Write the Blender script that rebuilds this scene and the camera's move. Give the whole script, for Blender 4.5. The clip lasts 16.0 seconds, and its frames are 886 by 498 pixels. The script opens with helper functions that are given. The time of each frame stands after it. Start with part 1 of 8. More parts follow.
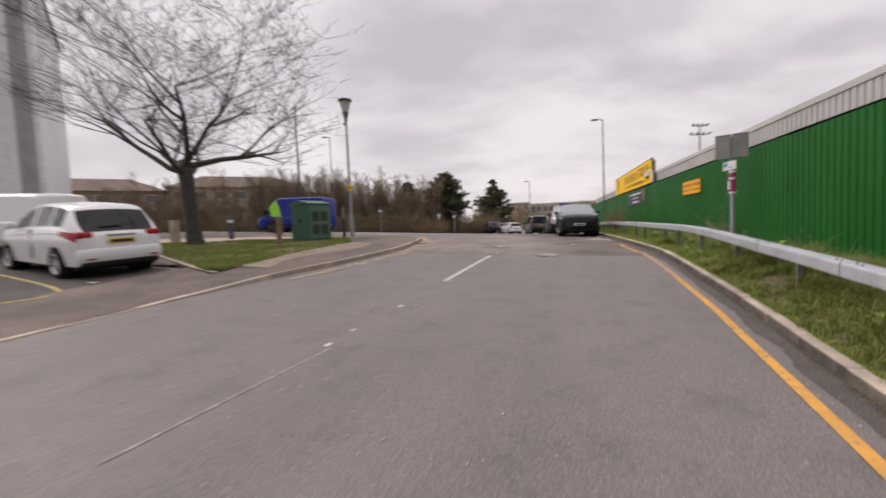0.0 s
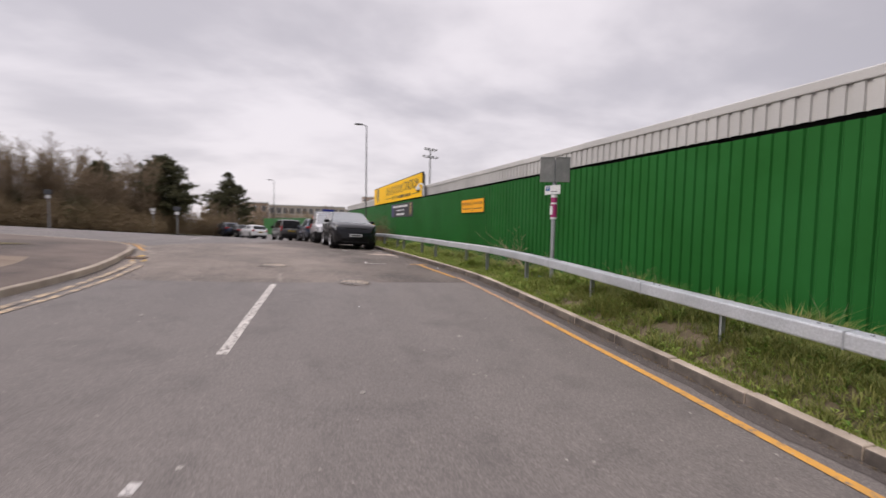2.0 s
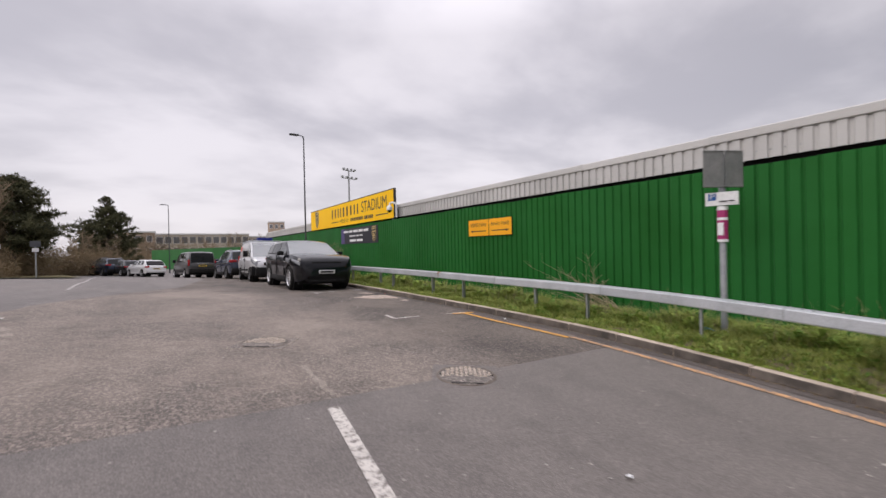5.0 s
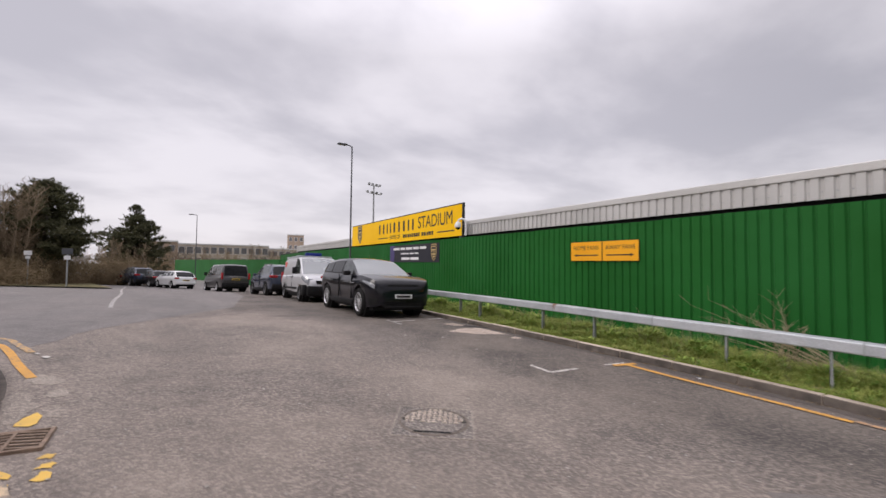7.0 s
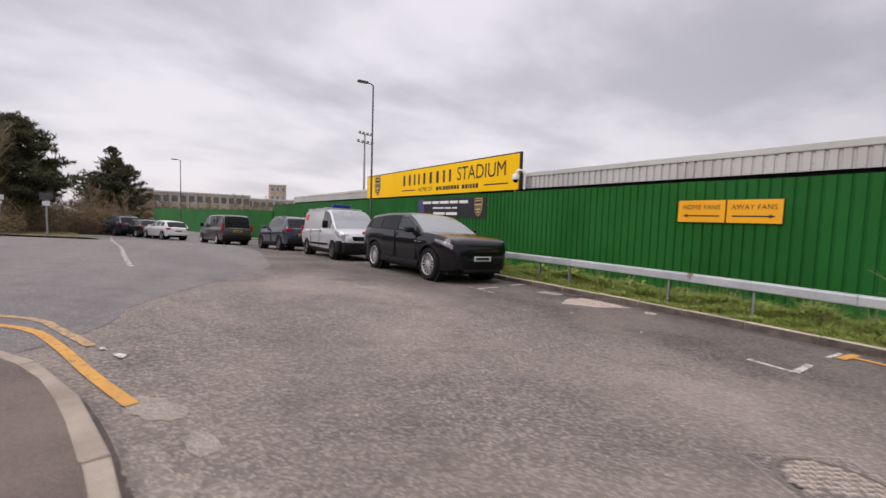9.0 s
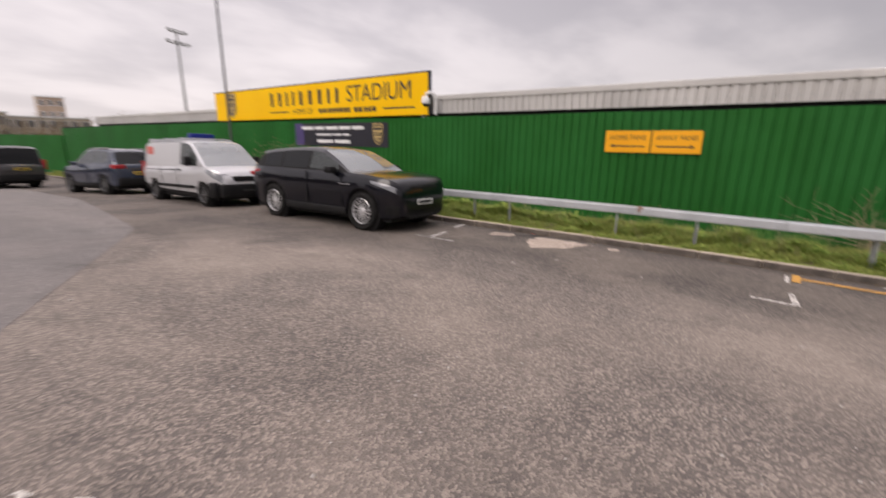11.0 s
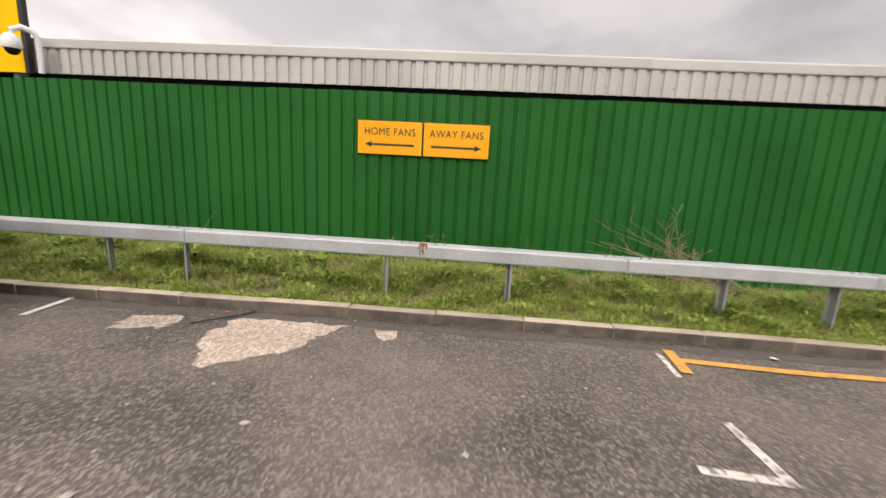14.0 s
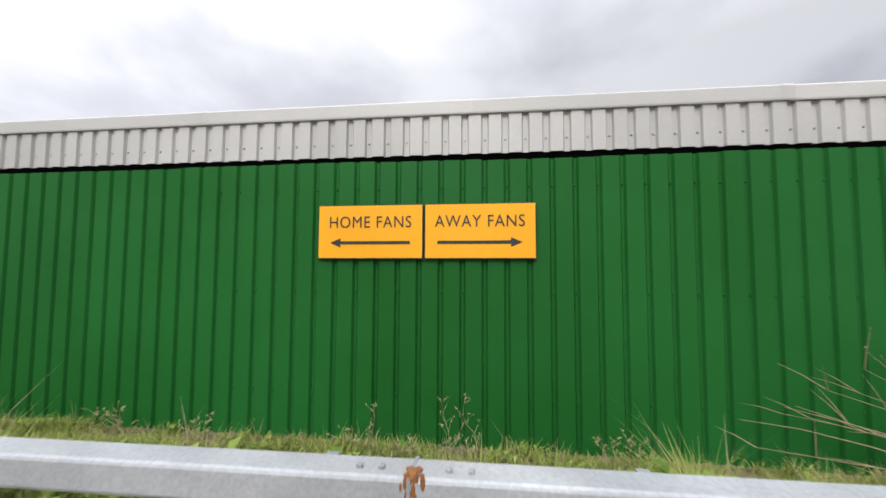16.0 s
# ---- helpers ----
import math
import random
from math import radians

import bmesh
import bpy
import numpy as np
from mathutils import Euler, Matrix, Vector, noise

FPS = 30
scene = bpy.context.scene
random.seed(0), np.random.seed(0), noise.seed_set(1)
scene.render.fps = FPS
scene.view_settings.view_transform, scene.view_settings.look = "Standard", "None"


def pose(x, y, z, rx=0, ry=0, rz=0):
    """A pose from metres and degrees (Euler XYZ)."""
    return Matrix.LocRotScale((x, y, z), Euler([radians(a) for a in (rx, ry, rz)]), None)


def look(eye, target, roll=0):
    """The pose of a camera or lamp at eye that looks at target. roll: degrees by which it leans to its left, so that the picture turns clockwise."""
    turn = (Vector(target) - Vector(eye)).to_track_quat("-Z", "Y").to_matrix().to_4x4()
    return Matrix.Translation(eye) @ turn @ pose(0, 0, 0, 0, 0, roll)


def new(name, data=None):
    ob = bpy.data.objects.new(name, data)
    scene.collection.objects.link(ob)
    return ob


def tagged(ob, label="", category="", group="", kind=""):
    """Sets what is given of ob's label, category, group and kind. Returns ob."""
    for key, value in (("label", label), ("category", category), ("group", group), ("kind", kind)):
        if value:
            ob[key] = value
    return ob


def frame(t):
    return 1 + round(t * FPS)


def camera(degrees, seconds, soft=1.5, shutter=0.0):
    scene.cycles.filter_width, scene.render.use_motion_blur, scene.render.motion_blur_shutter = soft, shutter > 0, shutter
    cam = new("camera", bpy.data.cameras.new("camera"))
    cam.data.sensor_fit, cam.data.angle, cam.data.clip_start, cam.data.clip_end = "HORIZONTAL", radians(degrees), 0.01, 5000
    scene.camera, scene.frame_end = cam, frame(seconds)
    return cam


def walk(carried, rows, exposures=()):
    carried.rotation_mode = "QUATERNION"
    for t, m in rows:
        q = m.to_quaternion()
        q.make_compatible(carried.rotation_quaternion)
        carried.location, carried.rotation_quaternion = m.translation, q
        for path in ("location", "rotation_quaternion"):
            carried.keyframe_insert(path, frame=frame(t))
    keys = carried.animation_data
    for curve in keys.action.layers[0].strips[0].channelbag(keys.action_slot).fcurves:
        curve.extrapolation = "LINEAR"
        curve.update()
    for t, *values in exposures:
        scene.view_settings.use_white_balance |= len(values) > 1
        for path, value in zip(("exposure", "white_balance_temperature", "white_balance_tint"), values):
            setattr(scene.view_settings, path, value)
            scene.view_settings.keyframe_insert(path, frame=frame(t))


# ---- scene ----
cam = camera(93.4, 16.0, shutter=0.5)
PATH = [
    (0, (-0.695, -0.622, 1.266), (-1.201, 1.309, 1.149), -2.5),
    (0.5, (-1.058, 0.254, 1.341), (-1.181, 2.247, 1.238), 1.3),
    (1, (-1.445, 1.009, 1.394), (-1.272, 2.999, 1.289), 0.8),
    (1.5, (-1.791, 1.839, 1.479), (-1.446, 3.807, 1.383), 0.1),
    (2, (-2.166, 2.715, 1.502), (-1.468, 4.586, 1.39), 1.2),
    (2.5, (-2.506, 3.591, 1.556), (-1.595, 5.371, 1.519), -0.2),
    (3, (-2.944, 4.33, 1.612), (-1.902, 6.036, 1.65), -0.2),
    (5.5, (-3.776, 8.449, 1.748), (-2.693, 10.131, 1.735), -1.2),
    (6, (-4.082, 9.151, 1.793), (-3.079, 10.88, 1.833), 0.6),
    (6.5, (-4.247, 9.813, 1.822), (-3.195, 11.514, 1.841), -0.2),
    (7, (-4.532, 10.558, 1.898), (-3.502, 12.271, 1.973), 0.6),
    (7.5, (-4.851, 11.227, 1.899), (-3.813, 12.937, 1.868), 0.7),
    (8, (-5.108, 12.014, 1.855), (-4.036, 13.7, 1.755), 1.3),
    (10.5, (-6.533, 15.253, 2.171), (-5.215, 16.735, 1.919), 2.1),
    (11, (-6.448, 15.787, 2.25), (-4.872, 16.912, 1.749), 0.8),
    (11.5, (-5.925, 16.193, 2.112), (-4.177, 16.998, 1.567), -1.1),
    (12, (-5.178, 16.508, 1.898), (-3.215, 16.708, 1.573), 1.1),
    (12.5, (-4.391, 16.611, 1.864), (-2.438, 16.379, 1.503), -1.7),
    (13, (-3.552, 16.798, 1.891), (-1.565, 16.648, 1.713), 2.4),
    (13.5, (-2.772, 16.817, 1.896), (-0.795, 16.779, 1.601), 2.6),
    (14, (-2.09, 16.834, 1.935), (-0.136, 16.977, 1.537), 3.0),
    (14.5, (-1.305, 16.825, 1.879), (0.639, 16.988, 1.439), 1.9),
    (15, (-0.535, 16.921, 1.875), (1.431, 17.223, 1.663), 1.3),
    (15.5, (0.197, 16.99, 1.859), (2.177, 17.261, 1.919), 0.7),
    (16, (0.741, 17.052, 1.877), (2.72, 17.305, 2.005), 0.3),
]
# seconds, stops, white balance
LIGHT = [(0, 0.38, 6850, 14), (0.6, 0.5, 6800, 14), (1.5, 0.44, 6750, 14), (3, 0.42, 6600, 13), (8, 0.4, 6550, 13), (10.5, 0.44, 6850, 14), (11.5, 0.56, 7050, 16), (12.0, 0.7, 7050, 15), (12.5, 0.76, 7100, 14), (13.0, 0.8, 6600, 10), (13.5, 0.78, 7500, 12), (14.0, 0.84, 7300, 10), (14.5, 0.94, 6400, 5), (15.0, 1.0, 6450, 6), (15.5, 1.02, 6500, 6), (16, 0.92, 6450, 6)]
walk(cam, [(t, look(eye, target, roll)) for t, eye, target, roll in PATH], LIGHT)

# ---- world and light ----
world = bpy.data.worlds.new("overcast")
scene.world = world
world.use_nodes = True


def build_world():
    nt = world.node_tree
    nt.nodes.clear()
    N, K = nt.nodes.new, nt.links.new
    out, bg = N("ShaderNodeOutputWorld"), N("ShaderNodeBackground")
    sky = N("ShaderNodeTexSky")
    sky.sky_type, sky.sun_disc, sky.sun_elevation, sky.sun_rotation = "NISHITA", False, radians(33), radians(276)
    dim = N("ShaderNodeVectorMath")
    dim.operation = "SCALE"
    dim.inputs["Scale"].default_value = 0.10
    K(sky.outputs[0], dim.inputs[0])
    co = N("ShaderNodeTexCoord")
    sep = N("ShaderNodeSeparateXYZ")
    K(co.outputs["Generated"], sep.inputs[0])
    # clouds lie on a flat layer: divide by the height
    hz = N("ShaderNodeMath")
    hz.operation = "MAXIMUM"
    hz.inputs[1].default_value = 0.0
    K(sep.outputs["Z"], hz.inputs[0])
    up = N("ShaderNodeMath")
    up.inputs[1].default_value = 0.22
    K(hz.outputs[0], up.inputs[0])
    px, py = N("ShaderNodeMath"), N("ShaderNodeMath")
    for n, s in ((px, "X"), (py, "Y")):
        n.operation = "DIVIDE"
        K(sep.outputs[s], n.inputs[0])
        K(up.outputs[0], n.inputs[1])
    comb = N("ShaderNodeCombineXYZ")
    K(px.outputs[0], comb.inputs[0])
    K(py.outputs[0], comb.inputs[1])
    mp = N("ShaderNodeMapping")
    mp.inputs["Rotation"].default_value = (0, 0, radians(25))
    mp.inputs["Scale"].default_value = (1.0, 1.25, 1)
    K(comb.outputs[0], mp.inputs[0])
    n1 = N("ShaderNodeTexNoise")
    n1.inputs["Scale"].default_value, n1.inputs["Detail"].default_value, n1.inputs["Roughness"].default_value = 0.95, 6, 0.5
    n1.inputs["Distortion"].default_value = 0.15
    K(mp.outputs[0], n1.inputs["Vector"])
    ramp = N("ShaderNodeValToRGB")
    ramp.color_ramp.interpolation = "EASE"
    e = ramp.color_ramp.elements
    e[0].position, e[0].color = 0.36, (0.425, 0.417, 0.46, 1)
    e[1].position, e[1].color = 0.62, (0.645, 0.628, 0.668, 1)
    K(n1.outputs["Fac"], ramp.inputs[0])
    # brighter, slightly warm band near the skyline
    band = N("ShaderNodeMapRange")
    band.inputs["From Min"].default_value, band.inputs["From Max"].default_value = 0.0, 0.28
    band.inputs["To Min"].default_value, band.inputs["To Max"].default_value = 0.42, 0.0
    K(hz.outputs[0], band.inputs["Value"])
    mixb = N("ShaderNodeMix")
    mixb.data_type = "RGBA"
    mixb.inputs["B"].default_value = (0.66, 0.628, 0.645, 1)
    K(band.outputs[0], mixb.inputs["Factor"])
    K(ramp.outputs[0], mixb.inputs["A"])
    # an overcast sky is brightest overhead
    zen = N("ShaderNodeMapRange")
    zen.inputs["From Min"].default_value, zen.inputs["From Max"].default_value = 0.45, 1.0
    zen.inputs["To Min"].default_value, zen.inputs["To Max"].default_value = 1.0, 2.9
    K(hz.outputs[0], zen.inputs["Value"])
    # and brighter on the side where the hidden sun stands
    glow = N("ShaderNodeVectorMath")
    glow.operation = "DOT_PRODUCT"
    glow.inputs[1].default_value = (-0.62, 0.78, 0.0)
    K(co.outputs["Generated"], glow.inputs[0])
    side = N("ShaderNodeMapRange")
    side.inputs["From Min"].default_value, side.inputs["From Max"].default_value = -0.9, 0.1
    side.inputs["To Min"].default_value, side.inputs["To Max"].default_value = 0.6, 1.02
    K(glow.outputs["Value"], side.inputs["Value"])
    both = N("ShaderNodeMath")
    both.operation = "MULTIPLY"
    K(zen.outputs[0], both.inputs[0])
    K(side.outputs[0], both.inputs[1])
    cloud = N("ShaderNodeVectorMath")
    cloud.operation = "SCALE"
    K(mixb.outputs["Result"], cloud.inputs[0])
    K(both.outputs[0], cloud.inputs["Scale"])
    mix = N("ShaderNodeMix")
    mix.data_type = "RGBA"
    mix.inputs["Factor"].default_value = 0.93
    K(dim.outputs[0], mix.inputs["A"])
    K(cloud.outputs[0], mix.inputs["B"])
    K(mix.outputs["Result"], bg.inputs[0])
    bg.inputs[1].default_value = 1.0
    K(bg.outputs[0], out.inputs[0])


build_world()
sun_data = bpy.data.lights.new("sun", "SUN")
sun_data.energy, sun_data.angle, sun_data.color = 1.25, radians(35), (1.0, 0.95, 0.9)
sun = new("sun", sun_data)
sun.matrix_world = look((0, 0, 26), (39.6, -4.2, 0))


# ---- materials ----
def shader(name, rough=0.6, metal=0.0):
    m = bpy.data.materials.new(name)
    m.use_nodes = True
    nt = m.node_tree
    b = nt.nodes["Principled BSDF"]
    b.inputs["Roughness"].default_value = rough
    b.inputs["Metallic"].default_value = metal
    return m, nt, b


def coords(nt, scale=(1, 1, 1), own=False):
    """Real-size coordinates: the world's by default, the thing's own where it is moved or copied."""
    if own:
        src = nt.nodes.new("ShaderNodeTexCoord").outputs["Object"]
    else:
        src = nt.nodes.new("ShaderNodeNewGeometry").outputs["Position"]
    mp = nt.nodes.new("ShaderNodeMapping")
    mp.inputs["Scale"].default_value = scale
    nt.links.new(src, mp.inputs[0])
    return mp.outputs[0]


def noise_fac(nt, vec, scale, detail=4, rough=0.55, lo=0.35, hi=0.65):
    n = nt.nodes.new("ShaderNodeTexNoise")
    n.inputs["Scale"].default_value, n.inputs["Detail"].default_value, n.inputs["Roughness"].default_value = scale, detail, rough
    nt.links.new(vec, n.inputs["Vector"])
    r = nt.nodes.new("ShaderNodeMapRange")
    r.inputs["From Min"].default_value, r.inputs["From Max"].default_value = lo, hi
    nt.links.new(n.outputs["Fac"], r.inputs["Value"])
    return r.outputs[0]


def blend(nt, fac, a, b, kind="MIX"):
    n = nt.nodes.new("ShaderNodeMix")
    n.data_type, n.blend_type = "RGBA", kind
    for key, v in (("Factor", fac), ("A", a), ("B", b)):
        sock = n.inputs[key] if key == "Factor" else [s for s in n.inputs if s.name == key and s.type == "RGBA"][0]
        if isinstance(v, (int, float)):
            sock.default_value = v
        elif isinstance(v, tuple):
            sock.default_value = (*v[:3], 1)
        else:
            nt.links.new(v, sock)
    return [s for s in n.outputs if s.type == "RGBA"][0]


def bump(nt, b, height, strength=0.3, distance=0.01):
    n = nt.nodes.new("ShaderNodeBump")
    n.inputs["Strength"].default_value, n.inputs["Distance"].default_value = strength, distance
    nt.links.new(height, n.inputs["Height"])
    nt.links.new(n.outputs[0], b.inputs["Normal"])


def mottled(name, col, col2, rough=0.6, metal=0.0, big=1.5, fine=40.0, bumpy=0.2, dist=0.004, own=False, vary=0.0, spec=0.5, grain=0.22):
    """A surface with stains at one scale and grain at another."""
    m, nt, b = shader(name, rough, metal)
    v = coords(nt, own=own)
    c = blend(nt, noise_fac(nt, v, big, 5), col, col2)
    g = noise_fac(nt, v, fine, 3, 0.6, 0.3, 0.7)
    c = blend(nt, g, blend(nt, grain, c, (0, 0, 0)), c)
    if vary:
        oi = nt.nodes.new("ShaderNodeObjectInfo")
        r = nt.nodes.new("ShaderNodeMapRange")
        r.inputs["To Min"].default_value, r.inputs["To Max"].default_value = 1 - vary, 1 + vary
        nt.links.new(oi.outputs["Random"], r.inputs["Value"])
        s = nt.nodes.new("ShaderNodeVectorMath")
        s.operation = "SCALE"
        nt.links.new(c, s.inputs[0])
        nt.links.new(r.outputs[0], s.inputs["Scale"])
        c = s.outputs[0]
    nt.links.new(c, b.inputs["Base Color"])
    b.inputs["Specular IOR Level"].default_value = spec
    if bumpy:
        bump(nt, b, g, bumpy, dist)
    return m


def asphalt(name, stone, binder, stone_size, contrast, wear=(0.2, 0.18, 0.165), wear_amount=0.5, grit=0.6, lane=None, rough=0.82):
    m, nt, b = shader(name, rough)
    v = coords(nt)
    vor = nt.nodes.new("ShaderNodeTexVoronoi")
    vor.inputs["Scale"].default_value = 1 / stone_size
    nt.links.new(v, vor.inputs["Vector"])
    sep = nt.nodes.new("ShaderNodeSeparateColor")
    nt.links.new(vor.outputs["Color"], sep.inputs[0])
    stone_mask = nt.nodes.new("ShaderNodeMapRange")
    stone_mask.inputs["From Min"].default_value, stone_mask.inputs["From Max"].default_value = 1 - contrast, 1.0
    nt.links.new(sep.outputs[0], stone_mask.inputs["Value"])
    # wear pales the binder in broad drifts; the stones keep standing out of it
    w = noise_fac(nt, v, 0.45, 6, 0.6, 0.42, 0.68)
    wm = nt.nodes.new("ShaderNodeMath")
    wm.operation = "MULTIPLY"
    wm.inputs[1].default_value = wear_amount
    nt.links.new(w, wm.inputs[0])
    base = blend(nt, wm.outputs[0], binder, tuple(0.55 * p + 0.45 * q for p, q in zip(wear, binder)))
    base = blend(nt, noise_fac(nt, v, 1.4 / stone_size * 0.25, 3, 0.6, 0.3, 0.7), blend(nt, 0.35, base, (0.02, 0.017, 0.015)), base)
    c = blend(nt, stone_mask.outputs[0], base, stone)
    c = blend(nt, noise_fac(nt, v, 260, 2, 0.5, 0.3, 0.7), blend(nt, 0.3, c, (0, 0, 0)), c)
    if lane:
        # the stones are bared where traffic runs; the standing bays beside it keep their dark binder
        sx = nt.nodes.new("ShaderNodeSeparateXYZ")
        nt.links.new(v, sx.inputs[0])
        wob = nt.nodes.new("ShaderNodeMath")
        wob.operation = "MULTIPLY_ADD"
        wob.inputs[1].default_value = 1.1
        nt.links.new(noise_fac(nt, v, 0.7, 4, 0.6, 0.3, 0.7), wob.inputs[0])
        far = nt.nodes.new("ShaderNodeMapRange")
        far.inputs["From Min"].default_value, far.inputs["From Max"].default_value = 19.0, 31.0
        far.inputs["To Max"].default_value = 6.0
        nt.links.new(sx.outputs[1], far.inputs["Value"])
        xs = nt.nodes.new("ShaderNodeMath")
        nt.links.new(sx.outputs[0], xs.inputs[0])
        nt.links.new(far.outputs[0], xs.inputs[1])
        nt.links.new(xs.outputs[0], wob.inputs[2])
        inside = nt.nodes.new("ShaderNodeMapRange")
        inside.inputs["From Min"].default_value, inside.inputs["From Max"].default_value = lane[0], lane[1]
        nt.links.new(wob.outputs[0], inside.inputs["Value"])
        c = blend(nt, inside.outputs[0], c, blend(nt, stone_mask.outputs[0], blend(nt, 0.63, c, (0.012, 0.01, 0.01)), blend(nt, 0.4, c, (0.012, 0.01, 0.01))))
    c = blend(nt, wm.outputs[0], c, blend(nt, 0.3, c, wear))
    st = noise_fac(nt, v, 1.9, 5, 0.6, 0.5, 0.75)
    c = blend(nt, st, c, blend(nt, 0.3, c, (0.02, 0.018, 0.017)))
    # broad dark runs where wheels roll, drawn out along the road
    run = noise_fac(nt, coords(nt, (1.1, 0.16, 1)), 0.8, 4, 0.55, 0.47, 0.66)
    c = blend(nt, run, c, blend(nt, 0.15, c, (0.03, 0.026, 0.025)))
    nt.links.new(c, b.inputs["Base Color"])
    bump(nt, b, vor.outputs["Distance"], grit, stone_size * 0.5)
    return m


def paint_line(name, col, under, wear=0.5, scale=14.0):
    """Road paint that has worn through to the asphalt in flakes."""
    m, nt, b = shader(name, 0.75)
    v = coords(nt)
    f = noise_fac(nt, v, scale, 6, 0.7, wear - 0.06, wear + 0.06)
    c = blend(nt, f, under, col)
    c = blend(nt, noise_fac(nt, v, 3, 4), c, blend(nt, 0.25, c, (0.12, 0.1, 0.09)))
    nt.links.new(c, b.inputs["Base Color"])
    return m


def coat(name, col, rough=0.25, metal=0.0, clear=0.6, flake=0.06, spec=0.5):
    """Vehicle paint with a clear coat and a film of road dust."""
    m, nt, b = shader(name, rough, metal)
    v = coords(nt, own=True)
    dust = noise_fac(nt, v, 2.2, 4, 0.6, 0.35, 0.8)
    c = blend(nt, dust, col, tuple(a + flake * (0.3 - a) for a in col))
    nt.links.new(c, b.inputs["Base Color"])
    b.inputs["Coat Weight"].default_value = clear
    b.inputs["Specular IOR Level"].default_value = spec
    b.inputs["Coat Roughness"].default_value = 0.03
    return m


M_ASPHALT_NEW = asphalt("smooth_asphalt", (0.285, 0.253, 0.229), (0.18, 0.156, 0.142), 0.008, 0.5, (0.185, 0.162, 0.148), 0.6, 0.3, None, 0.62)
M_ASPHALT_OLD = asphalt("coarse_asphalt", (0.40, 0.335, 0.282), (0.18, 0.152, 0.136), 0.018, 0.6, (0.4, 0.33, 0.275), 0.8, 1.0, (-0.7, 0.7))
M_ASPHALT_SIDE = asphalt("pale_asphalt", (0.33, 0.30, 0.285), (0.185, 0.168, 0.16), 0.011, 0.5, (0.25, 0.218, 0.2), 0.7, 0.5)
M_PAVE = asphalt("footway_asphalt", (0.19, 0.15, 0.125), (0.105, 0.081, 0.068), 0.008, 0.5, (0.32, 0.24, 0.195), 0.8, 0.3)
M_BAY = asphalt("bay_asphalt", (0.15, 0.128, 0.113), (0.055, 0.048, 0.044), 0.012, 0.5, (0.14, 0.112, 0.095), 0.5, 0.6)
M_BARE = asphalt("bare_patch", (0.78, 0.64, 0.53), (0.47, 0.375, 0.31), 0.02, 0.75, (0.55, 0.45, 0.37), 0.5, 1.0)
M_KERB = mottled("kerb_concrete", (0.34, 0.28, 0.222), (0.50, 0.42, 0.335), 0.9, big=2.5, fine=120, bumpy=0.4, vary=0.16)
# carries the dimmer light on upright kerb faces as well as road grime
M_KERB_FACE = mottled("shaded_grimy_kerb_face", (0.075, 0.063, 0.054), (0.17, 0.142, 0.12), 0.9, big=4, fine=110, bumpy=0.4, vary=0.14)
M_CONCRETE = mottled("concrete", (0.32, 0.29, 0.26), (0.42, 0.38, 0.34), 0.9, big=2, fine=70, bumpy=0.3)
M_SOIL = mottled("verge_soil", (0.12, 0.09, 0.058), (0.2, 0.155, 0.1), 0.95, big=2.5, fine=25, bumpy=0.6, dist=0.02)
M_TURF = mottled("turf", (0.14, 0.135, 0.05), (0.24, 0.195, 0.1), 0.95, big=1.2, fine=30, bumpy=0.6, dist=0.02)
M_FIELD = mottled("far_ground", (0.12, 0.12, 0.06), (0.17, 0.15, 0.09), 0.95, big=0.05, fine=2, bumpy=0)
M_GREEN = mottled("green_cladding", (0.0125, 0.097, 0.0165), (0.018, 0.123, 0.0265), 0.5, big=0.45, fine=60, bumpy=0.02, vary=0.07, spec=0.1, grain=0.05)
M_GREY = mottled("grey_cladding", (0.42, 0.41, 0.395), (0.48, 0.47, 0.455), 0.5, big=0.6, fine=50, bumpy=0.03, vary=0.05, grain=0.06)
M_COPING = mottled("coping_steel", (0.43, 0.42, 0.405), (0.49, 0.48, 0.465), 0.45, big=0.6, fine=50, bumpy=0.03, vary=0.05, grain=0.06)
# near-black: the darkness inside deep gaps and openings is put into the colour
M_VOID = mottled("recess_shade", (0.006, 0.006, 0.006), (0.010, 0.010, 0.010), 0.9, bumpy=0)
M_GALV = mottled("galvanised_steel", (0.43, 0.45, 0.475), (0.55, 0.57, 0.6), 0.5, 0.3, big=2.2, fine=45, bumpy=0.1, vary=0.06)
M_GALV_DARK = mottled("galvanised_post", (0.31, 0.325, 0.345), (0.41, 0.425, 0.445), 0.55, 0.35, big=4, fine=30, bumpy=0.1)
M_RUST = mottled("rust", (0.20, 0.075, 0.022), (0.33, 0.14, 0.05), 0.9, big=12, fine=90, bumpy=0.6)
M_AMBER = mottled("amber_sign", (0.82, 0.37, 0.018), (0.86, 0.40, 0.024), 0.45, big=0.9, fine=40, bumpy=0, spec=0.15, grain=0.04)
M_YELLOW = mottled("yellow_hoarding", (0.86, 0.49, 0.004), (0.9, 0.53, 0.008), 0.5, big=0.6, fine=20, bumpy=0, spec=0.12, grain=0.05)
M_BLACK = mottled("black_plastic", (0.014, 0.014, 0.015), (0.024, 0.023, 0.023), 0.55, big=6, fine=60, bumpy=0.05)
M_GOLD = mottled("gold_print", (0.55, 0.38, 0.13), (0.65, 0.47, 0.2), 0.45, big=3, fine=30, bumpy=0)
M_WHITE = mottled("white_paint", (0.74, 0.74, 0.74), (0.80, 0.80, 0.80), 0.4, big=2, fine=30, bumpy=0)
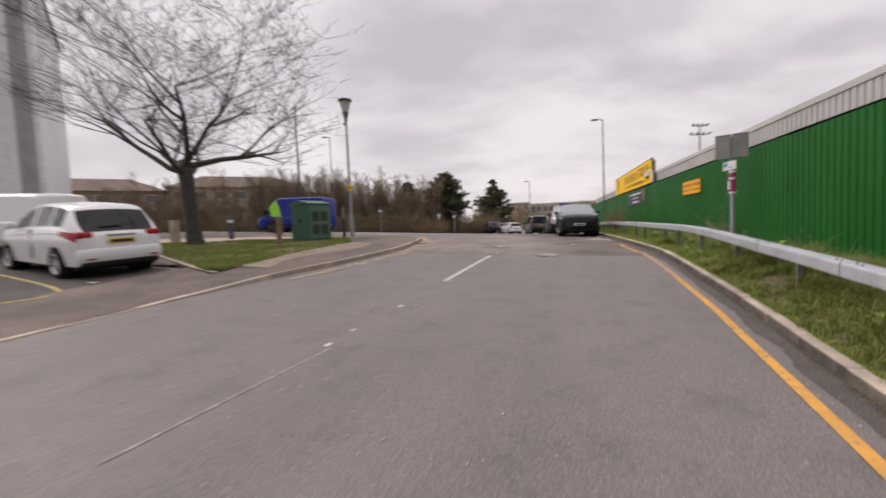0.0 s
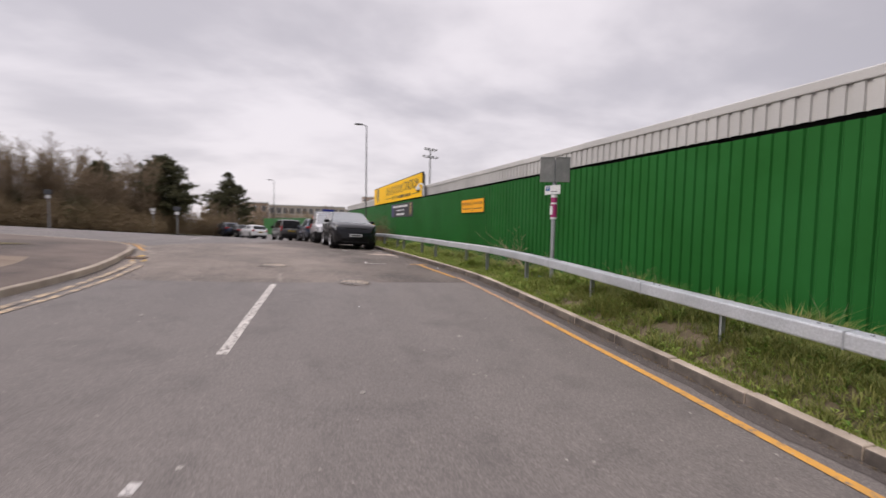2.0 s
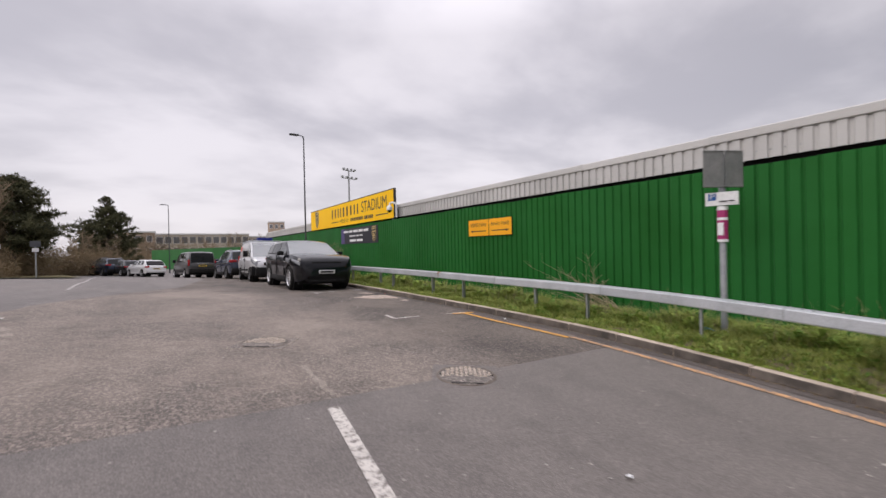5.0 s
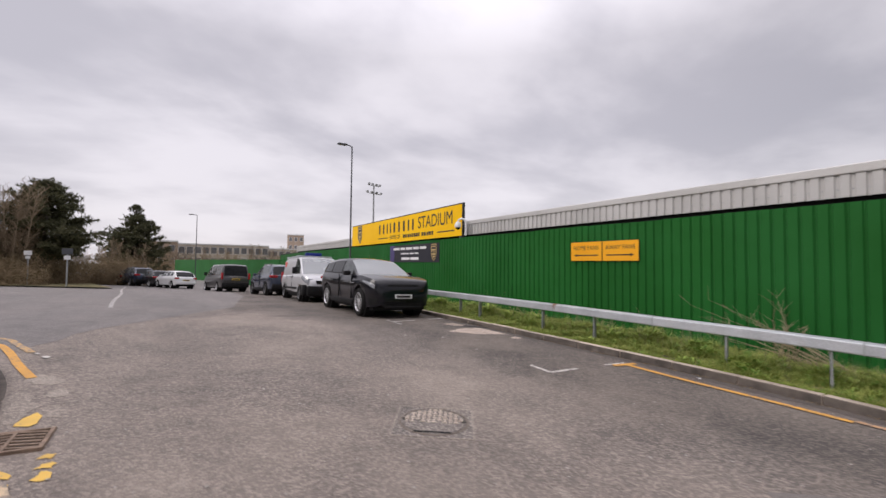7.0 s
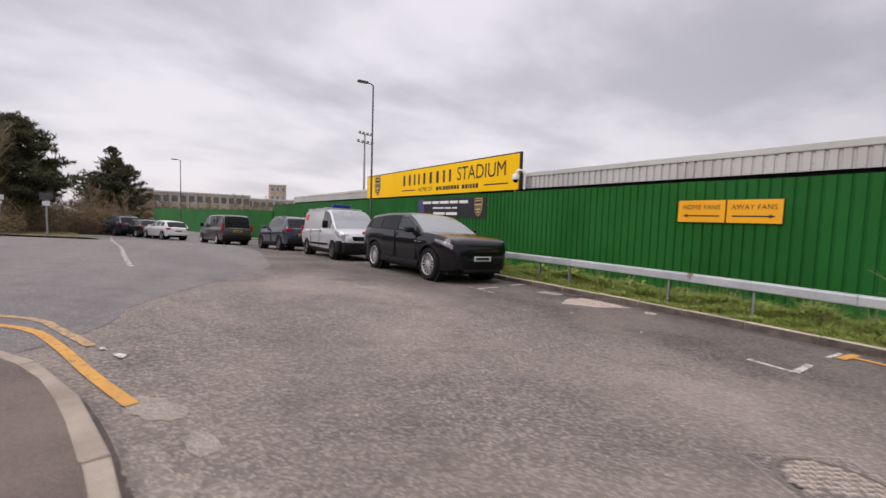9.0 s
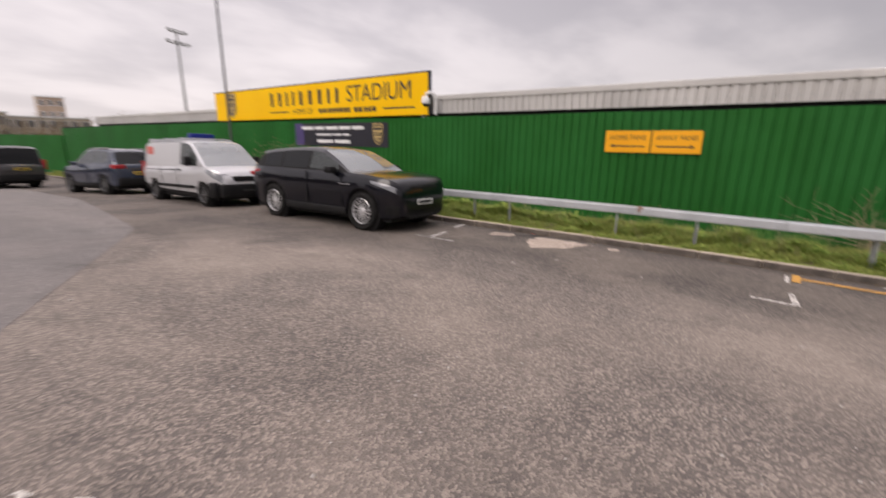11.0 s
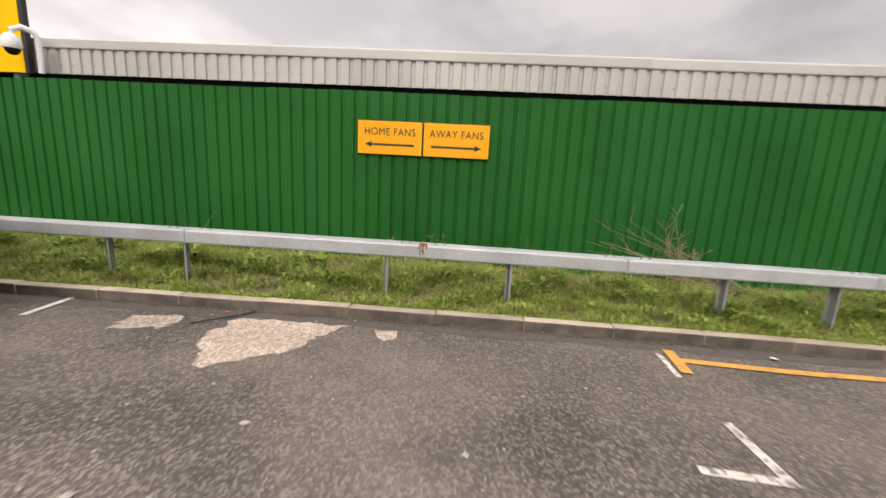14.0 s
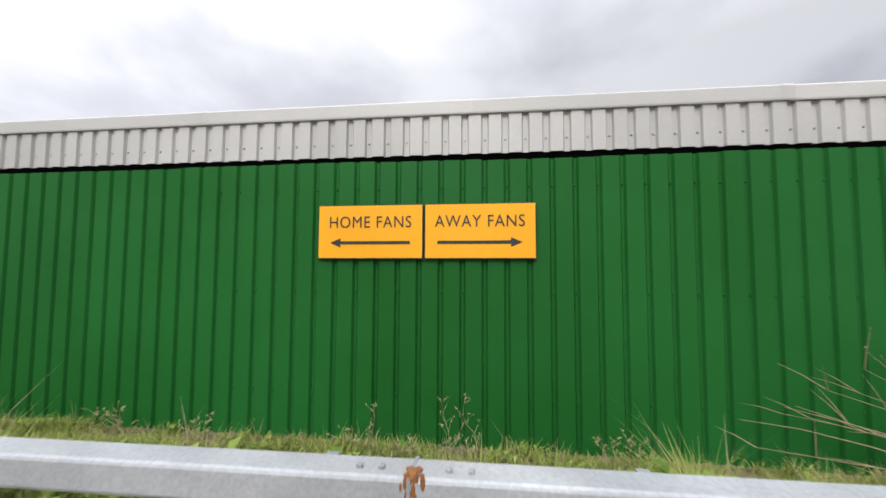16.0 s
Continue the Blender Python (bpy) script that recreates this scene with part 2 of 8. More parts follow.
M_NAVY = mottled("navy_banner", (0.010, 0.010, 0.018), (0.016, 0.016, 0.026), 0.5, big=1, fine=20, bumpy=0.05)
M_YELLOW_LINE = paint_line("yellow_line", (0.66, 0.33, 0.055), (0.2, 0.165, 0.14), 0.40)
M_YELLOW_WORN = paint_line("worn_yellow_line", (0.6, 0.36, 0.12), (0.24, 0.205, 0.18), 0.5)
M_WHITE_LINE = paint_line("white_line", (0.62, 0.59, 0.56), (0.22, 0.2, 0.19), 0.40)
M_WHITE_WORN = paint_line("worn_white_line", (0.55, 0.52, 0.49), (0.17, 0.155, 0.15), 0.5, 9)


# ---- building helpers ----
def mesh_of(name, verts, faces, material=None, smooth=None):
    me = bpy.data.meshes.new(name)
    me.from_pydata(verts, [], faces)
    if material:
        me.materials.append(material)
    if smooth is not None:
        me.polygons.foreach_set("use_smooth", [True] * len(me.polygons))
        me.set_sharp_from_angle(angle=radians(smooth))
    me.update()
    return me


def put(name, me, parent=None, m=None, label=""):
    ob = new(name, me)
    if parent:
        ob.parent = parent
    if m is not None:
        ob.matrix_basis = m
    if label:
        ob["label"] = label
    return ob


def part(name, bm, material, parent=None, label="", smooth=None, m=None):
    me = bpy.data.meshes.new(name)
    bmesh.ops.recalc_face_normals(bm, faces=bm.faces)
    bm.to_mesh(me)
    bm.free()
    me.materials.append(material)
    if smooth is not None:
        me.polygons.foreach_set("use_smooth", [True] * len(me.polygons))
        me.set_sharp_from_angle(angle=radians(smooth))
    return put(name, me, parent, m, label)


def empty(name, m=None):
    ob = new(name)
    ob.empty_display_size = 0.2
    if m is not None:
        ob.matrix_basis = m
    return ob


def box(bm, x0, x1, y0, y1, z0, z1, bevel=0.0):
    r = bmesh.ops.create_cube(bm, size=1, matrix=Matrix.Translation(((x0 + x1) / 2, (y0 + y1) / 2, (z0 + z1) / 2)) @ Matrix.Diagonal((x1 - x0, y1 - y0, z1 - z0, 1)))
    if bevel:
        es = list({e for v in r["verts"] for e in v.link_edges})
        bmesh.ops.bevel(bm, geom=es, offset=bevel, segments=2, profile=0.5, affect="EDGES")
    return bm


def boxed(*a, bevel=0.0):
    return box(bmesh.new(), *a, bevel=bevel)


def tube(bm, pts, radii, sides=8, cap=True):
    """A round bar through pts whose radius changes along it."""
    pts = [Vector(p) for p in pts]
    rings = []
    for i, p in enumerate(pts):
        d = (pts[min(i + 1, len(pts) - 1)] - pts[max(i - 1, 0)]).normalized()
        a = d.cross(Vector((0.0, 0.0, 1.0)) if abs(d.z) < 0.9 else Vector((1.0, 0.0, 0.0))).normalized()
        b = d.cross(a)
        r = radii[i] if isinstance(radii, (list, tuple)) else radii
        rings.append([bm.verts.new(p + (a * math.cos(k * math.tau / sides) + b * math.sin(k * math.tau / sides)) * r) for k in range(sides)])
    for u, v in zip(rings, rings[1:]):
        for k in range(sides):
            bm.faces.new((u[k], u[(k + 1) % sides], v[(k + 1) % sides], v[k]))
    if cap:
        bm.faces.new(rings[0][::-1])
        bm.faces.new(rings[-1])
    return bm


def tubed(pts, radii, sides=8):
    return tube(bmesh.new(), pts, radii, sides)


def lathe(bm, prof, sides=24, axis="z", m=None):
    """Turns a profile of (radius, height) round an axis."""
    rings = []
    for r, h in prof:
        ring = []
        for k in range(sides):
            c, s = math.cos(k * math.tau / sides) * r, math.sin(k * math.tau / sides) * r
            p = Vector((c, s, h)) if axis == "z" else Vector((h, c, s)) if axis == "x" else Vector((c, h, s))
            ring.append(bm.verts.new(m @ p if m else p))
        rings.append(ring)
    for u, v in zip(rings, rings[1:]):
        for k in range(sides):
            bm.faces.new((u[k], u[(k + 1) % sides], v[(k + 1) % sides], v[k]))
    bm.faces.new(rings[0][::-1])
    bm.faces.new(rings[-1])
    return bm


# ---- the lie of the land ----
Y_KEYS = [-200, -30, -10, 0, 3.5, 7.5, 11, 14.5, 19, 24, 30, 36, 42, 50, 70, 120, 400, 2000]
Z_KEYS = [-3, -0.9, -0.5, -0.16, -0.04, 0.11, 0.33, 0.42, 0.46, 0.45, 0.36, 0.13, -0.1, -0.4, -0.9, -1.5, -3, -8]
_yy = np.linspace(-200, 400, 2401)
_zz = np.interp(_yy, Y_KEYS, Z_KEYS)
_zz = np.convolve(np.pad(_zz, 10, mode="edge"), np.ones(21) / 21, mode="valid")


def lie(x, y):
    """Height of the carriageway: over a crest ahead, with a fall across towards the stadium."""
    z = float(np.interp(y, _yy, _zz)) if y < 400 else float(np.interp(y, Y_KEYS, Z_KEYS))
    fall = 0.03 if x > -2.8 else float(np.interp(y, [18, 30, 43, 60, 90], [0.05, 0.042, 0.05, 0.045, 0.02]))
    return z - fall * (min(max(x, -22.0), 6.0) + 2.8)


KERB_Y = [-30, -6, 0, 3, 6, 9, 12, 16, 22, 40, 66]
KERB_X = [-1.4, 0.6, 1.22, 1.57, 1.9, 2.1, 2.2, 2.02, 1.86, 1.9, 1.95]


def kerb_r(y):
    """The face of the kerb below the stadium wall."""
    return float(np.interp(y, KERB_Y, KERB_X))


KERB_L = [(-8.1, -14), (-7.4, -4), (-6.88, 2), (-6.7, 5), (-6.48, 6.8), (-6.16, 8.1), (-5.86, 9.4), (-5.6, 11.1), (-5.54, 12.4), (-5.66, 13.6), (-5.9, 15.2), (-6.13, 16.4), (-6.5, 17.5), (-7.1, 18.4), (-8.0, 19.2), (-9.2, 19.75), (-10.8, 20.1), (-16, 20.7), (-26, 21.8), (-44, 23.8)]


def along(pts, step):
    """Points at even steps along a polyline, rounded at its corners, with the way at each."""
    p = [Vector((a, b, 0)) for a, b in pts]
    fine = []
    for i in range(len(p) - 1):
        a, b, c, d = p[max(i - 1, 0)], p[i], p[i + 1], p[min(i + 2, len(p) - 1)]
        for k in range(24):
            t = k / 24
            fine.append(0.5 * ((2 * b) + (c - a) * t + (2 * a - 5 * b + 4 * c - d) * t * t + (3 * b - a - 3 * c + d) * t ** 3))
    fine.append(p[-1])
    out, need = [fine[0]], step
    for a, b in zip(fine, fine[1:]):
        seg = (b - a).length
        while seg >= need > 0:
            a = a + (b - a).normalized() * need
            out.append(a.copy())
            seg, need = (b - a).length, step
        need -= seg
    if (out[-1] - p[-1]).length > step * 0.25:
        out.append(p[-1].copy())
    return out


def sheet(name, left, right, y0, y1, off, material, nx=8, dy=0.5, label="", parent=None):
    """A strip of surface that follows the land between two edges given as x of y."""
    ny = max(2, int((y1 - y0) / dy))
    verts, faces = [], []
    for j in range(ny + 1):
        y = y0 + (y1 - y0) * j / ny
        a, b = left(y), right(y)
        for i in range(nx + 1):
            x = a + (b - a) * i / nx
            verts.append((x, y, lie(x, y) + (off(x, y) if callable(off) else off)))
    for j in range(ny):
        for i in range(nx):
            k = j * (nx + 1) + i
            faces.append((k, k + 1, k + nx + 2, k + nx + 1))
    ob = put(name, mesh_of(name, verts, faces, material, 60), parent)
    if not parent:
        tagged(ob, label, name.split("_")[0], kind="structure")
    return ob


def ribbon(name, pts, width, off, material, label="", step=0.3, parent=None, category="road marking"):
    """A painted line along a polyline on the land."""
    p = along(pts, step)
    verts, faces = [], []
    for i, a in enumerate(p):
        d = (p[min(i + 1, len(p) - 1)] - p[max(i - 1, 0)]).normalized()
        n = Vector((-d.y, d.x, 0)) * width / 2
        for q in (a + n, a - n):
            verts.append((q.x, q.y, lie(q.x, q.y) + off))
    for i in range(len(p) - 1):
        faces.append((2 * i, 2 * i + 1, 2 * i + 3, 2 * i + 2))
    ob = put(name, mesh_of(name, verts, faces, material), parent)
    if not parent:
        tagged(ob, label, category, kind="structure")
    return ob


# ---- ground, roads and pavements ----
def build_ground():
    xs = sorted({*np.arange(-60, 40.1, 2.0).tolist(), -1500, -700, -300, -150, -90, 70, 130, 300, 700, 1500})
    ys = sorted({*np.arange(-40, 120.1, 2.0).tolist(), -1500, -600, -200, -90, 160, 250, 400, 800, 1500, 2000})
    verts = [(x, y, lie(x, y) - 0.22) for y in ys for x in xs]
    n = len(xs)
    faces = [(j * n + i, j * n + i + 1, (j + 1) * n + i + 1, (j + 1) * n + i) for j in range(len(ys) - 1) for i in range(n - 1)]
    tagged(put("ground", mesh_of("ground", verts, faces, M_FIELD, 60)), "rough grassy ground that runs out to the skyline", "ground", kind="structure")


build_ground()
SEAM = 11.5


def seam_x(y):
    """Edge of the paler side-road surfacing across the junction."""
    return float(np.interp(y, [18.0, 19.0, 20.4, 25.6, 34, 60, 95], [-7.2, -6.35, -6.2, -3.35, -2.2, -2.0, -2.2]))


sheet("road_new", lambda y: -16.0, lambda y: kerb_r(y) + 0.05, -30, SEAM, 0.004, M_ASPHALT_NEW, 14, 0.5, "smooth dark grey asphalt carriageway, recently resurfaced")
sheet("road_old", lambda y: -16.0, lambda y: kerb_r(y) + 0.05, SEAM, 66, 0.0, M_ASPHALT_OLD, 14, 0.5, "old coarse asphalt with worn pale stones showing")
sheet("road_side", lambda y: -60.0, seam_x, 18, 66, 0.0035, M_ASPHALT_SIDE, 30, 0.7, "paler asphalt of the joining side road")
sheet("road_far", lambda y: -30.0, lambda y: kerb_r(66) + 0.05, 66, 120, 0.0, M_ASPHALT_SIDE, 14, 1.0, "asphalt running on downhill past the crest")
def bank(x, y):
    """How far the strip behind the kerb heaps up below the barrier at the near end."""
    f = min(1.0, max(0.0, (x - kerb_r(y) - 0.15) / 0.6))
    return float(np.interp(y, [-6, 8, 12.5], [0.25, 0.25, 0.0])) * f * f * (3 - 2 * f)


sheet("verge", lambda y: kerb_r(y) + 0.115, lambda y: 4.95, -14, 66, lambda x, y: 0.09 + bank(x, y), M_SOIL, 16, 0.4, "narrow strip of rough grass and soil below the wall")


def kerb_run(pts, name, label, high, inward, m=0.0):
    """Kerb stones laid end to end, each a piece of its own, bedded on a dark strip."""
    p = along(pts, 0.915)
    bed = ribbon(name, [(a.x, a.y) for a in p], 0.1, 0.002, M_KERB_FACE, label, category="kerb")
    bm = bmesh.new()
    box(bm, -0.4545, 0.4545, 0, 0.14, -0.14, 0, bevel=0.016)
    stone = bpy.data.meshes.new("kerb_stone")
    bm.to_mesh(stone)
    bm.free()
    stone.materials.append(M_KERB)
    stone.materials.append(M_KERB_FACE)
    # road-side faces take the darker material: grime plus their shade put into colour
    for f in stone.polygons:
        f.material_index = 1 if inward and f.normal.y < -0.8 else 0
    rng = random.Random(3)
    for a, b in zip(p, p[1:]):
        mid, d = (a + b) / 2, (b - a)
        yaw = math.atan2(d.y, d.x) + (math.pi if inward else 0)
        za, zb = lie(a.x, a.y) + high(a.x, a.y), lie(b.x, b.y) + high(b.x, b.y)
        tilt = -math.atan2(zb - za, d.length) * (-1 if inward else 1)
        put("kerb_stone", stone, bed, Matrix.Translation((mid.x, mid.y, (za + zb) / 2 + rng.uniform(-0.005, 0.005))) @ Euler((0, tilt, yaw + rng.uniform(-0.008, 0.008))).to_matrix().to_4x4())


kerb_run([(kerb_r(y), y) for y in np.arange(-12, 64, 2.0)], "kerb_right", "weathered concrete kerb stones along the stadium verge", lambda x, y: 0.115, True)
kerb_run(KERB_L, "kerb_left", "weathered concrete kerb stones round the footway corner", lambda x, y: 0.02 + 0.09 * min(1, max(0, (y - 4.5) / 3)), False)


def kerb_l(y):
    return float(np.interp(y, [q[1] for q in KERB_L], [q[0] for q in KERB_L]))


def upstand(x, y):
    """How far the footway stands above the road: flush at the parking bays, a full kerb by the corner."""
    return 0.018 + 0.09 * min(1, max(0, (y - 4.5) / 3))


sheet("pavement_footway", lambda y: kerb_l(y) - 2.6 if y < 8 else -60.0, lambda y: kerb_l(y) - 0.1, -14, 23.7, upstand, M_PAVE, 16, 0.4, "brownish asphalt footway round the corner")
sheet("lawn_corner", lambda y: max(-15.5, -7.85 - (y - 6.8) * 1.75, -13.5 + (y - 11.8) * 1.22), lambda y: min(-7.75, -7.75 - max(0, y - 13.2) * 0.55), 6.9, 16.2, lambda x, y: 0.125, M_TURF, 12, 0.3, "small patch of worn grass beside the footway")
sheet("pavement_path", lambda y: -17.6 + (y - 11.8) * 1.22, lambda y: -13.52 + (y - 11.8) * 1.22, 7.6, 15.6, lambda x, y: upstand(x, y) + 0.008, mottled("buff_paving", (0.46, 0.36, 0.29), (0.56, 0.45, 0.37), 0.9, big=0.8, fine=40), 12, 0.5, "buff path behind the grass")
sheet("pavement_worn", lambda y: -8.3 + 0.25 * math.sin(y * 1.7), lambda y: -7.0 + 0.3 * math.sin(y * 1.1 + 1), 7.6, 13.4, lambda x, y: 0.128 - 0.015 * min(1, max(0, (x + 7.85) / 0.6)), mottled("trodden_soil", (0.25, 0.19, 0.14), (0.33, 0.26, 0.2), 0.95, big=2, fine=50, bumpy=0.4), 5, 0.3, "trodden bare soil at the edge of the grass")

sheet("pavement_bay", lambda y: -19.0, lambda y: -9.05 + (y - 4) * 0.1 if y < 6.6 else -8.5 - (y - 6.6) * 1.4, -6, 8.2, lambda x, y: 0.019, M_BAY, 10, 0.4, "dark worn asphalt of the parking bays")
kerb_run([(-7.75, 6.72), (-8.6, 7.1), (-10.7, 8.25), (-13.6, 9.9)], "kerb_lawn", "low concrete edging of the corner grass", lambda x, y: 0.135, True)

M_CHANNEL = asphalt("silted_channel", (0.15, 0.127, 0.112), (0.085, 0.071, 0.062), 0.01, 0.5, (0.14, 0.112, 0.094), 0.7, 0.4)


def channel():
    """The silted strip along the kerb, with a wavering inner edge."""
    def inner(y):
        return kerb_r(y) - 0.24 - 0.07 * noise.noise(Vector((y * 1.3, 0, 4.0))) - 0.03 * noise.noise(Vector((y * 6.0, 3.0, 4.0)))
    sheet("road_channel", inner, lambda y: kerb_r(y) - 0.004, -11, 26, lambda x, y: 0.007 if y < SEAM else 0.003, M_CHANNEL, 3, 0.12, "dark silted channel along the kerb")


channel()

# ---- painted lines ----
M_WHITE_GONE = paint_line("nearly_gone_white_line", (0.44, 0.41, 0.38), (0.21, 0.19, 0.177), 0.55, 12)
M_WHITE_FLAKY = paint_line("flaking_white_line", (0.66, 0.62, 0.57), (0.2, 0.178, 0.162), 0.46, 20)
M_YELLOW_PINK = paint_line("scuffed_yellow_line", (0.6, 0.33, 0.15), (0.21, 0.17, 0.145), 0.47, 20)
ribbon("yellow_line", [(kerb_r(y) - 0.42, y) for y in np.arange(-9, 8.1, 1.5)] + [(kerb_r(8.2) - 0.42, 8.2)], 0.1, 0.011, M_YELLOW_LINE, "yellow no-waiting line beside the kerb")
ribbon("yellow_line", [(kerb_r(y) - 0.42, y) for y in np.arange(8.2, 12.3, 1.0)], 0.095, 0.011, M_YELLOW_PINK, "scuffed yellow no-waiting line beside the kerb")
ribbon("yellow_line", [(1.7, 12.2), (1.64, 13.2), (1.6, 13.9), (1.62, 14.93)], 0.1, 0.011, M_YELLOW_LINE, "yellow no-waiting line beside the kerb")
ribbon("yellow_line", [(1.34, 14.95), (1.86, 14.9)], 0.1, 0.014, M_YELLOW_LINE, "short yellow end bar of the line", 0.1)
ribbon("white_line", [(-3.37, 1.2), (-3.06, 3.38)], 0.034, 0.010, M_WHITE_GONE, "worn white centre-line dash")
ribbon("white_line", [(-3.8, -2.4), (-3.45, 0.2)], 0.05, 0.010, M_WHITE_GONE, "worn white centre-line dash")
ribbon("white_line", [(-3.14, 3.42), (-3.13, 3.53)], 0.06, 0.012, M_WHITE_LINE, "small bright remnant of a centre line")
ribbon("white_line", [(-3.12, 4.0), (-3.11, 4.08)], 0.05, 0.012, M_WHITE_LINE, "small bright remnant of a centre line")
ribbon("white_line", [(-2.97, 5.28), (-2.95, 5.38)], 0.07, 0.012, M_WHITE_LINE, "small bright remnant of a centre line")
ribbon("white_line", [(-2.80, 7.45), (-2.41, 11.3)], 0.11, 0.012, M_WHITE_FLAKY, "white centre-line dash on the road")
ribbon("white_line", [(0.03, 15.03), (0.06, 15.5)], 0.07, 0.005, M_WHITE_FLAKY, "white corner tick of a parking bay", 0.1)
ribbon("white_line", [(0.0, 15.03), (0.62, 15.05)], 0.07, 0.007, M_WHITE_FLAKY, "white corner tick of a parking bay", 0.1)
ribbon("white_line", [(1.26, 15.055), (1.74, 15.03)], 0.05, 0.006, M_WHITE_FLAKY, "white mark beside the yellow line's end", 0.1)
ribbon("white_line", [(1.3, 21.02), (1.95, 21.1)], 0.07, 0.010, M_WHITE_LINE, "white bay end mark by the kerb", 0.1)
ribbon("white_line", [(0.02, 20.75), (0.75, 20.85)], 0.07, 0.010, M_WHITE_LINE, "white bay end mark in front of a parked car", 0.1)
ribbon("white_line", [(0.05, 20.2), (0.05, 21.1)], 0.07, 0.012, M_WHITE_WORN, "white bay side mark", 0.1)
ribbon("white_line", [(-6.45, 25.4), (-6.8, 29), (-7.3, 35), (-8.2, 43), (-9, 52)], 0.11, 0.010, M_WHITE_WORN, "curved white edge line across the junction")
M_YELLOW_GONE = paint_line("ghost_yellow_line", (0.56, 0.42, 0.27), (0.21, 0.18, 0.155), 0.5, 7)
ribbon("yellow_line", [(-6.05, 6.7), (-5.5, 9.4), (-5.3, 11.2), (-5.28, 12.4), (-5.36, 13.6), (-5.5, 14.1)], 0.1, 0.012, M_YELLOW_GONE, "faded double yellow line by the kerb")
ribbon("yellow_line", [(-5.8, 7.3), (-5.3, 9.6), (-5.1, 11.2), (-5.08, 12.4), (-5.12, 13.4)], 0.09, 0.012, M_YELLOW_GONE, "faded double yellow line by the kerb")
ribbon("yellow_line", [(-6.0, 16.85), (-6.3, 17.6), (-6.57, 18.36), (-6.8, 18.93), (-7.05, 19.34), (-7.9, 19.95), (-9.2, 20.4), (-12, 20.8)], 0.09, 0.009, M_YELLOW_LINE, "yellow line round the corner kerb")
ribbon("yellow_line", [(-6.38, 18.42), (-6.68, 19.07), (-7.03, 19.75), (-7.9, 20.3), (-9.3, 20.75)], 0.09, 0.009, M_YELLOW_WORN, "yellow line round the corner kerb")
M_YELLOW_CHIP = paint_line("yellow_paint_chip", (0.72, 0.45, 0.09), (0.4, 0.3, 0.15), 0.36, 30)
M_YELLOW_BAY = paint_line("bay_yellow", (0.58, 0.42, 0.10), (0.12, 0.105, 0.095), 0.46, 10)
ribbon("yellow_line", [(-12.77, 5.93), (-9.41, 4.92), (-9.2, 3.96)], 0.08, 0.022, M_YELLOW_BAY, "yellow outline of a parking bay", 0.12)
ribbon("yellow_line", [(-9.2, 3.96), (-8.75, 1.6)], 0.07, 0.022, M_YELLOW_BAY, "yellow outline of a parking bay")


# ---- stadium wall ----
WALL_X, WALL_Y0, WALL_Y1, WALL_TOP, ROOF_TOP = 4.66, -12.0, 64.0, 2.985, 3.655
SETBACK = 0.19
PITCH = 0.2085


def profile(crown, web, valley, depth, n, pitch):
    """Plan of a ribbed sheet, from its far edge to its near one: wide faces with narrow grooves between them."""
    pts = []
    for i in range(n):
        u = i * pitch
        pts += [(u, 0), (u + crown, 0), (u + crown + web, depth), (u + crown + web + valley, depth)]
    pts.append((n * pitch, 0))
    return pts


def ribbed(name, pts, z0, z1, material):
    """A ribbed steel sheet: u runs along +y, depth towards +x."""
    verts, faces = [], []
    for u, d in pts:
        verts += [(d, u, z0), (d, u, z1)]
    for i in range(len(pts) - 1):
        faces.append((2 * i, 2 * i + 1, 2 * i + 3, 2 * i + 2))
    return mesh_of(name, verts, faces, material)


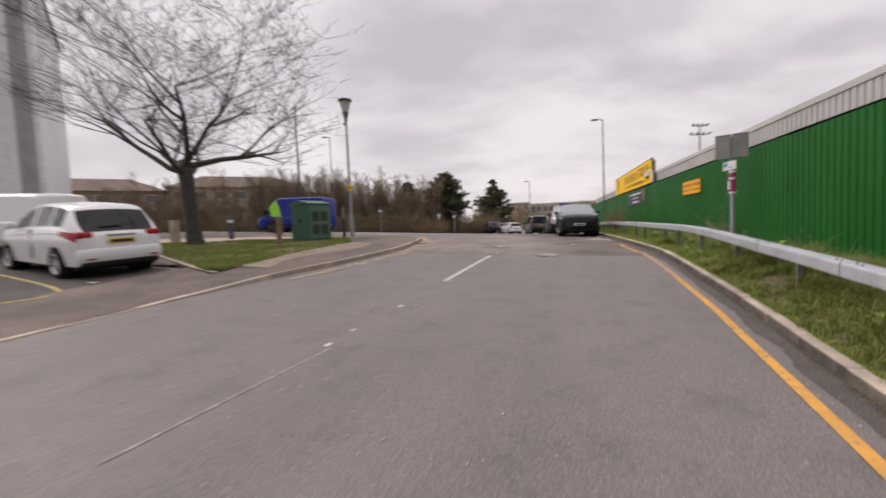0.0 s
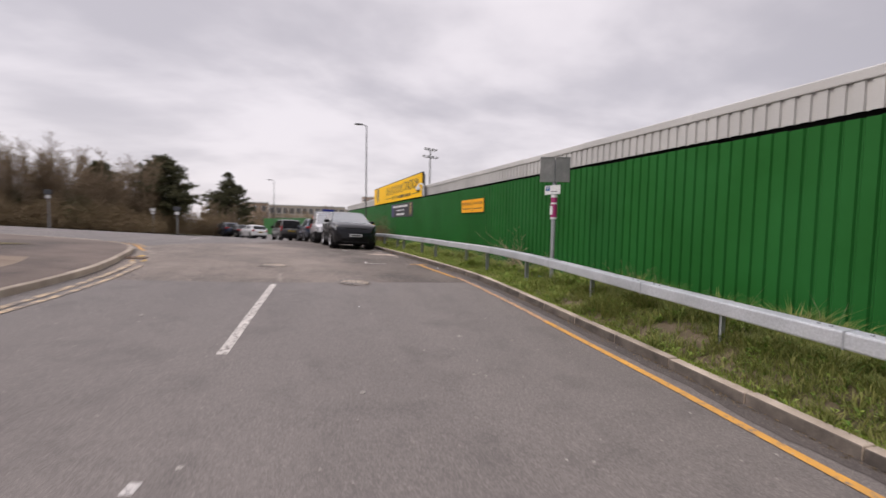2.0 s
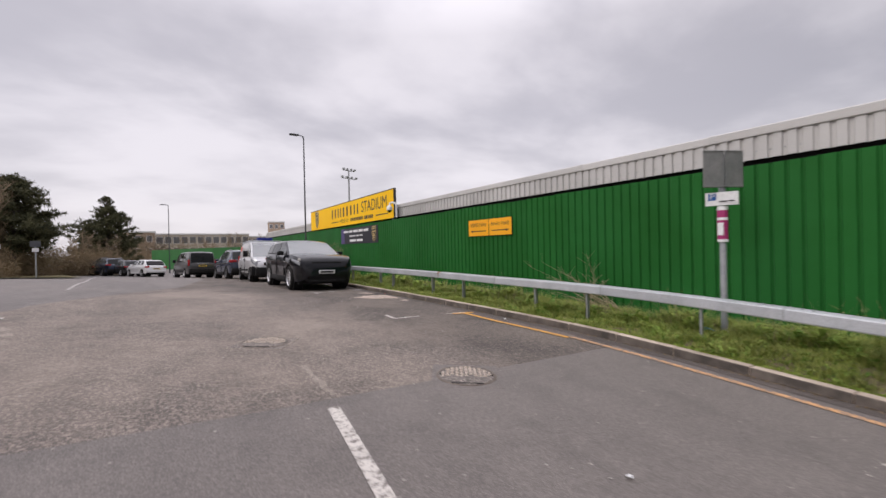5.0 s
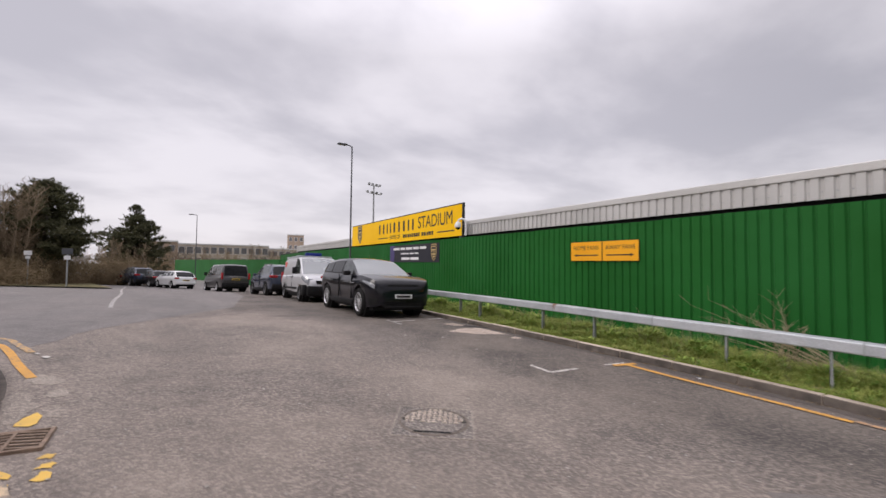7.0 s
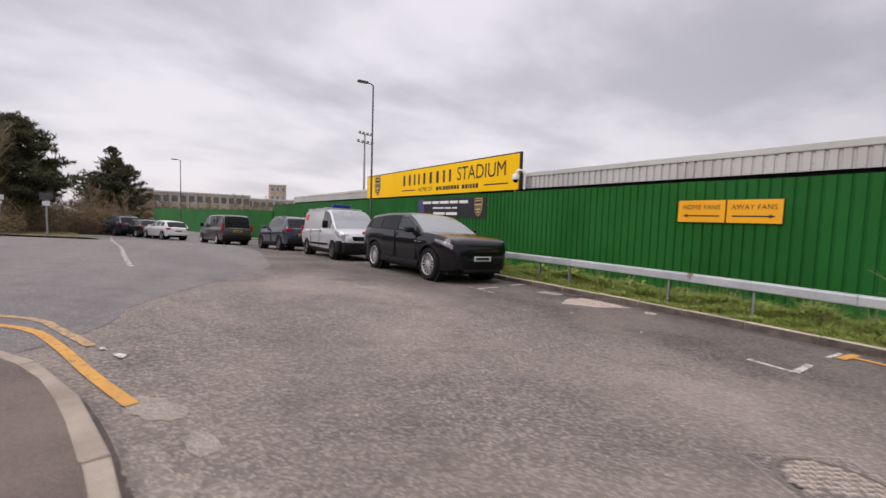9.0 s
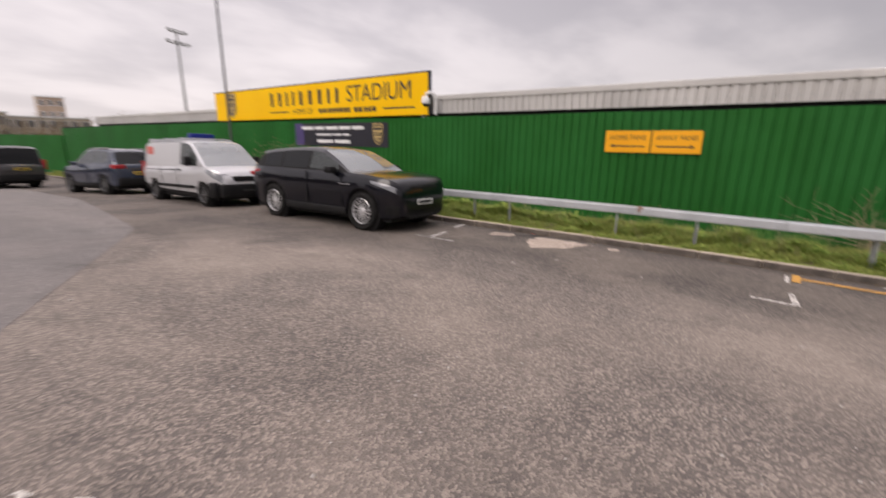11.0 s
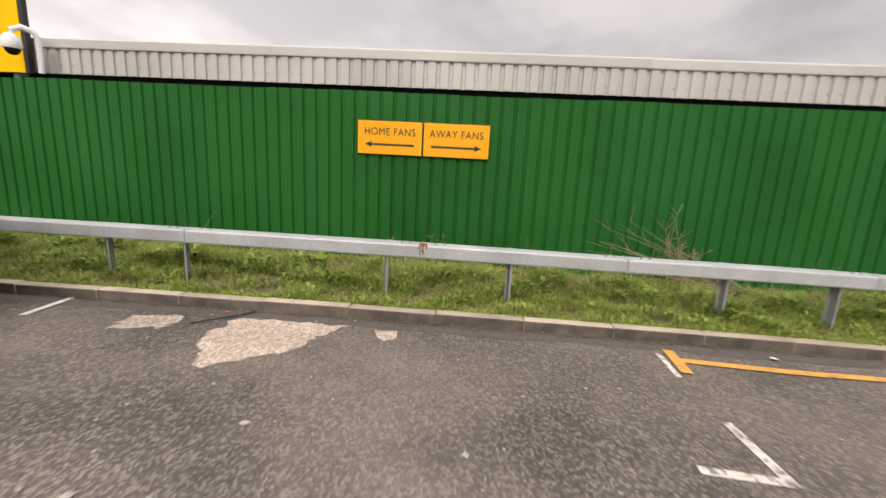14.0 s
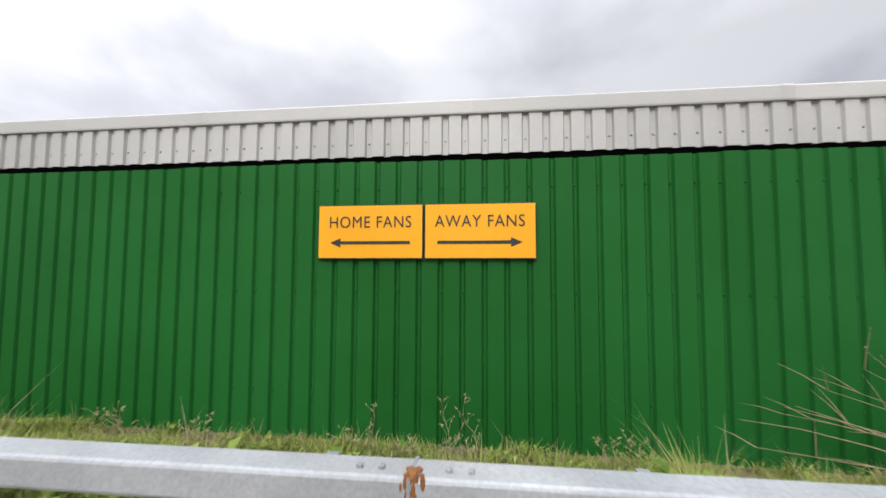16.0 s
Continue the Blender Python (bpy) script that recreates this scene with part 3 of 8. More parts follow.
def build_wall():
    bm = bmesh.new()
    box(bm, WALL_X + 0.05, WALL_X + 0.22, WALL_Y0, WALL_Y1, -0.6, WALL_TOP - 0.02)
    wall = part("wall_stadium", bm, M_VOID)
    tagged(wall, "tall green ribbed steel wall along the stadium", "wall", kind="structure")
    n = 5
    me = ribbed("green_sheet", profile(0.148, 0.018, 0.0245, 0.03, n, PITCH), -0.1, WALL_TOP, M_GREEN)
    bm = bmesh.new()
    lathe(bm, [(0.012, 0.0), (0.012, -0.004), (0.007, -0.011)], 6, "x")
    head = bpy.data.meshes.new("screw")
    bm.to_mesh(head)
    bm.free()
    head.materials.append(M_GREEN)
    pale = head.copy()
    pale.materials[0] = M_GALV_DARK
    y, i = WALL_Y0, 0
    rng = random.Random(8)
    while y < WALL_Y1:
        put("green_sheet", me, wall, Matrix.Translation((WALL_X + rng.uniform(-0.001, 0.001), y, rng.uniform(-0.012, 0.012) + min(0, -max(0, y - 50) * 0.012))))
        if 10.5 < y < 23:
            for k in range(n):
                for z in (0.75, 1.72, 2.72):
                    put("screw", head, wall, Matrix.Translation((WALL_X + 0.03, y + k * PITCH + 0.178, z)))
        y += n * PITCH
        i += 1
    # stand behind: pale eaves cladding with a smooth coping
    bm = bmesh.new()
    box(bm, WALL_X + 0.32, WALL_X + 3.0, WALL_Y0, 56.0, 2.6, ROOF_TOP - 0.05)
    stand = part("wall_eaves", bm, M_VOID)
    tagged(stand, "pale grey ribbed eaves of the stand above the green wall", "wall", kind="structure")
    prof = profile(0.122, 0.014, 0.05, 0.032, n, 0.2)
    me = ribbed("eaves_sheet", prof, WALL_TOP + 0.115, ROOF_TOP - 0.13, M_GREY)
    y = WALL_Y0
    while y < 55.5:
        put("eaves_sheet", me, stand, Matrix.Translation((WALL_X + SETBACK, y, 0)))
        if 9 < y < 24:
            for k in range(n):
                put("screw", pale, stand, Matrix.Translation((WALL_X + SETBACK + 0.032, y + k * 0.2 + 0.161, 3.24)))
        y += n * 0.2
    # coping lengths with a drip fold
    prof = [(0.05, ROOF_TOP - 0.15), (-0.02, ROOF_TOP - 0.155), (-0.025, ROOF_TOP - 0.14), (-0.025, ROOF_TOP - 0.02), (0.0, ROOF_TOP), (0.9, ROOF_TOP + 0.06)]
    verts, faces = [], []
    L = 2.94
    for d, z in prof:
        verts += [(d, 0, z), (d, L, z)]
    for i in range(len(prof) - 1):
        faces.append((2 * i, 2 * i + 1, 2 * i + 3, 2 * i + 2))
    me = mesh_of("coping", verts, faces, M_COPING)
    # joint strap
    sv = [(d - 0.004 if d < 0.5 else d, u, z + (0.004 if d >= 0 else 0)) for d, z in prof for u in (-0.05, 0.05)]
    strap = mesh_of("coping_strap", sv, faces, M_COPING)
    y = WALL_Y0 - 0.1
    while y < 55.0:
        put("coping", me, stand, Matrix.Translation((WALL_X + SETBACK, y, rng.uniform(-0.004, 0.004))))
        put("coping_strap", strap, stand, Matrix.Translation((WALL_X + SETBACK, y + L, 0)))
        y += L + 0.004
    # beyond the stand the green wall turns away and drops
    far = part("wall_far", boxed(-0.1, 0.1, 0, 46, -2.2, 2.3), M_GREEN, m=pose(4.66, 64.0, 0.0, 0, 0, 15))
    tagged(far, "lower green wall turning away past the parked cars", "wall", kind="structure")


build_wall()


# ---- crash barrier ----
def rail_x(y):
    return kerb_r(y) + 0.66


def rail_z(y):
    return lie(rail_x(y), y) + float(np.interp(y, [-6, 4.5, 8, 10, 12.5, 15, 20], [0.80, 0.81, 0.80, 0.80, 0.772, 0.742, 0.735]))


def build_barrier():
    bar = empty("crash_barrier", Matrix.Identity(4))
    tagged(bar, "galvanised box-beam crash barrier on short steel posts", "crash barrier", kind="structure")
    ys = [-12.0, -7.2, -2.4, 0.0, 2.4, 4.83, 7.25, 9.7, 12.35, 15.09, 17.42, 20.2, 23.8, 27.0, 31.0, 36.0, 41.0, 46.0, 52.0]
    for a, b in zip(ys, ys[1:]):
        # open-backed box section, lapped at its joints
        n = max(2, int((b - a) / 0.8))
        prof = [(0.075, -0.15), (0.012, -0.157), (-0.002, -0.152), (-0.008, -0.138), (-0.008, -0.02), (-0.003, -0.006), (0.012, 0.0), (0.18, 0.0), (0.194, -0.005), (0.2, -0.018), (0.2, -0.142), (0.185, -0.157), (0.125, -0.152)]
        verts, faces = [], []
        for i in range(n + 1):
            y = a + (b - a) * i / n
            for d, z in prof:
                verts.append((rail_x(y) + d - 0.1, y, rail_z(y) + z))
        w = len(prof)
        for i in range(n):
            for k in range(w - 1):
                q = i * w + k
                faces.append((q, q + w, q + w + 1, q + 1))
        put("beam", mesh_of("beam", verts, faces, M_GALV), bar)
        # sleeve and bolts at the joint
        s = boxed(rail_x(b) - 0.112, rail_x(b) + 0.104, b - 0.004, b + 0.012, rail_z(b) - 0.16, rail_z(b) + 0.003)
        part("joint", s, M_GALV_DARK, bar)
        for k in (-0.26, -0.16, 0.14, 0.24):
            bm = bmesh.new()
            lathe(bm, [(0.016, 0.0), (0.016, 0.014), (0.009, 0.02)], 6, m=Matrix.Translation((rail_x(b + k) - 0.03, b + k, rail_z(b + k))))
            part("bolt", bm, M_GALV_DARK, bar)
    rng = random.Random(5)
    for y in [-8.4, -6, -3.6, -1.2, 1.25, 3.65, 6.07, 8.48, 10.72, 12.7, 13.95, 16.4, 17.84, 20.27, 21.23, 23.9, 26.4, 29, 32, 35.5, 39, 43, 47, 51]:
        x, z = rail_x(y), rail_z(y)
        bm = bmesh.new()
        g = lie(x, y) - 0.1
        # Z-section post
        box(bm, x - 0.05, x + 0.05, y - 0.004, y + 0.004, g, z - 0.1)
        box(bm, x - 0.05, x - 0.042, y - 0.03, y + 0.004, g, z - 0.1)
        box(bm, x + 0.042, x + 0.05, y - 0.004, y + 0.03, g, z - 0.1)
        box(bm, x + 0.075, x + 0.125, y - 0.03, y + 0.03, z - 0.1, z - 0.004)
        part("post", bm, M_GALV_DARK, bar)
    # rusted joint
    y = 17.42
    bm = bmesh.new()
    rr = random.Random(2)
    for k in range(16):
        u, v = y + rr.gauss(0, 0.016), rail_z(y) - min(0.14, abs(rr.gauss(0, 0.06)))
        r = rr.uniform(0.008, 0.018)
        bmesh.ops.create_icosphere(bm, subdivisions=1, radius=r, matrix=Matrix.Translation((rail_x(y) - 0.108 + rr.uniform(-0.001, 0.003), u, v)) @ Matrix.Diagonal((0.22, 0.8, 2.6, 1)))
    for k in range(8):
        bmesh.ops.create_icosphere(bm, subdivisions=1, radius=rr.uniform(0.012, 0.026), matrix=Matrix.Translation((rail_x(y) + rr.uniform(-0.1, 0.0), y + rr.gauss(0, 0.02), rail_z(y) + 0.003)) @ Matrix.Diagonal((1.3, 1, 0.22, 1)))
    part("rust_patch", bm, M_RUST, bar, "orange-brown rust blistering at a joint")


build_barrier()


# ---- lettering ----
def letters(name, text, size, material, parent, m, label="", spacing=1.0, bold=0.0):
    """Flat lettering from the built-in font, as a mesh."""
    cu = bpy.data.curves.new(name, "FONT")
    cu.body, cu.size, cu.align_x, cu.align_y = text, size, "CENTER", "CENTER"
    cu.space_character, cu.offset, cu.extrude = spacing, bold, 0.001
    tmp = new("lettering_source", cu)
    bpy.context.view_layer.update()
    me = bpy.data.meshes.new_from_object(tmp.evaluated_get(bpy.context.evaluated_depsgraph_get()))
    bpy.data.objects.remove(tmp)
    bpy.data.curves.remove(cu)
    me.materials.clear()
    me.materials.append(material)
    return put(name, me, parent, m, label)


def lettered(name, text, size, material, parent, m, spacing=1.0, bold=0.0):
    """Two words set as one line: each word an object of its own, kept to the ends of the whole line."""
    whole = letters(name, text, size, material, parent, m, "", spacing, bold)
    xs = [v.co.x for v in whole.data.vertices]
    bpy.data.objects.remove(whole)
    for i, word in enumerate(text.split()):
        ob = letters(name, word, size, material, parent, m, "", spacing, bold)
        w = [v.co.x for v in ob.data.vertices]
        d = max(xs) - max(w) if i else min(xs) - min(w)
        ob.data.transform(Matrix.Translation((d, 0, 0)))


FACE = Matrix(((0, 0, -1, 0), (-1, 0, 0, 0), (0, 1, 0, 0), (0, 0, 0, 1)))  # local x to -y, local y up, facing -x


def arrow(length, thick, head, flip):
    s = -1 if flip else 1
    h = length / 2
    v = [(-h * s, -thick / 2, 0), (s * (h - head), -thick / 2, 0), (s * (h - head), -head * 0.42, 0), (s * h, 0, 0), (s * (h - head), head * 0.42, 0), (s * (h - head), thick / 2, 0), (-h * s, thick / 2, 0)]
    return mesh_of("arrow", v, [tuple(range(7))], M_BLACK)


def fan_sign(y_mid, text, flip):
    sign = empty("direction_sign", Matrix.Translation((WALL_X - 0.03, y_mid, 2.295)))
    tagged(sign, "amber direction sign reading %s fixed on green cladding" % text, "sign", group="direction signs")
    part("panel", boxed(-0.012, 0.012, -0.519, 0.519, -0.262, 0.262, bevel=0.003), M_BLACK, sign, "black edge trim")
    part("face", boxed(-0.016, -0.012, -0.511, 0.511, -0.252, 0.254, bevel=0.001), M_AMBER, sign)
    lettered("lettering", text, 0.162, M_BLACK, sign, Matrix.Translation((-0.019, 0, 0.088)) @ FACE @ Matrix.Diagonal((0.86, 0.98, 1, 1)), 1.1)
    put("arrow", arrow(0.79, 0.03, 0.105, flip), sign, Matrix.Translation((-0.019, 0, -0.105)) @ FACE)
    return sign


fan_sign(18.258, "HOME FANS", True)
fan_sign(17.206, "AWAY FANS", False)


def crest(parent, y, z, h, base):
    """A plain shield in black and gold: gold rim, black field, gold bands."""
    w = h * 0.66
    turn = Matrix.Translation((base, y, z)) @ FACE

    def shield(k, lift, mat):
        e = h * (1 - k) * 0.5
        a, top = w / 2 - e, h / 2 - e
        pts = [(-a, top), (a, top), (a, -h * 0.02), (a * 0.9, -h * 0.2), (a * 0.6, -h * 0.35 + e * 0.6), (0, -h / 2 + e * 1.3)]
        pts += [(-u, v) for u, v in pts[4:1:-1]]
        put("shield", mesh_of("shield", [(u, v, lift) for u, v in pts], [tuple(range(len(pts)))[::-1]], mat), parent, turn)

    shield(1.0, 0.0, M_BLACK)
    shield(0.93, 0.003, M_GOLD)
    shield(0.85, 0.006, M_BLACK)
    for b, k, t in ((0.33, 0.62, 0.035), (0.14, 0.7, 0.05), (0.02, 0.66, 0.018), (-0.1, 0.5, 0.06), (-0.24, 0.34, 0.05)):
        v = [(-w * k / 2, h * (b - t), 0.009), (w * k / 2, h * (b - t * 0.6), 0.009), (w * k / 2, h * (b + t), 0.009), (-w * k / 2, h * (b + t * 0.6), 0.009)]
        put("shield_bar", mesh_of("shield_bar", v, [(0, 1, 2, 3)], M_GOLD), parent, turn)


def bars(parent, base, y_start, z, widths, height, gap, material, name="bar"):
    """Plain bars in place of lettering, from one end (y_start) towards -y."""
    y = y_start
    for w in widths:
        v = [(0, 0, 0), (0, -w, 0), (0, -w, height), (0, 0, height)]
        put(name, mesh_of(name, v, [(0, 1, 2, 3)], material), parent, Matrix.Translation((base, y, z - height / 2)))
        y -= w + gap


def stadium_sign():
    s = empty("stadium_sign", Matrix.Translation((0, 0, 0)))
    tagged(s, "long yellow stadium name board with black lettering above the wall", "sign")
    x = WALL_X - 0.02
    y0, y1, z0, z1 = 24.3, 37.62, 3.06, 4.38
    part("board", boxed(x, x + 0.09, y0, y1, z0, z1), M_BLACK, s, "black edged board")
    part("face", boxed(x - 0.006, x, y0 + 0.07, y1 - 0.03, z0, z1 - 0.05), M_YELLOW, s)
    part("frame", boxed(x + 0.09, x + 0.25, y0 + 0.3, y0 + 0.4, 2.9, z1 - 0.1), M_GALV_DARK, s)
    f = x - 0.012
    crest(s, 36.1, 3.72, 1.15, f)
    # first word as plain bars, second lettered
    yb = 33.1
    for w in [0.56, 0.54, 0.40, 0.40, 0.56, 0.56, 0.56, 0.44, 0.46]:
        bars(s, f, yb - w * 0.3, 3.84, [w * 0.36], 0.53, 0, M_BLACK)
        yb -= w + 0.025
    letters("lettering", "STADIUM", 0.80, M_BLACK, s, Matrix.Translation((f, 26.58, 3.84)) @ FACE @ Matrix.Diagonal((0.93, 1, 1, 1)), spacing=1.0)
    bars(s, f, 33.05, 3.33, [1.35], 0.05, 0, M_BLACK, "rule")
    bars(s, f, 26.3, 3.31, [1.4], 0.05, 0, M_BLACK, "rule")
    lettered("lettering", "HOME OF", 0.30, M_BLACK, s, Matrix.Translation((f, 30.75, 3.32)) @ FACE @ Matrix.Diagonal((0.95, 1, 1, 1)), 1.05)
    bars(s, f, 29.75, 3.32, [0.2, 0.16, 0.06, 0.17, 0.16, 0.15, 0.17, 0.17, 0.14], 0.17, 0.05, M_BLACK)
    bars(s, f, 27.75, 3.31, [0.17, 0.17, 0.06, 0.14, 0.14, 0.16], 0.17, 0.05, M_BLACK)


stadium_sign()


def academy_banner():
    s = empty("banner", Matrix.Identity(4))
    tagged(s, "dark navy vinyl banner with white bars and gold shield", "banner")
    x = WALL_X - 0.015
    part("sheet", boxed(x, x + 0.01, 26.12, 31.35, 2.0, 2.86, bevel=0.002), M_NAVY, s)
    part("edge", boxed(x - 0.003, x, 30.8, 31.35, 2.0, 2.86), mottled("purple_vinyl", (0.05, 0.035, 0.13), (0.07, 0.05, 0.17), 0.5, bumpy=0), s, "purple end of the banner")
    f = x - 0.008
    bars(s, f, 30.9, 2.68, [0.75, 0.55, 0.72, 0.6, 0.62], 0.12, 0.09, M_WHITE)
    bars(s, f, 30.0, 2.43, [0.9, 0.5, 0.35], 0.07, 0.09, M_WHITE)
    bars(s, f, 29.95, 2.18, [0.95, 0.85], 0.12, 0.1, M_WHITE)
    crest(s, 26.6, 2.44, 0.8, f)


academy_banner()


# ---- vehicles ----
def tinted(name, col, clear, ior=1.45):
    m, nt, b = shader(name, 0.03)
    b.inputs["Base Color"].default_value = (*col, 1)
    b.inputs["Transmission Weight"].default_value = clear
    b.inputs["IOR"].default_value = ior
    return m


M_GLASS = tinted("car_glass", (0.09, 0.105, 0.105), 0.6)
# pale base colour and high IOR stand in for bright sky reflected in windscreens
M_SCREEN = tinted("sky_pale_windscreen", (0.3, 0.33, 0.34), 0.5, 2.2)
M_PRIVACY = tinted("privacy_glass", (0.006, 0.007, 0.008), 0.1, 1.35)
M_TYRE = mottled("tyre_rubber", (0.010, 0.010, 0.010), (0.02, 0.019, 0.018), 0.85, big=6, fine=80, bumpy=0.2, own=True, spec=0.2)
M_ALLOY = mottled("alloy", (0.62, 0.62, 0.63), (0.72, 0.72, 0.73), 0.35, 0.6, big=6, fine=50, bumpy=0, own=True)
M_DARKRIM = mottled("dark_alloy", (0.12, 0.12, 0.125), (0.2, 0.2, 0.205), 0.4, 0.7, big=6, fine=50, bumpy=0, own=True)
M_TRIM = mottled("black_trim", (0.007, 0.007, 0.008), (0.014, 0.0135, 0.0135), 0.6, big=5, fine=70, bumpy=0.05, own=True, spec=0.2)
M_LAMP = mottled("lamp_lens", (0.2, 0.21, 0.225), (0.3, 0.31, 0.33), 0.12, 0.1, big=20, fine=60, bumpy=0, own=True)
M_RED = mottled("red_lens", (0.33, 0.012, 0.016), (0.42, 0.02, 0.025), 0.15, big=15, fine=60, bumpy=0, own=True)
M_PLATE_W = mottled("white_plate", (0.70, 0.70, 0.70), (0.76, 0.76, 0.75), 0.4, bumpy=0, own=True)
M_PLATE_Y = mottled("yellow_plate", (0.68, 0.47, 0.05), (0.72, 0.50, 0.07), 0.4, bumpy=0, own=True)
M_CABIN = mottled("cabin_trim", (0.03, 0.03, 0.032), (0.05, 0.048, 0.047), 0.8, big=4, fine=40, bumpy=0.1, own=True)
M_CHROME = mottled("bright_trim", (0.6, 0.6, 0.61), (0.66, 0.66, 0.67), 0.2, 0.9, bumpy=0, own=True)


def at(prof, x):
    """A smooth line through a profile's points that never overshoots them."""
    if x <= prof[0][0]:
        return prof[0][1]
    if x >= prof[-1][0]:
        return prof[-1][1]
    k = max(i for i in range(len(prof) - 1) if prof[i][0] <= x)

    def rise(i):
        return (prof[i + 1][1] - prof[i][1]) / (prof[i + 1][0] - prof[i][0])

    def lean(i):
        if i == 0 or i == len(prof) - 1:
            return rise(min(i, len(prof) - 2))
        u, v = rise(i - 1), rise(i)
        return 0.0 if u * v <= 0 else 2 * u * v / (u + v)

    w = prof[k + 1][0] - prof[k][0]
    t = (x - prof[k][0]) / w
    return (1 + 2 * t) * (1 - t) ** 2 * prof[k][1] + t * (1 - t) ** 2 * w * lean(k) + t * t * (3 - 2 * t) * prof[k + 1][1] + t * t * (t - 1) * w * lean(k + 1)


def wheel(parent, x, y, r, width, rim, spokes):
    side = 1 if y > 0 else -1
    w = empty("wheel", Matrix.Translation((x, y, r)) @ (Matrix.Identity(4) if side > 0 else Matrix.Rotation(math.pi, 4, "Z")))
    w.parent = parent
    bm = bmesh.new()
    h = width / 2
    lathe(bm, [(r * 0.66, -h), (r * 0.9, -h), (r * 0.985, -h * 0.72), (r, -h * 0.4), (r, h * 0.4), (r * 0.985, h * 0.72), (r * 0.9, h), (r * 0.68, h * 0.96), (r * 0.66, h * 0.7)], 32, "y")
    part("tyre", bm, M_TYRE, w, smooth=50)
    bm = bmesh.new()
    lathe(bm, [(r * 0.6, -h * 0.5), (r * 0.67, h * 0.9), (r * 0.645, h * 0.95), (r * 0.6, h * 0.6), (r * 0.585, h * 0.2), (0.02, h * 0.15)], 32, "y")
    lathe(bm, [(r * 0.19, 0), (r * 0.19, h * 0.72), (r * 0.13, h * 0.82), (0.01, h * 0.82)], 16, "y")
    for k in range(spokes):
        a = k * math.tau / spokes
        s = bmesh.ops.create_cube(bm, size=1, matrix=Matrix.Rotation(a, 4, "Y") @ Matrix.Translation((r * 0.38, h * 0.62, 0)) @ Matrix.Diagonal((r * 0.54, h * 0.22, r * (0.085 if spokes < 12 else 0.06), 1)))
    part("rim", bm, rim, w, smooth=40)
    # black disc behind the spokes: the brake, with the barrel's shade painted in
    bm = bmesh.new()
    lathe(bm, [(r * 0.575, h * 0.16), (r * 0.575, h * 0.24), (0.01, h * 0.24)], 24, "y")
    part("brake", bm, M_TRIM, w)


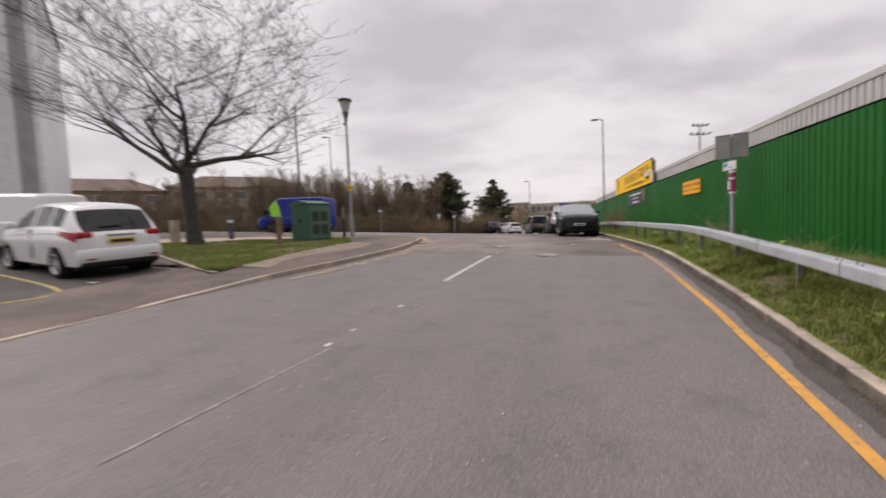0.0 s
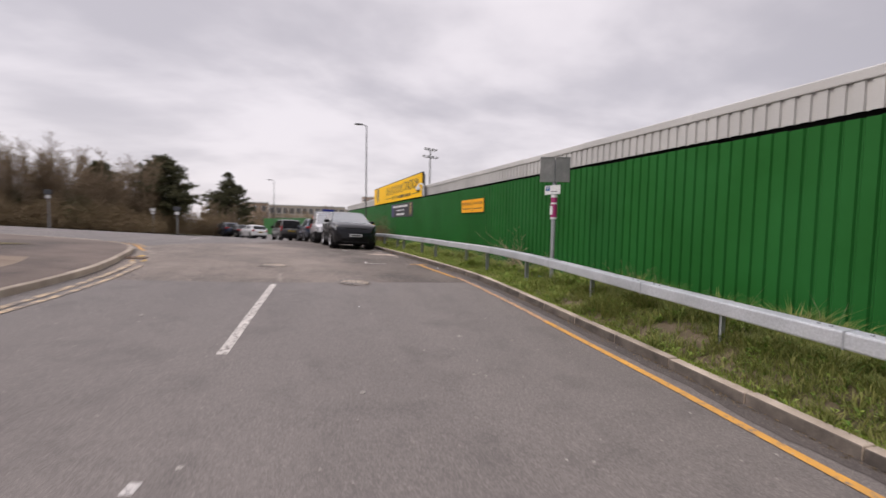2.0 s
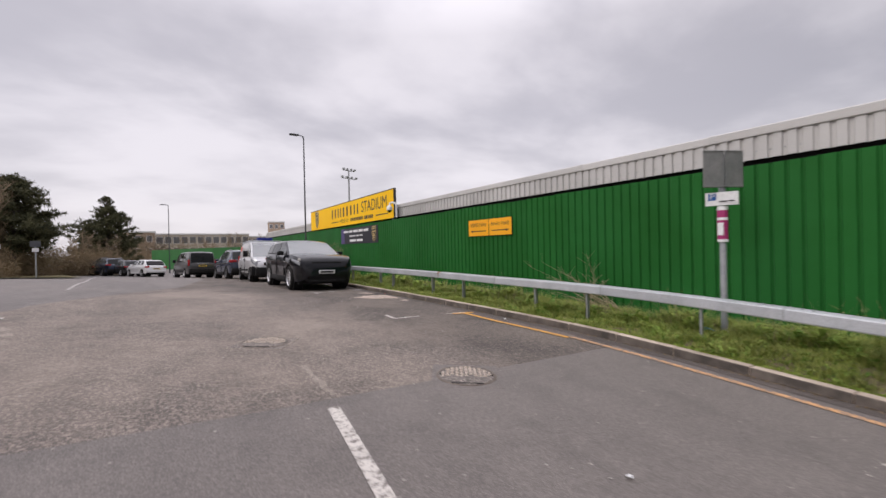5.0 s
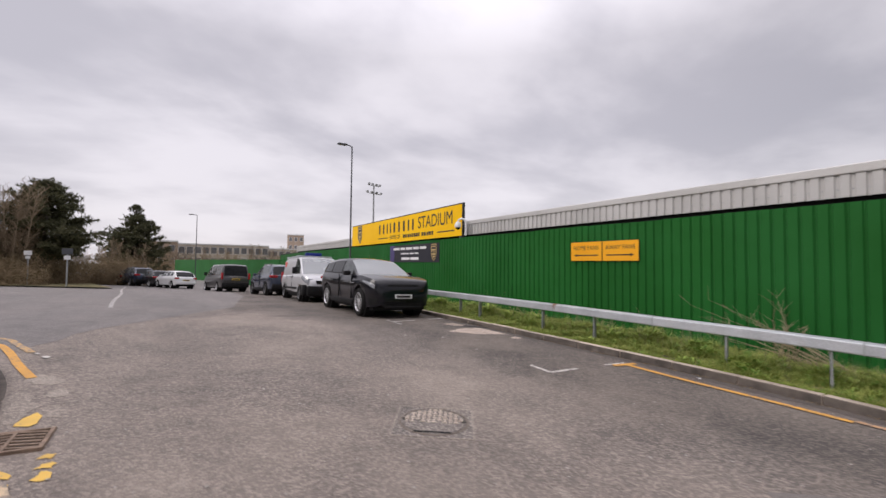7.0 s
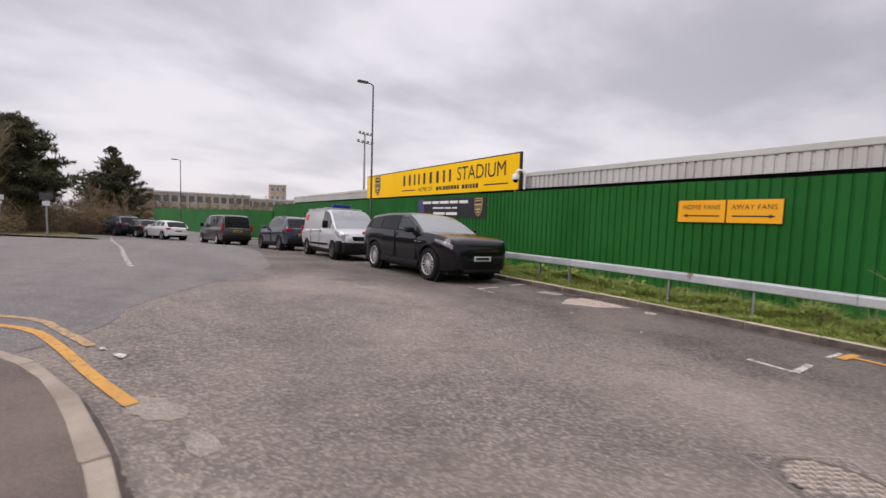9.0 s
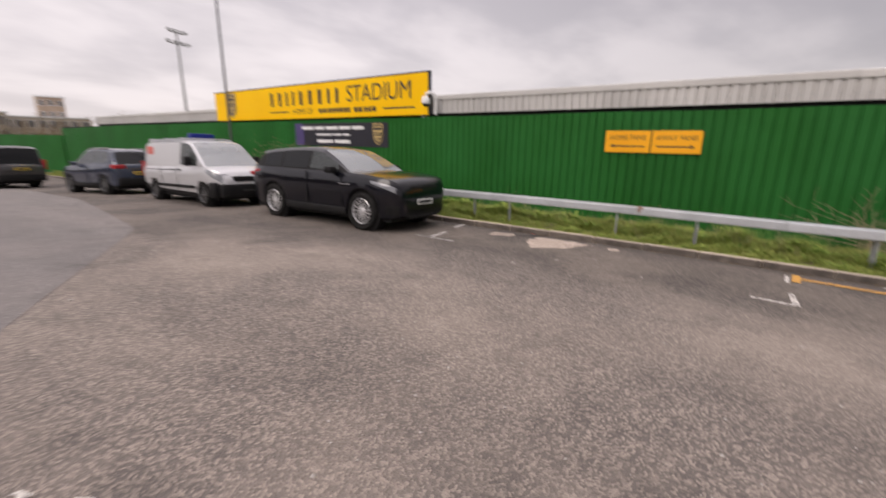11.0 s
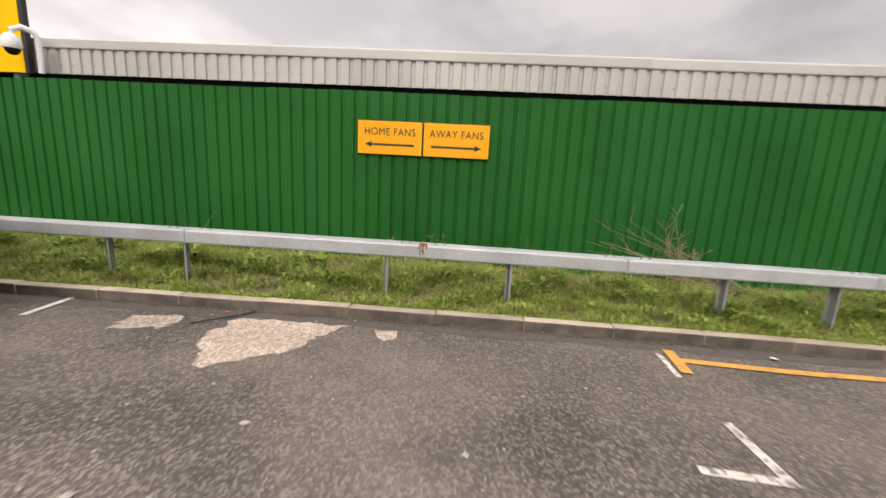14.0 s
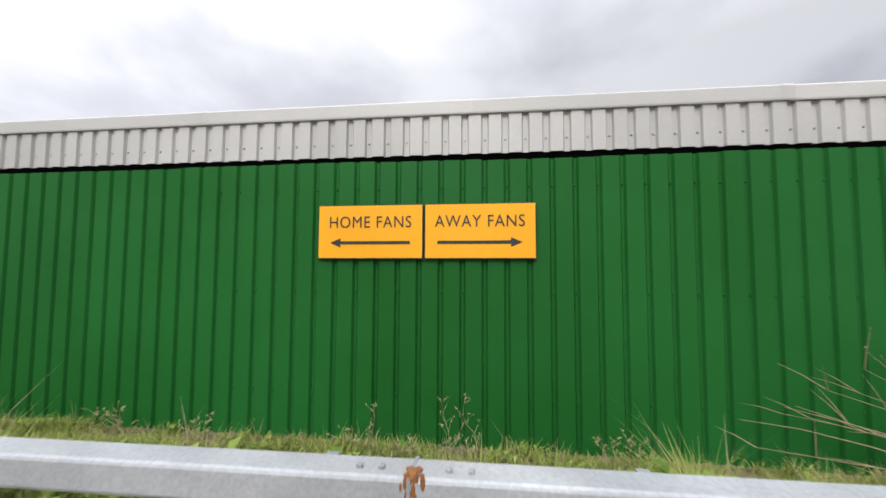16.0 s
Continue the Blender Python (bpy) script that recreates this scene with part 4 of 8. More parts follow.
def vehicle(name, label, category, m, S, group=""):
    """A road vehicle lofted from its side, plan and roof lines. Local x runs from the tail (0) to the nose, z up from the road."""
    top = empty(name, m)
    tagged(top, label, category, group)
    L, arches, r, ar = S["length"], S["axles"], S["r"], S["r"] * 1.13
    paint = S["paint"]
    xs = sorted({round(v, 3) for v in [*np.linspace(0, L, S.get("n", 84)).tolist(), *[a + ar * math.cos(t) for a in arches for t in np.linspace(0, math.pi, 13)]]})
    body = bmesh.new()
    rings = []
    low, tops, wide = S["low"], S["top"], S["wide"]
    for x in xs:
        hw, zt = at(wide, x), at(tops, x)
        zb = at(low, x)
        for a in arches:
            if abs(x - a) < ar:
                zb = max(zb, r + math.sqrt(ar * ar - (x - a) ** 2))
        zb = min(zb, zt - 0.06)
        full = at(low, x)
        lift = lambda f: max(zb, full + (zt - full) * f)
        cr = S.get("crown", 0.03)
        half = [(hw * 0.93, zb), (hw * 0.95, max(zb + 0.004, lift(0.14))), (hw * 0.955, max(zb + 0.008, lift(0.2))), (hw * 0.985, max(zb + 0.012, lift(0.5))), (hw, max(zb + 0.016, lift(0.68))), (hw * 0.985, max(zb + 0.02, lift(0.8))), (hw * 0.955, max(zb + 0.024, lift(0.93))), (hw * 0.92, zt), (hw * 0.6, zt + cr * 0.75), (0, zt + cr)]
        pts = [(x, -y, z) for y, z in half[:-1]] + [(x, 0, half[-1][1])] + [(x, y, z) for y, z in half[-2::-1]]
        rings.append([body.verts.new(p) for p in pts])
    for u, v in zip(rings, rings[1:]):
        for k in range(len(u) - 1):
            body.faces.new((u[k], v[k], v[k + 1], u[k + 1]))
    body.faces.new(rings[0])
    body.faces.new(rings[-1][::-1])
    bo = part("body", body, paint, top, smooth=38)
    # cabin: sides, screens and roof
    roof, tum = S["roof"], S.get("tumble", 0.28)
    x0, x1 = roof[0][0], roof[-1][0]
    gx = sorted({round(v, 3) for v in [*np.linspace(x0, x1, 46).tolist(), *[p[0] for p in roof], *[q for w in S["windows"] for q in w], S["front_glass"], S["rear_glass"]]})
    gx = [x for x in gx if x0 <= x <= x1]
    cab = {}

    def put_face(key, quad):
        cab.setdefault(key, []).append(quad)

    secs = []
    for x in gx:
        zb, zr = at(tops, x) - 0.01, at(roof, x)
        hb = at(wide, x) * 0.925
        hr = max(0.3, hb - tum * max(0, zr - zb) - 0.02)
        d = max(0.004, min(0.09, (zr - zb) * 0.25))
        half = [(hb, zb), (hb + (hr - hb) * 0.06, zb + (zr - zb) * 0.08), (hr + 0.012, zr - d), (hr - 0.05, zr - d * 0.28), (hr * 0.55, zr - 0.004), (0, zr + 0.01)]
        secs.append((x, half))
    for (xa, A), (xb, B) in zip(secs, secs[1:]):
        xm = (xa + xb) / 2
        for s in (1, -1):
            win = [i for i, (p, q) in enumerate(S["windows"]) if p < xm < q]
            for k in range(5):
                quad = [(xa, s * A[k][0], A[k][1]), (xb, s * B[k][0], B[k][1]), (xb, s * B[k + 1][0], B[k + 1][1]), (xa, s * A[k + 1][0], A[k + 1][1])]
                if k == 1 and win:
                    key = ("side_window", win[0], s)
                elif k >= 3 and xm > S["front_glass"]:
                    key = ("windscreen", 0, 0)
                elif k >= 3 and xm < S["rear_glass"] and S.get("rear_window", True):
                    key = ("rear_window", 0, 0)
                elif k >= 2:
                    key = ("roof", 0, 0)
                else:
                    key = ("pillar_frame", 0, 0)
                put_face(key, quad)
    for key, quads in cab.items():
        bm = bmesh.new()
        for q in quads:
            try:
                bm.faces.new([bm.verts.new(p) for p in q])
            except ValueError:
                pass
        bmesh.ops.remove_doubles(bm, verts=bm.verts, dist=0.0005)
        nm = key[0]
        mat = paint if nm in ("roof",) else S.get("pillar", paint) if nm == "pillar_frame" else M_SCREEN if nm == "windscreen" else M_GLASS if nm == "side_window" and key[1] > S.get("dark_to", -1) else M_PRIVACY
        o = part(nm, bm, mat, top, smooth=50)
    # inside and below
    w0 = max(h for _, h in wide)
    bm = bmesh.new()
    box(bm, 0.22, L - 0.24, -w0 * 0.82, w0 * 0.82, 0.2, 0.5)
    box(bm, 0.35, L - 0.5, -w0 * 0.68, w0 * 0.68, 0.45, at(tops, L * 0.5) - 0.12)
    for a in arches:
        for s in (1, -1):
            lathe(bm, [(ar + 0.02, s * w0 * 0.62), (ar + 0.02, s * w0 * 0.9)], 20, "y", Matrix.Translation((a, 0, r)))
    part("underbody", bm, M_TRIM, top)
    for sx in S.get("seats", ()):
        for s in (-1, 1):
            bm = bmesh.new()
            zt = at(roof, sx)
            box(bm, sx - 0.14, sx + 0.02, s * 0.4 - 0.25, s * 0.4 + 0.25, 0.6, zt - 0.52, bevel=0.05)
            box(bm, sx - 0.1, sx, s * 0.4 - 0.13, s * 0.4 + 0.13, zt - 0.5, zt - 0.3, bevel=0.03)
            part("seat", bm, M_CABIN, top)
    for a in arches:
        for s in (1, -1):
            wheel(top, a, s * (at(wide, a) - S.get("tyre_w", 0.24) / 2 - 0.012), r, S.get("tyre_w", 0.24), S.get("rim", M_ALLOY), S.get("spokes", 10))
    # lamps, seams and cladding that lie on the body's curved side
    girth = [(0, 0.93), (0.14, 0.95), (0.2, 0.955), (0.5, 0.985), (0.68, 1.0), (0.8, 0.985), (0.93, 0.955), (1.0, 0.92)]
    for nm, mat, xa, xb, (fa0, fa1), (fb0, fb1), lab in S.get("skins", ()):
        for s in (1, -1):
            n = max(2, int((xb - xa) / 0.06))
            verts, faces = [], []
            for i in range(n + 1):
                t = i / n
                x = xa + (xb - xa) * t
                hw, z0, z1 = at(wide, x), at(low, x), at(tops, x)
                for j in range(4):
                    f = fa0 + (fb0 - fa0) * t + (fa1 - fa0 + (fb1 - fb0 - fa1 + fa0) * t) * j / 3
                    verts.append((x, s * (hw * at(girth, f) + (0.007 if 0 < j < 3 else 0.003)), z0 + (z1 - z0) * f))
            for i in range(n):
                for j in range(3):
                    q = i * 4 + j
                    face = (q, q + 4, q + 5, q + 1)
                    faces.append(face if s < 0 else face[::-1])
            put(nm, mesh_of(nm, verts, faces, mat, 50), top, label=lab)
    for nm, mat, dims, bev, lab in S.get("details", ()):
        x_a, x_b, y_a, y_b, z_a, z_b = dims
        mirror = y_a > 0.02
        for s in ((1, -1) if mirror else (1,)):
            ya, yb = (y_a, y_b) if s > 0 else (-y_b, -y_a)
            part(nm, boxed(x_a, x_b, ya, yb, z_a, z_b, bevel=bev), mat, top, lab, smooth=40)
    return top


def plate(x, z, front=True, half=0.26):
    """Number plate with a plain bar in place of its characters."""
    d = 0.012 if front else -0.012
    a, b = sorted((x, x + d))
    c, e = sorted((x + d, x + d * 1.3))
    return [("plate", M_PLATE_W if front else M_PLATE_Y, (a, b, -half, half, z - 0.056, z + 0.056), 0.003, ""), ("plate_bar", M_BLACK, (c, e, -half * 0.8, half * 0.8, z - 0.03, z + 0.03), 0.0, "")]


P_BLACK = coat("black_paint", (0.002, 0.0023, 0.0055), 0.3, 0.0, 0.75, 0.002, 0.15)
P_SILVER = coat("silver_paint", (0.52, 0.52, 0.535), 0.3, 0.3, 0.5)
P_NAVY = coat("dark_blue_paint", (0.018, 0.028, 0.055), 0.25, 0.3, 0.7)
P_GREY = coat("dark_grey_paint", (0.055, 0.053, 0.055), 0.3, 0.3, 0.6)
P_WHITE = coat("white_vehicle_paint", (0.72, 0.72, 0.72), 0.3, 0.0, 0.5)
P_BLUE = coat("bright_blue_paint", (0.005, 0.018, 0.19), 0.35, 0.0, 0.25, 0.03, 0.2)

SUV = dict(
    length=4.8, axles=(1.04, 3.91), r=0.385, paint=P_BLACK, pillar=M_TRIM, rim=M_ALLOY, spokes=15, n=110, tyre_w=0.25,
    low=[(0, 0.52), (0.12, 0.36), (0.4, 0.3), (4.3, 0.28), (4.66, 0.3), (4.8, 0.36)],
    top=[(0, 0.9), (0.05, 1.02), (0.16, 1.12), (0.5, 1.17), (2.2, 1.145), (3.4, 1.125), (3.9, 1.11), (4.4, 1.06), (4.6, 1.015), (4.71, 0.95), (4.77, 0.85), (4.8, 0.68)],
    wide=[(0, 0.72), (0.06, 0.82), (0.25, 0.9), (0.7, 0.965), (1.3, 0.975), (2.4, 0.965), (3.8, 0.985), (4.25, 0.97), (4.5, 0.93), (4.66, 0.86), (4.755, 0.76), (4.8, 0.64)],
    roof=[(0.1, 1.1), (0.26, 1.3), (0.4, 1.46), (0.5, 1.53), (1.1, 1.595), (1.7, 1.63), (2.2, 1.635), (2.55, 1.6), (2.85, 1.5), (3.2, 1.32), (3.54, 1.115)],
    front_glass=2.62, rear_glass=0.47, windows=((0.66, 1.28), (1.36, 2.22), (2.3, 3.18)), dark_to=1, seats=(1.3, 2.2),
    details=[
        ("grille", M_TRIM, (4.55, 4.77, -0.48, 0.48, 0.74, 0.90), 0.02, "black mesh grille"),
        ("intake", M_TRIM, (4.5, 4.80, -0.62, 0.62, 0.30, 0.47), 0.02, "black lower air intake"),
        ("headlight", M_LAMP, (4.56, 4.715, 0.46, 0.72, 0.835, 0.885), 0.02, "narrow clear headlight"),
        ("splitter", M_TRIM, (4.4, 4.82, -0.56, 0.56, 0.27, 0.32), 0.02, ""),
        ("mirror", M_TRIM, (3.02, 3.22, 0.93, 1.13, 1.1, 1.24), 0.04, "black door mirror"),
        ("sill", M_TRIM, (1.5, 3.46, 0.9, 0.968, 0.28, 0.42), 0.02, ""),
        ("door_handle", P_BLACK, (2.35, 2.56, 0.955, 0.985, 0.93, 0.955), 0.01, ""),
        ("door_handle", P_BLACK, (1.35, 1.56, 0.955, 0.985, 0.95, 0.975), 0.01, ""),
        ("door_gap", M_VOID, (2.262, 2.27, 0.945, 0.977, 0.45, 1.12), 0, ""),
        ("door_gap", M_VOID, (3.35, 3.358, 0.945, 0.979, 0.45, 1.08), 0, ""),
        ("badge", M_CHROME, (4.765, 4.77, -0.3, -0.2, 0.79, 0.82), 0, ""),
        ("tail_light", M_RED, (-0.005, 0.2, 0.45, 0.87, 0.93, 1.02), 0.02, ""),
    ] + plate(4.79, 0.58),
    skins=[
        ("headlight", M_LAMP, 4.16, 4.70, (0.83, 0.885), (0.72, 0.87), "narrow clear headlight"),
        ("side_intake", M_TRIM, 4.5, 4.74, (0.1, 0.34), (0.06, 0.36), ""),
        ("lower_cladding", M_TRIM, 1.5, 3.44, (0.0, 0.16), (0.0, 0.16), "black lower cladding"),
        ("fender_strip", M_CHROME, 3.3, 3.62, (0.72, 0.74), (0.73, 0.745), ""),
        ("tail_light", M_RED, 0.03, 0.5, (0.84, 0.93), (0.86, 0.91), ""),
    ],
)
VAN = dict(
    length=4.95, axles=(0.83, 4.1), r=0.335, paint=P_SILVER, rim=M_DARKRIM, spokes=8, tumble=0.13,
    low=[(0, 0.35), (4.5, 0.27), (4.95, 0.34)],
    top=[(0, 1.05), (0.1, 1.1), (3.9, 1.12), (4.25, 1.12), (4.6, 1.05), (4.82, 0.95), (4.95, 0.72)],
    wide=[(0, 0.86), (0.05, 0.92), (0.4, 0.955), (4.2, 0.955), (4.6, 0.9), (4.82, 0.78), (4.95, 0.66)],
    roof=[(0.0, 1.05), (0.06, 1.76), (0.14, 1.86), (0.6, 1.9), (2.8, 1.9), (3.2, 1.86), (3.45, 1.75), (3.8, 1.46), (4.25, 1.1)],
    front_glass=3.28, rear_glass=-1, rear_window=False, windows=((2.72, 3.78),), dark_to=-1, seats=(2.9,),
    details=[
        ("bumper", M_TRIM, (4.45, 4.985, -0.8, 0.8, 0.26, 0.66), 0.07, "black plastic bumper"),
        ("bumper_corner", M_TRIM, (4.42, 4.8, 0.72, 0.94, 0.27, 0.70), 0.06, ""),
        ("grille", M_TRIM, (4.66, 4.95, -0.46, 0.46, 0.68, 0.87), 0.03, "black grille"),
        ("headlight", M_LAMP, (4.6, 4.86, 0.5, 0.76, 0.8, 0.94), 0.04, ""),
        ("mirror", M_TRIM, (3.55, 3.7, 0.95, 1.14, 1.14, 1.42), 0.04, "black door mirror"),
        ("door_handle", M_TRIM, (2.74, 2.9, 0.95, 0.975, 1.0, 1.05), 0.01, ""),
        ("door_handle", M_TRIM, (2.3, 2.46, 0.95, 0.975, 1.0, 1.05), 0.01, ""),
        ("door_gap", M_TRIM, (2.63, 2.636, 0.94, 0.957, 0.4, 1.1), 0, ""),
        ("door_gap", M_TRIM, (1.5, 1.506, 0.94, 0.957, 0.4, 1.1), 0, ""),
        ("side_strip", M_TRIM, (1.25, 3.7, 0.95, 0.968, 0.5, 0.58), 0.006, ""),
        ("sticker", mottled("red_sticker", (0.62, 0.10, 0.08), (0.68, 0.16, 0.13), 0.5, bumpy=0), (0.32, 0.72, 0.78, 0.826, 1.46, 1.72), 0.01, "square red sticker"),
        ("roof_bar", M_GALV, (0.5, 0.56, -0.78, 0.78, 1.93, 1.97), 0.01, ""),
        ("roof_bar", M_GALV, (1.6, 1.66, -0.78, 0.78, 1.93, 1.97), 0.01, ""),
        ("roof_bar", M_GALV, (2.6, 2.66, -0.78, 0.78, 1.93, 1.97), 0.01, ""),
        ("roof_rail", M_GALV, (0.4, 2.8, 0.72, 0.76, 1.87, 1.93), 0.01, ""),
        ("roof_sign", P_BLUE, (2.25, 2.5, -0.36, 0.36, 1.96, 2.12), 0.02, "small blue sign box on the roof"),
        ("tail_light", M_RED, (-0.01, 0.06, 0.83, 0.93, 0.75, 1.25), 0.01, ""),
    ] + plate(4.97, 0.47),
    skins=[
        ("headlight", M_LAMP, 4.36, 4.88, (0.84, 0.95), (0.62, 0.92), "swept-back clear headlight"),
        ("lower_cladding", M_TRIM, 1.22, 3.7, (0.0, 0.12), (0.0, 0.12), ""),
        ("rear_cladding", M_TRIM, 0.02, 0.42, (0.0, 0.3), (0.0, 0.2), ""),
        ("slide_rail", M_VOID, 0.35, 2.3, (0.86, 0.885), (0.86, 0.885), ""),
    ],
)
CROSS = dict(
    length=4.52, axles=(0.93, 3.6), r=0.355, paint=P_NAVY, rim=M_DARKRIM, spokes=10,
    low=[(0, 0.5), (0.15, 0.34), (4.3, 0.3), (4.52, 0.4)],
    top=[(0, 0.92), (0.06, 1.05), (0.3, 1.12), (3.2, 1.06), (3.7, 1.02), (4.2, 0.92), (4.42, 0.82), (4.52, 0.66)],
    wide=[(0, 0.72), (0.08, 0.82), (0.4, 0.9), (3.6, 0.92), (4.1, 0.87), (4.4, 0.74), (4.52, 0.58)],
    roof=[(0.08, 1.05), (0.3, 1.36), (0.46, 1.56), (0.9, 1.65), (1.6, 1.69), (2.1, 1.68), (2.5, 1.6), (2.9, 1.36), (3.3, 1.05)],
    front_glass=2.42, rear_glass=0.44, windows=((0.62, 1.1), (1.18, 1.98), (2.06, 2.95)), dark_to=-1, seats=(1.2, 2.1),
    details=[
        ("tail_light", M_RED, (-0.01, 0.3, 0.5, 0.87, 0.94, 1.08), 0.03, "red tail light"),
        ("bumper", M_TRIM, (-0.03, 0.3, -0.78, 0.78, 0.34, 0.62), 0.05, "black rear bumper"),
        ("mirror", P_NAVY, (2.72, 2.9, 0.88, 1.06, 1.05, 1.2), 0.04, ""),
        ("door_gap", M_VOID, (2.02, 2.028, 0.9, 0.922, 0.42, 1.08), 0, ""),
        ("sill", M_TRIM, (1.35, 3.2, 0.86, 0.922, 0.28, 0.42), 0.02, ""),
        ("roof_rail", M_CHROME, (0.8, 2.3, 0.58, 0.62, 1.64, 1.70), 0.01, ""),
    ] + plate(0.0, 0.78, False),
)
MPV_VAN = dict(
    length=5.1, axles=(1.0, 4.2), r=0.34, paint=P_GREY, rim=M_ALLOY, spokes=10, tumble=0.14,
    low=[(0, 0.42), (0.15, 0.3), (4.7, 0.28), (5.1, 0.4)],
    top=[(0, 1.0), (0.06, 1.1), (4.0, 1.1), (4.4, 1.08), (4.85, 0.95), (5.1, 0.7)],
    wide=[(0, 0.84), (0.06, 0.91), (0.4, 0.96), (4.2, 0.96), (4.7, 0.88), (5.1, 0.66)],
    roof=[(0.02, 1.02), (0.12, 1.5), (0.22, 1.8), (0.5, 1.89), (2.6, 1.91), (3.2, 1.86), (3.6, 1.66), (4.3, 1.09)],
    front_glass=3.3, rear_glass=0.21, windows=((0.4, 1.5), (1.62, 2.7), (2.82, 3.75)), dark_to=1, seats=(3.0,),
    details=[
        ("tail_light", M_RED, (-0.015, 0.06, 0.8, 0.93, 0.85, 1.3), 0.02, "red tail light"),
        ("bumper", M_TRIM, (-0.06, 0.25, -0.86, 0.86, 0.32, 0.62), 0.05, "dark rear bumper"),
        ("mirror", M_TRIM, (3.6, 3.75, 0.95, 1.16, 1.12, 1.36), 0.04, ""),
        ("rear_handle", M_CHROME, (-0.02, 0.02, -0.4, 0.4, 1.0, 1.05), 0.01, "bright tailgate strip"),
        ("lower_panel", P_GREY, (-0.025, 0.1, -0.78, 0.78, 0.62, 0.98), 0.02, ""),
    ] + plate(-0.03, 0.86, False),
)
MPV = dict(
    length=4.38, axles=(0.86, 3.5), r=0.325, paint=P_WHITE, rim=M_ALLOY, spokes=10, tumble=0.3,
    low=[(0, 0.42), (0.12, 0.3), (4.1, 0.26), (4.38, 0.36)],
    top=[(0, 0.86), (0.04, 0.96), (0.2, 1.06), (0.8, 1.1), (2.9, 1.02), (3.4, 0.99), (4.0, 0.84), (4.25, 0.74), (4.38, 0.58)],
    wide=[(0, 0.68), (0.06, 0.8), (0.35, 0.885), (0.9, 0.915), (3.4, 0.915), (4.0, 0.84), (4.25, 0.72), (4.38, 0.55)],
    roof=[(0.06, 1.02), (0.25, 1.25), (0.42, 1.46), (0.5, 1.54), (0.9, 1.6), (1.6, 1.63), (2.1, 1.6), (2.6, 1.44), (3.1, 1.18), (3.45, 0.99)],
    front_glass=2.2, rear_glass=0.43, windows=((0.55, 1.05), (1.13, 1.9), (1.98, 2.95)), dark_to=-1, seats=(1.2, 2.0),
    details=[
        ("tail_light", M_RED, (-0.006, 0.2, 0.5, 0.8, 0.88, 1.02), 0.05, "large red tail light"),
        ("bumper", P_WHITE, (-0.06, 0.28, -0.8, 0.8, 0.37, 0.66), 0.07, ""),
        ("lower_bumper", M_TRIM, (-0.03, 0.3, -0.72, 0.72, 0.27, 0.39), 0.04, "black lower bumper"),
        ("reflector", M_RED, (-0.066, -0.03, 0.5, 0.68, 0.43, 0.465), 0.005, ""),
        ("tailgate_strip", M_CHROME, (-0.02, 0.03, -0.28, 0.28, 0.92, 0.95), 0.005, ""),
        ("mirror", P_WHITE, (2.75, 2.95, 0.88, 1.06, 1.02, 1.18), 0.04, ""),
        ("door_gap", M_VOID, (1.94, 1.948, 0.89, 0.917, 0.4, 1.05), 0, ""),
        ("wiper", M_TRIM, (0.1, 0.2, -0.02, 0.36, 1.1, 1.12), 0.004, ""),
    ] + plate(-0.005, 0.8, False),
    skins=[
        ("tail_light", M_RED, 0.05, 0.55, (0.72, 0.95), (0.82, 0.92), "red tail light wrapping the corner"),
        ("shoulder_line", M_TRIM, 0.6, 3.2, (0.84, 0.85), (0.8, 0.81), ""),
    ],
)
HATCH = dict(
    length=4.1, axles=(0.75, 3.3), r=0.315, paint=P_WHITE, rim=M_ALLOY, spokes=9,
    low=[(0, 0.4), (0.12, 0.3), (3.9, 0.26), (4.1, 0.36)],
    top=[(0, 0.82), (0.06, 0.92), (0.3, 1.0), (2.8, 0.95), (3.3, 0.92), (3.8, 0.8), (4.0, 0.7), (4.1, 0.55)],
    wide=[(0, 0.68), (0.06, 0.78), (0.4, 0.86), (3.3, 0.875), (3.8, 0.8), (4.1, 0.55)],
    roof=[(0.1, 0.95), (0.35, 1.22), (0.55, 1.38), (1.0, 1.45), (1.7, 1.47), (2.2, 1.4), (2.7, 1.16), (3.1, 0.94)],
    front_glass=2.1, rear_glass=0.52, windows=((0.6, 1.1), (1.18, 1.8), (1.88, 2.7)), dark_to=-1, seats=(1.2, 1.9),
    details=[
        ("tail_light", M_RED, (-0.005, 0.22, 0.52, 0.82, 0.78, 0.92), 0.03, "red tail light"),
        ("bumper", P_WHITE, (-0.05, 0.25, -0.76, 0.76, 0.36, 0.6), 0.05, ""),
        ("mirror", P_WHITE, (2.5, 2.66, 0.84, 1.0, 0.95, 1.08), 0.03, ""),
    ] + plate(-0.002, 0.7, False),
)
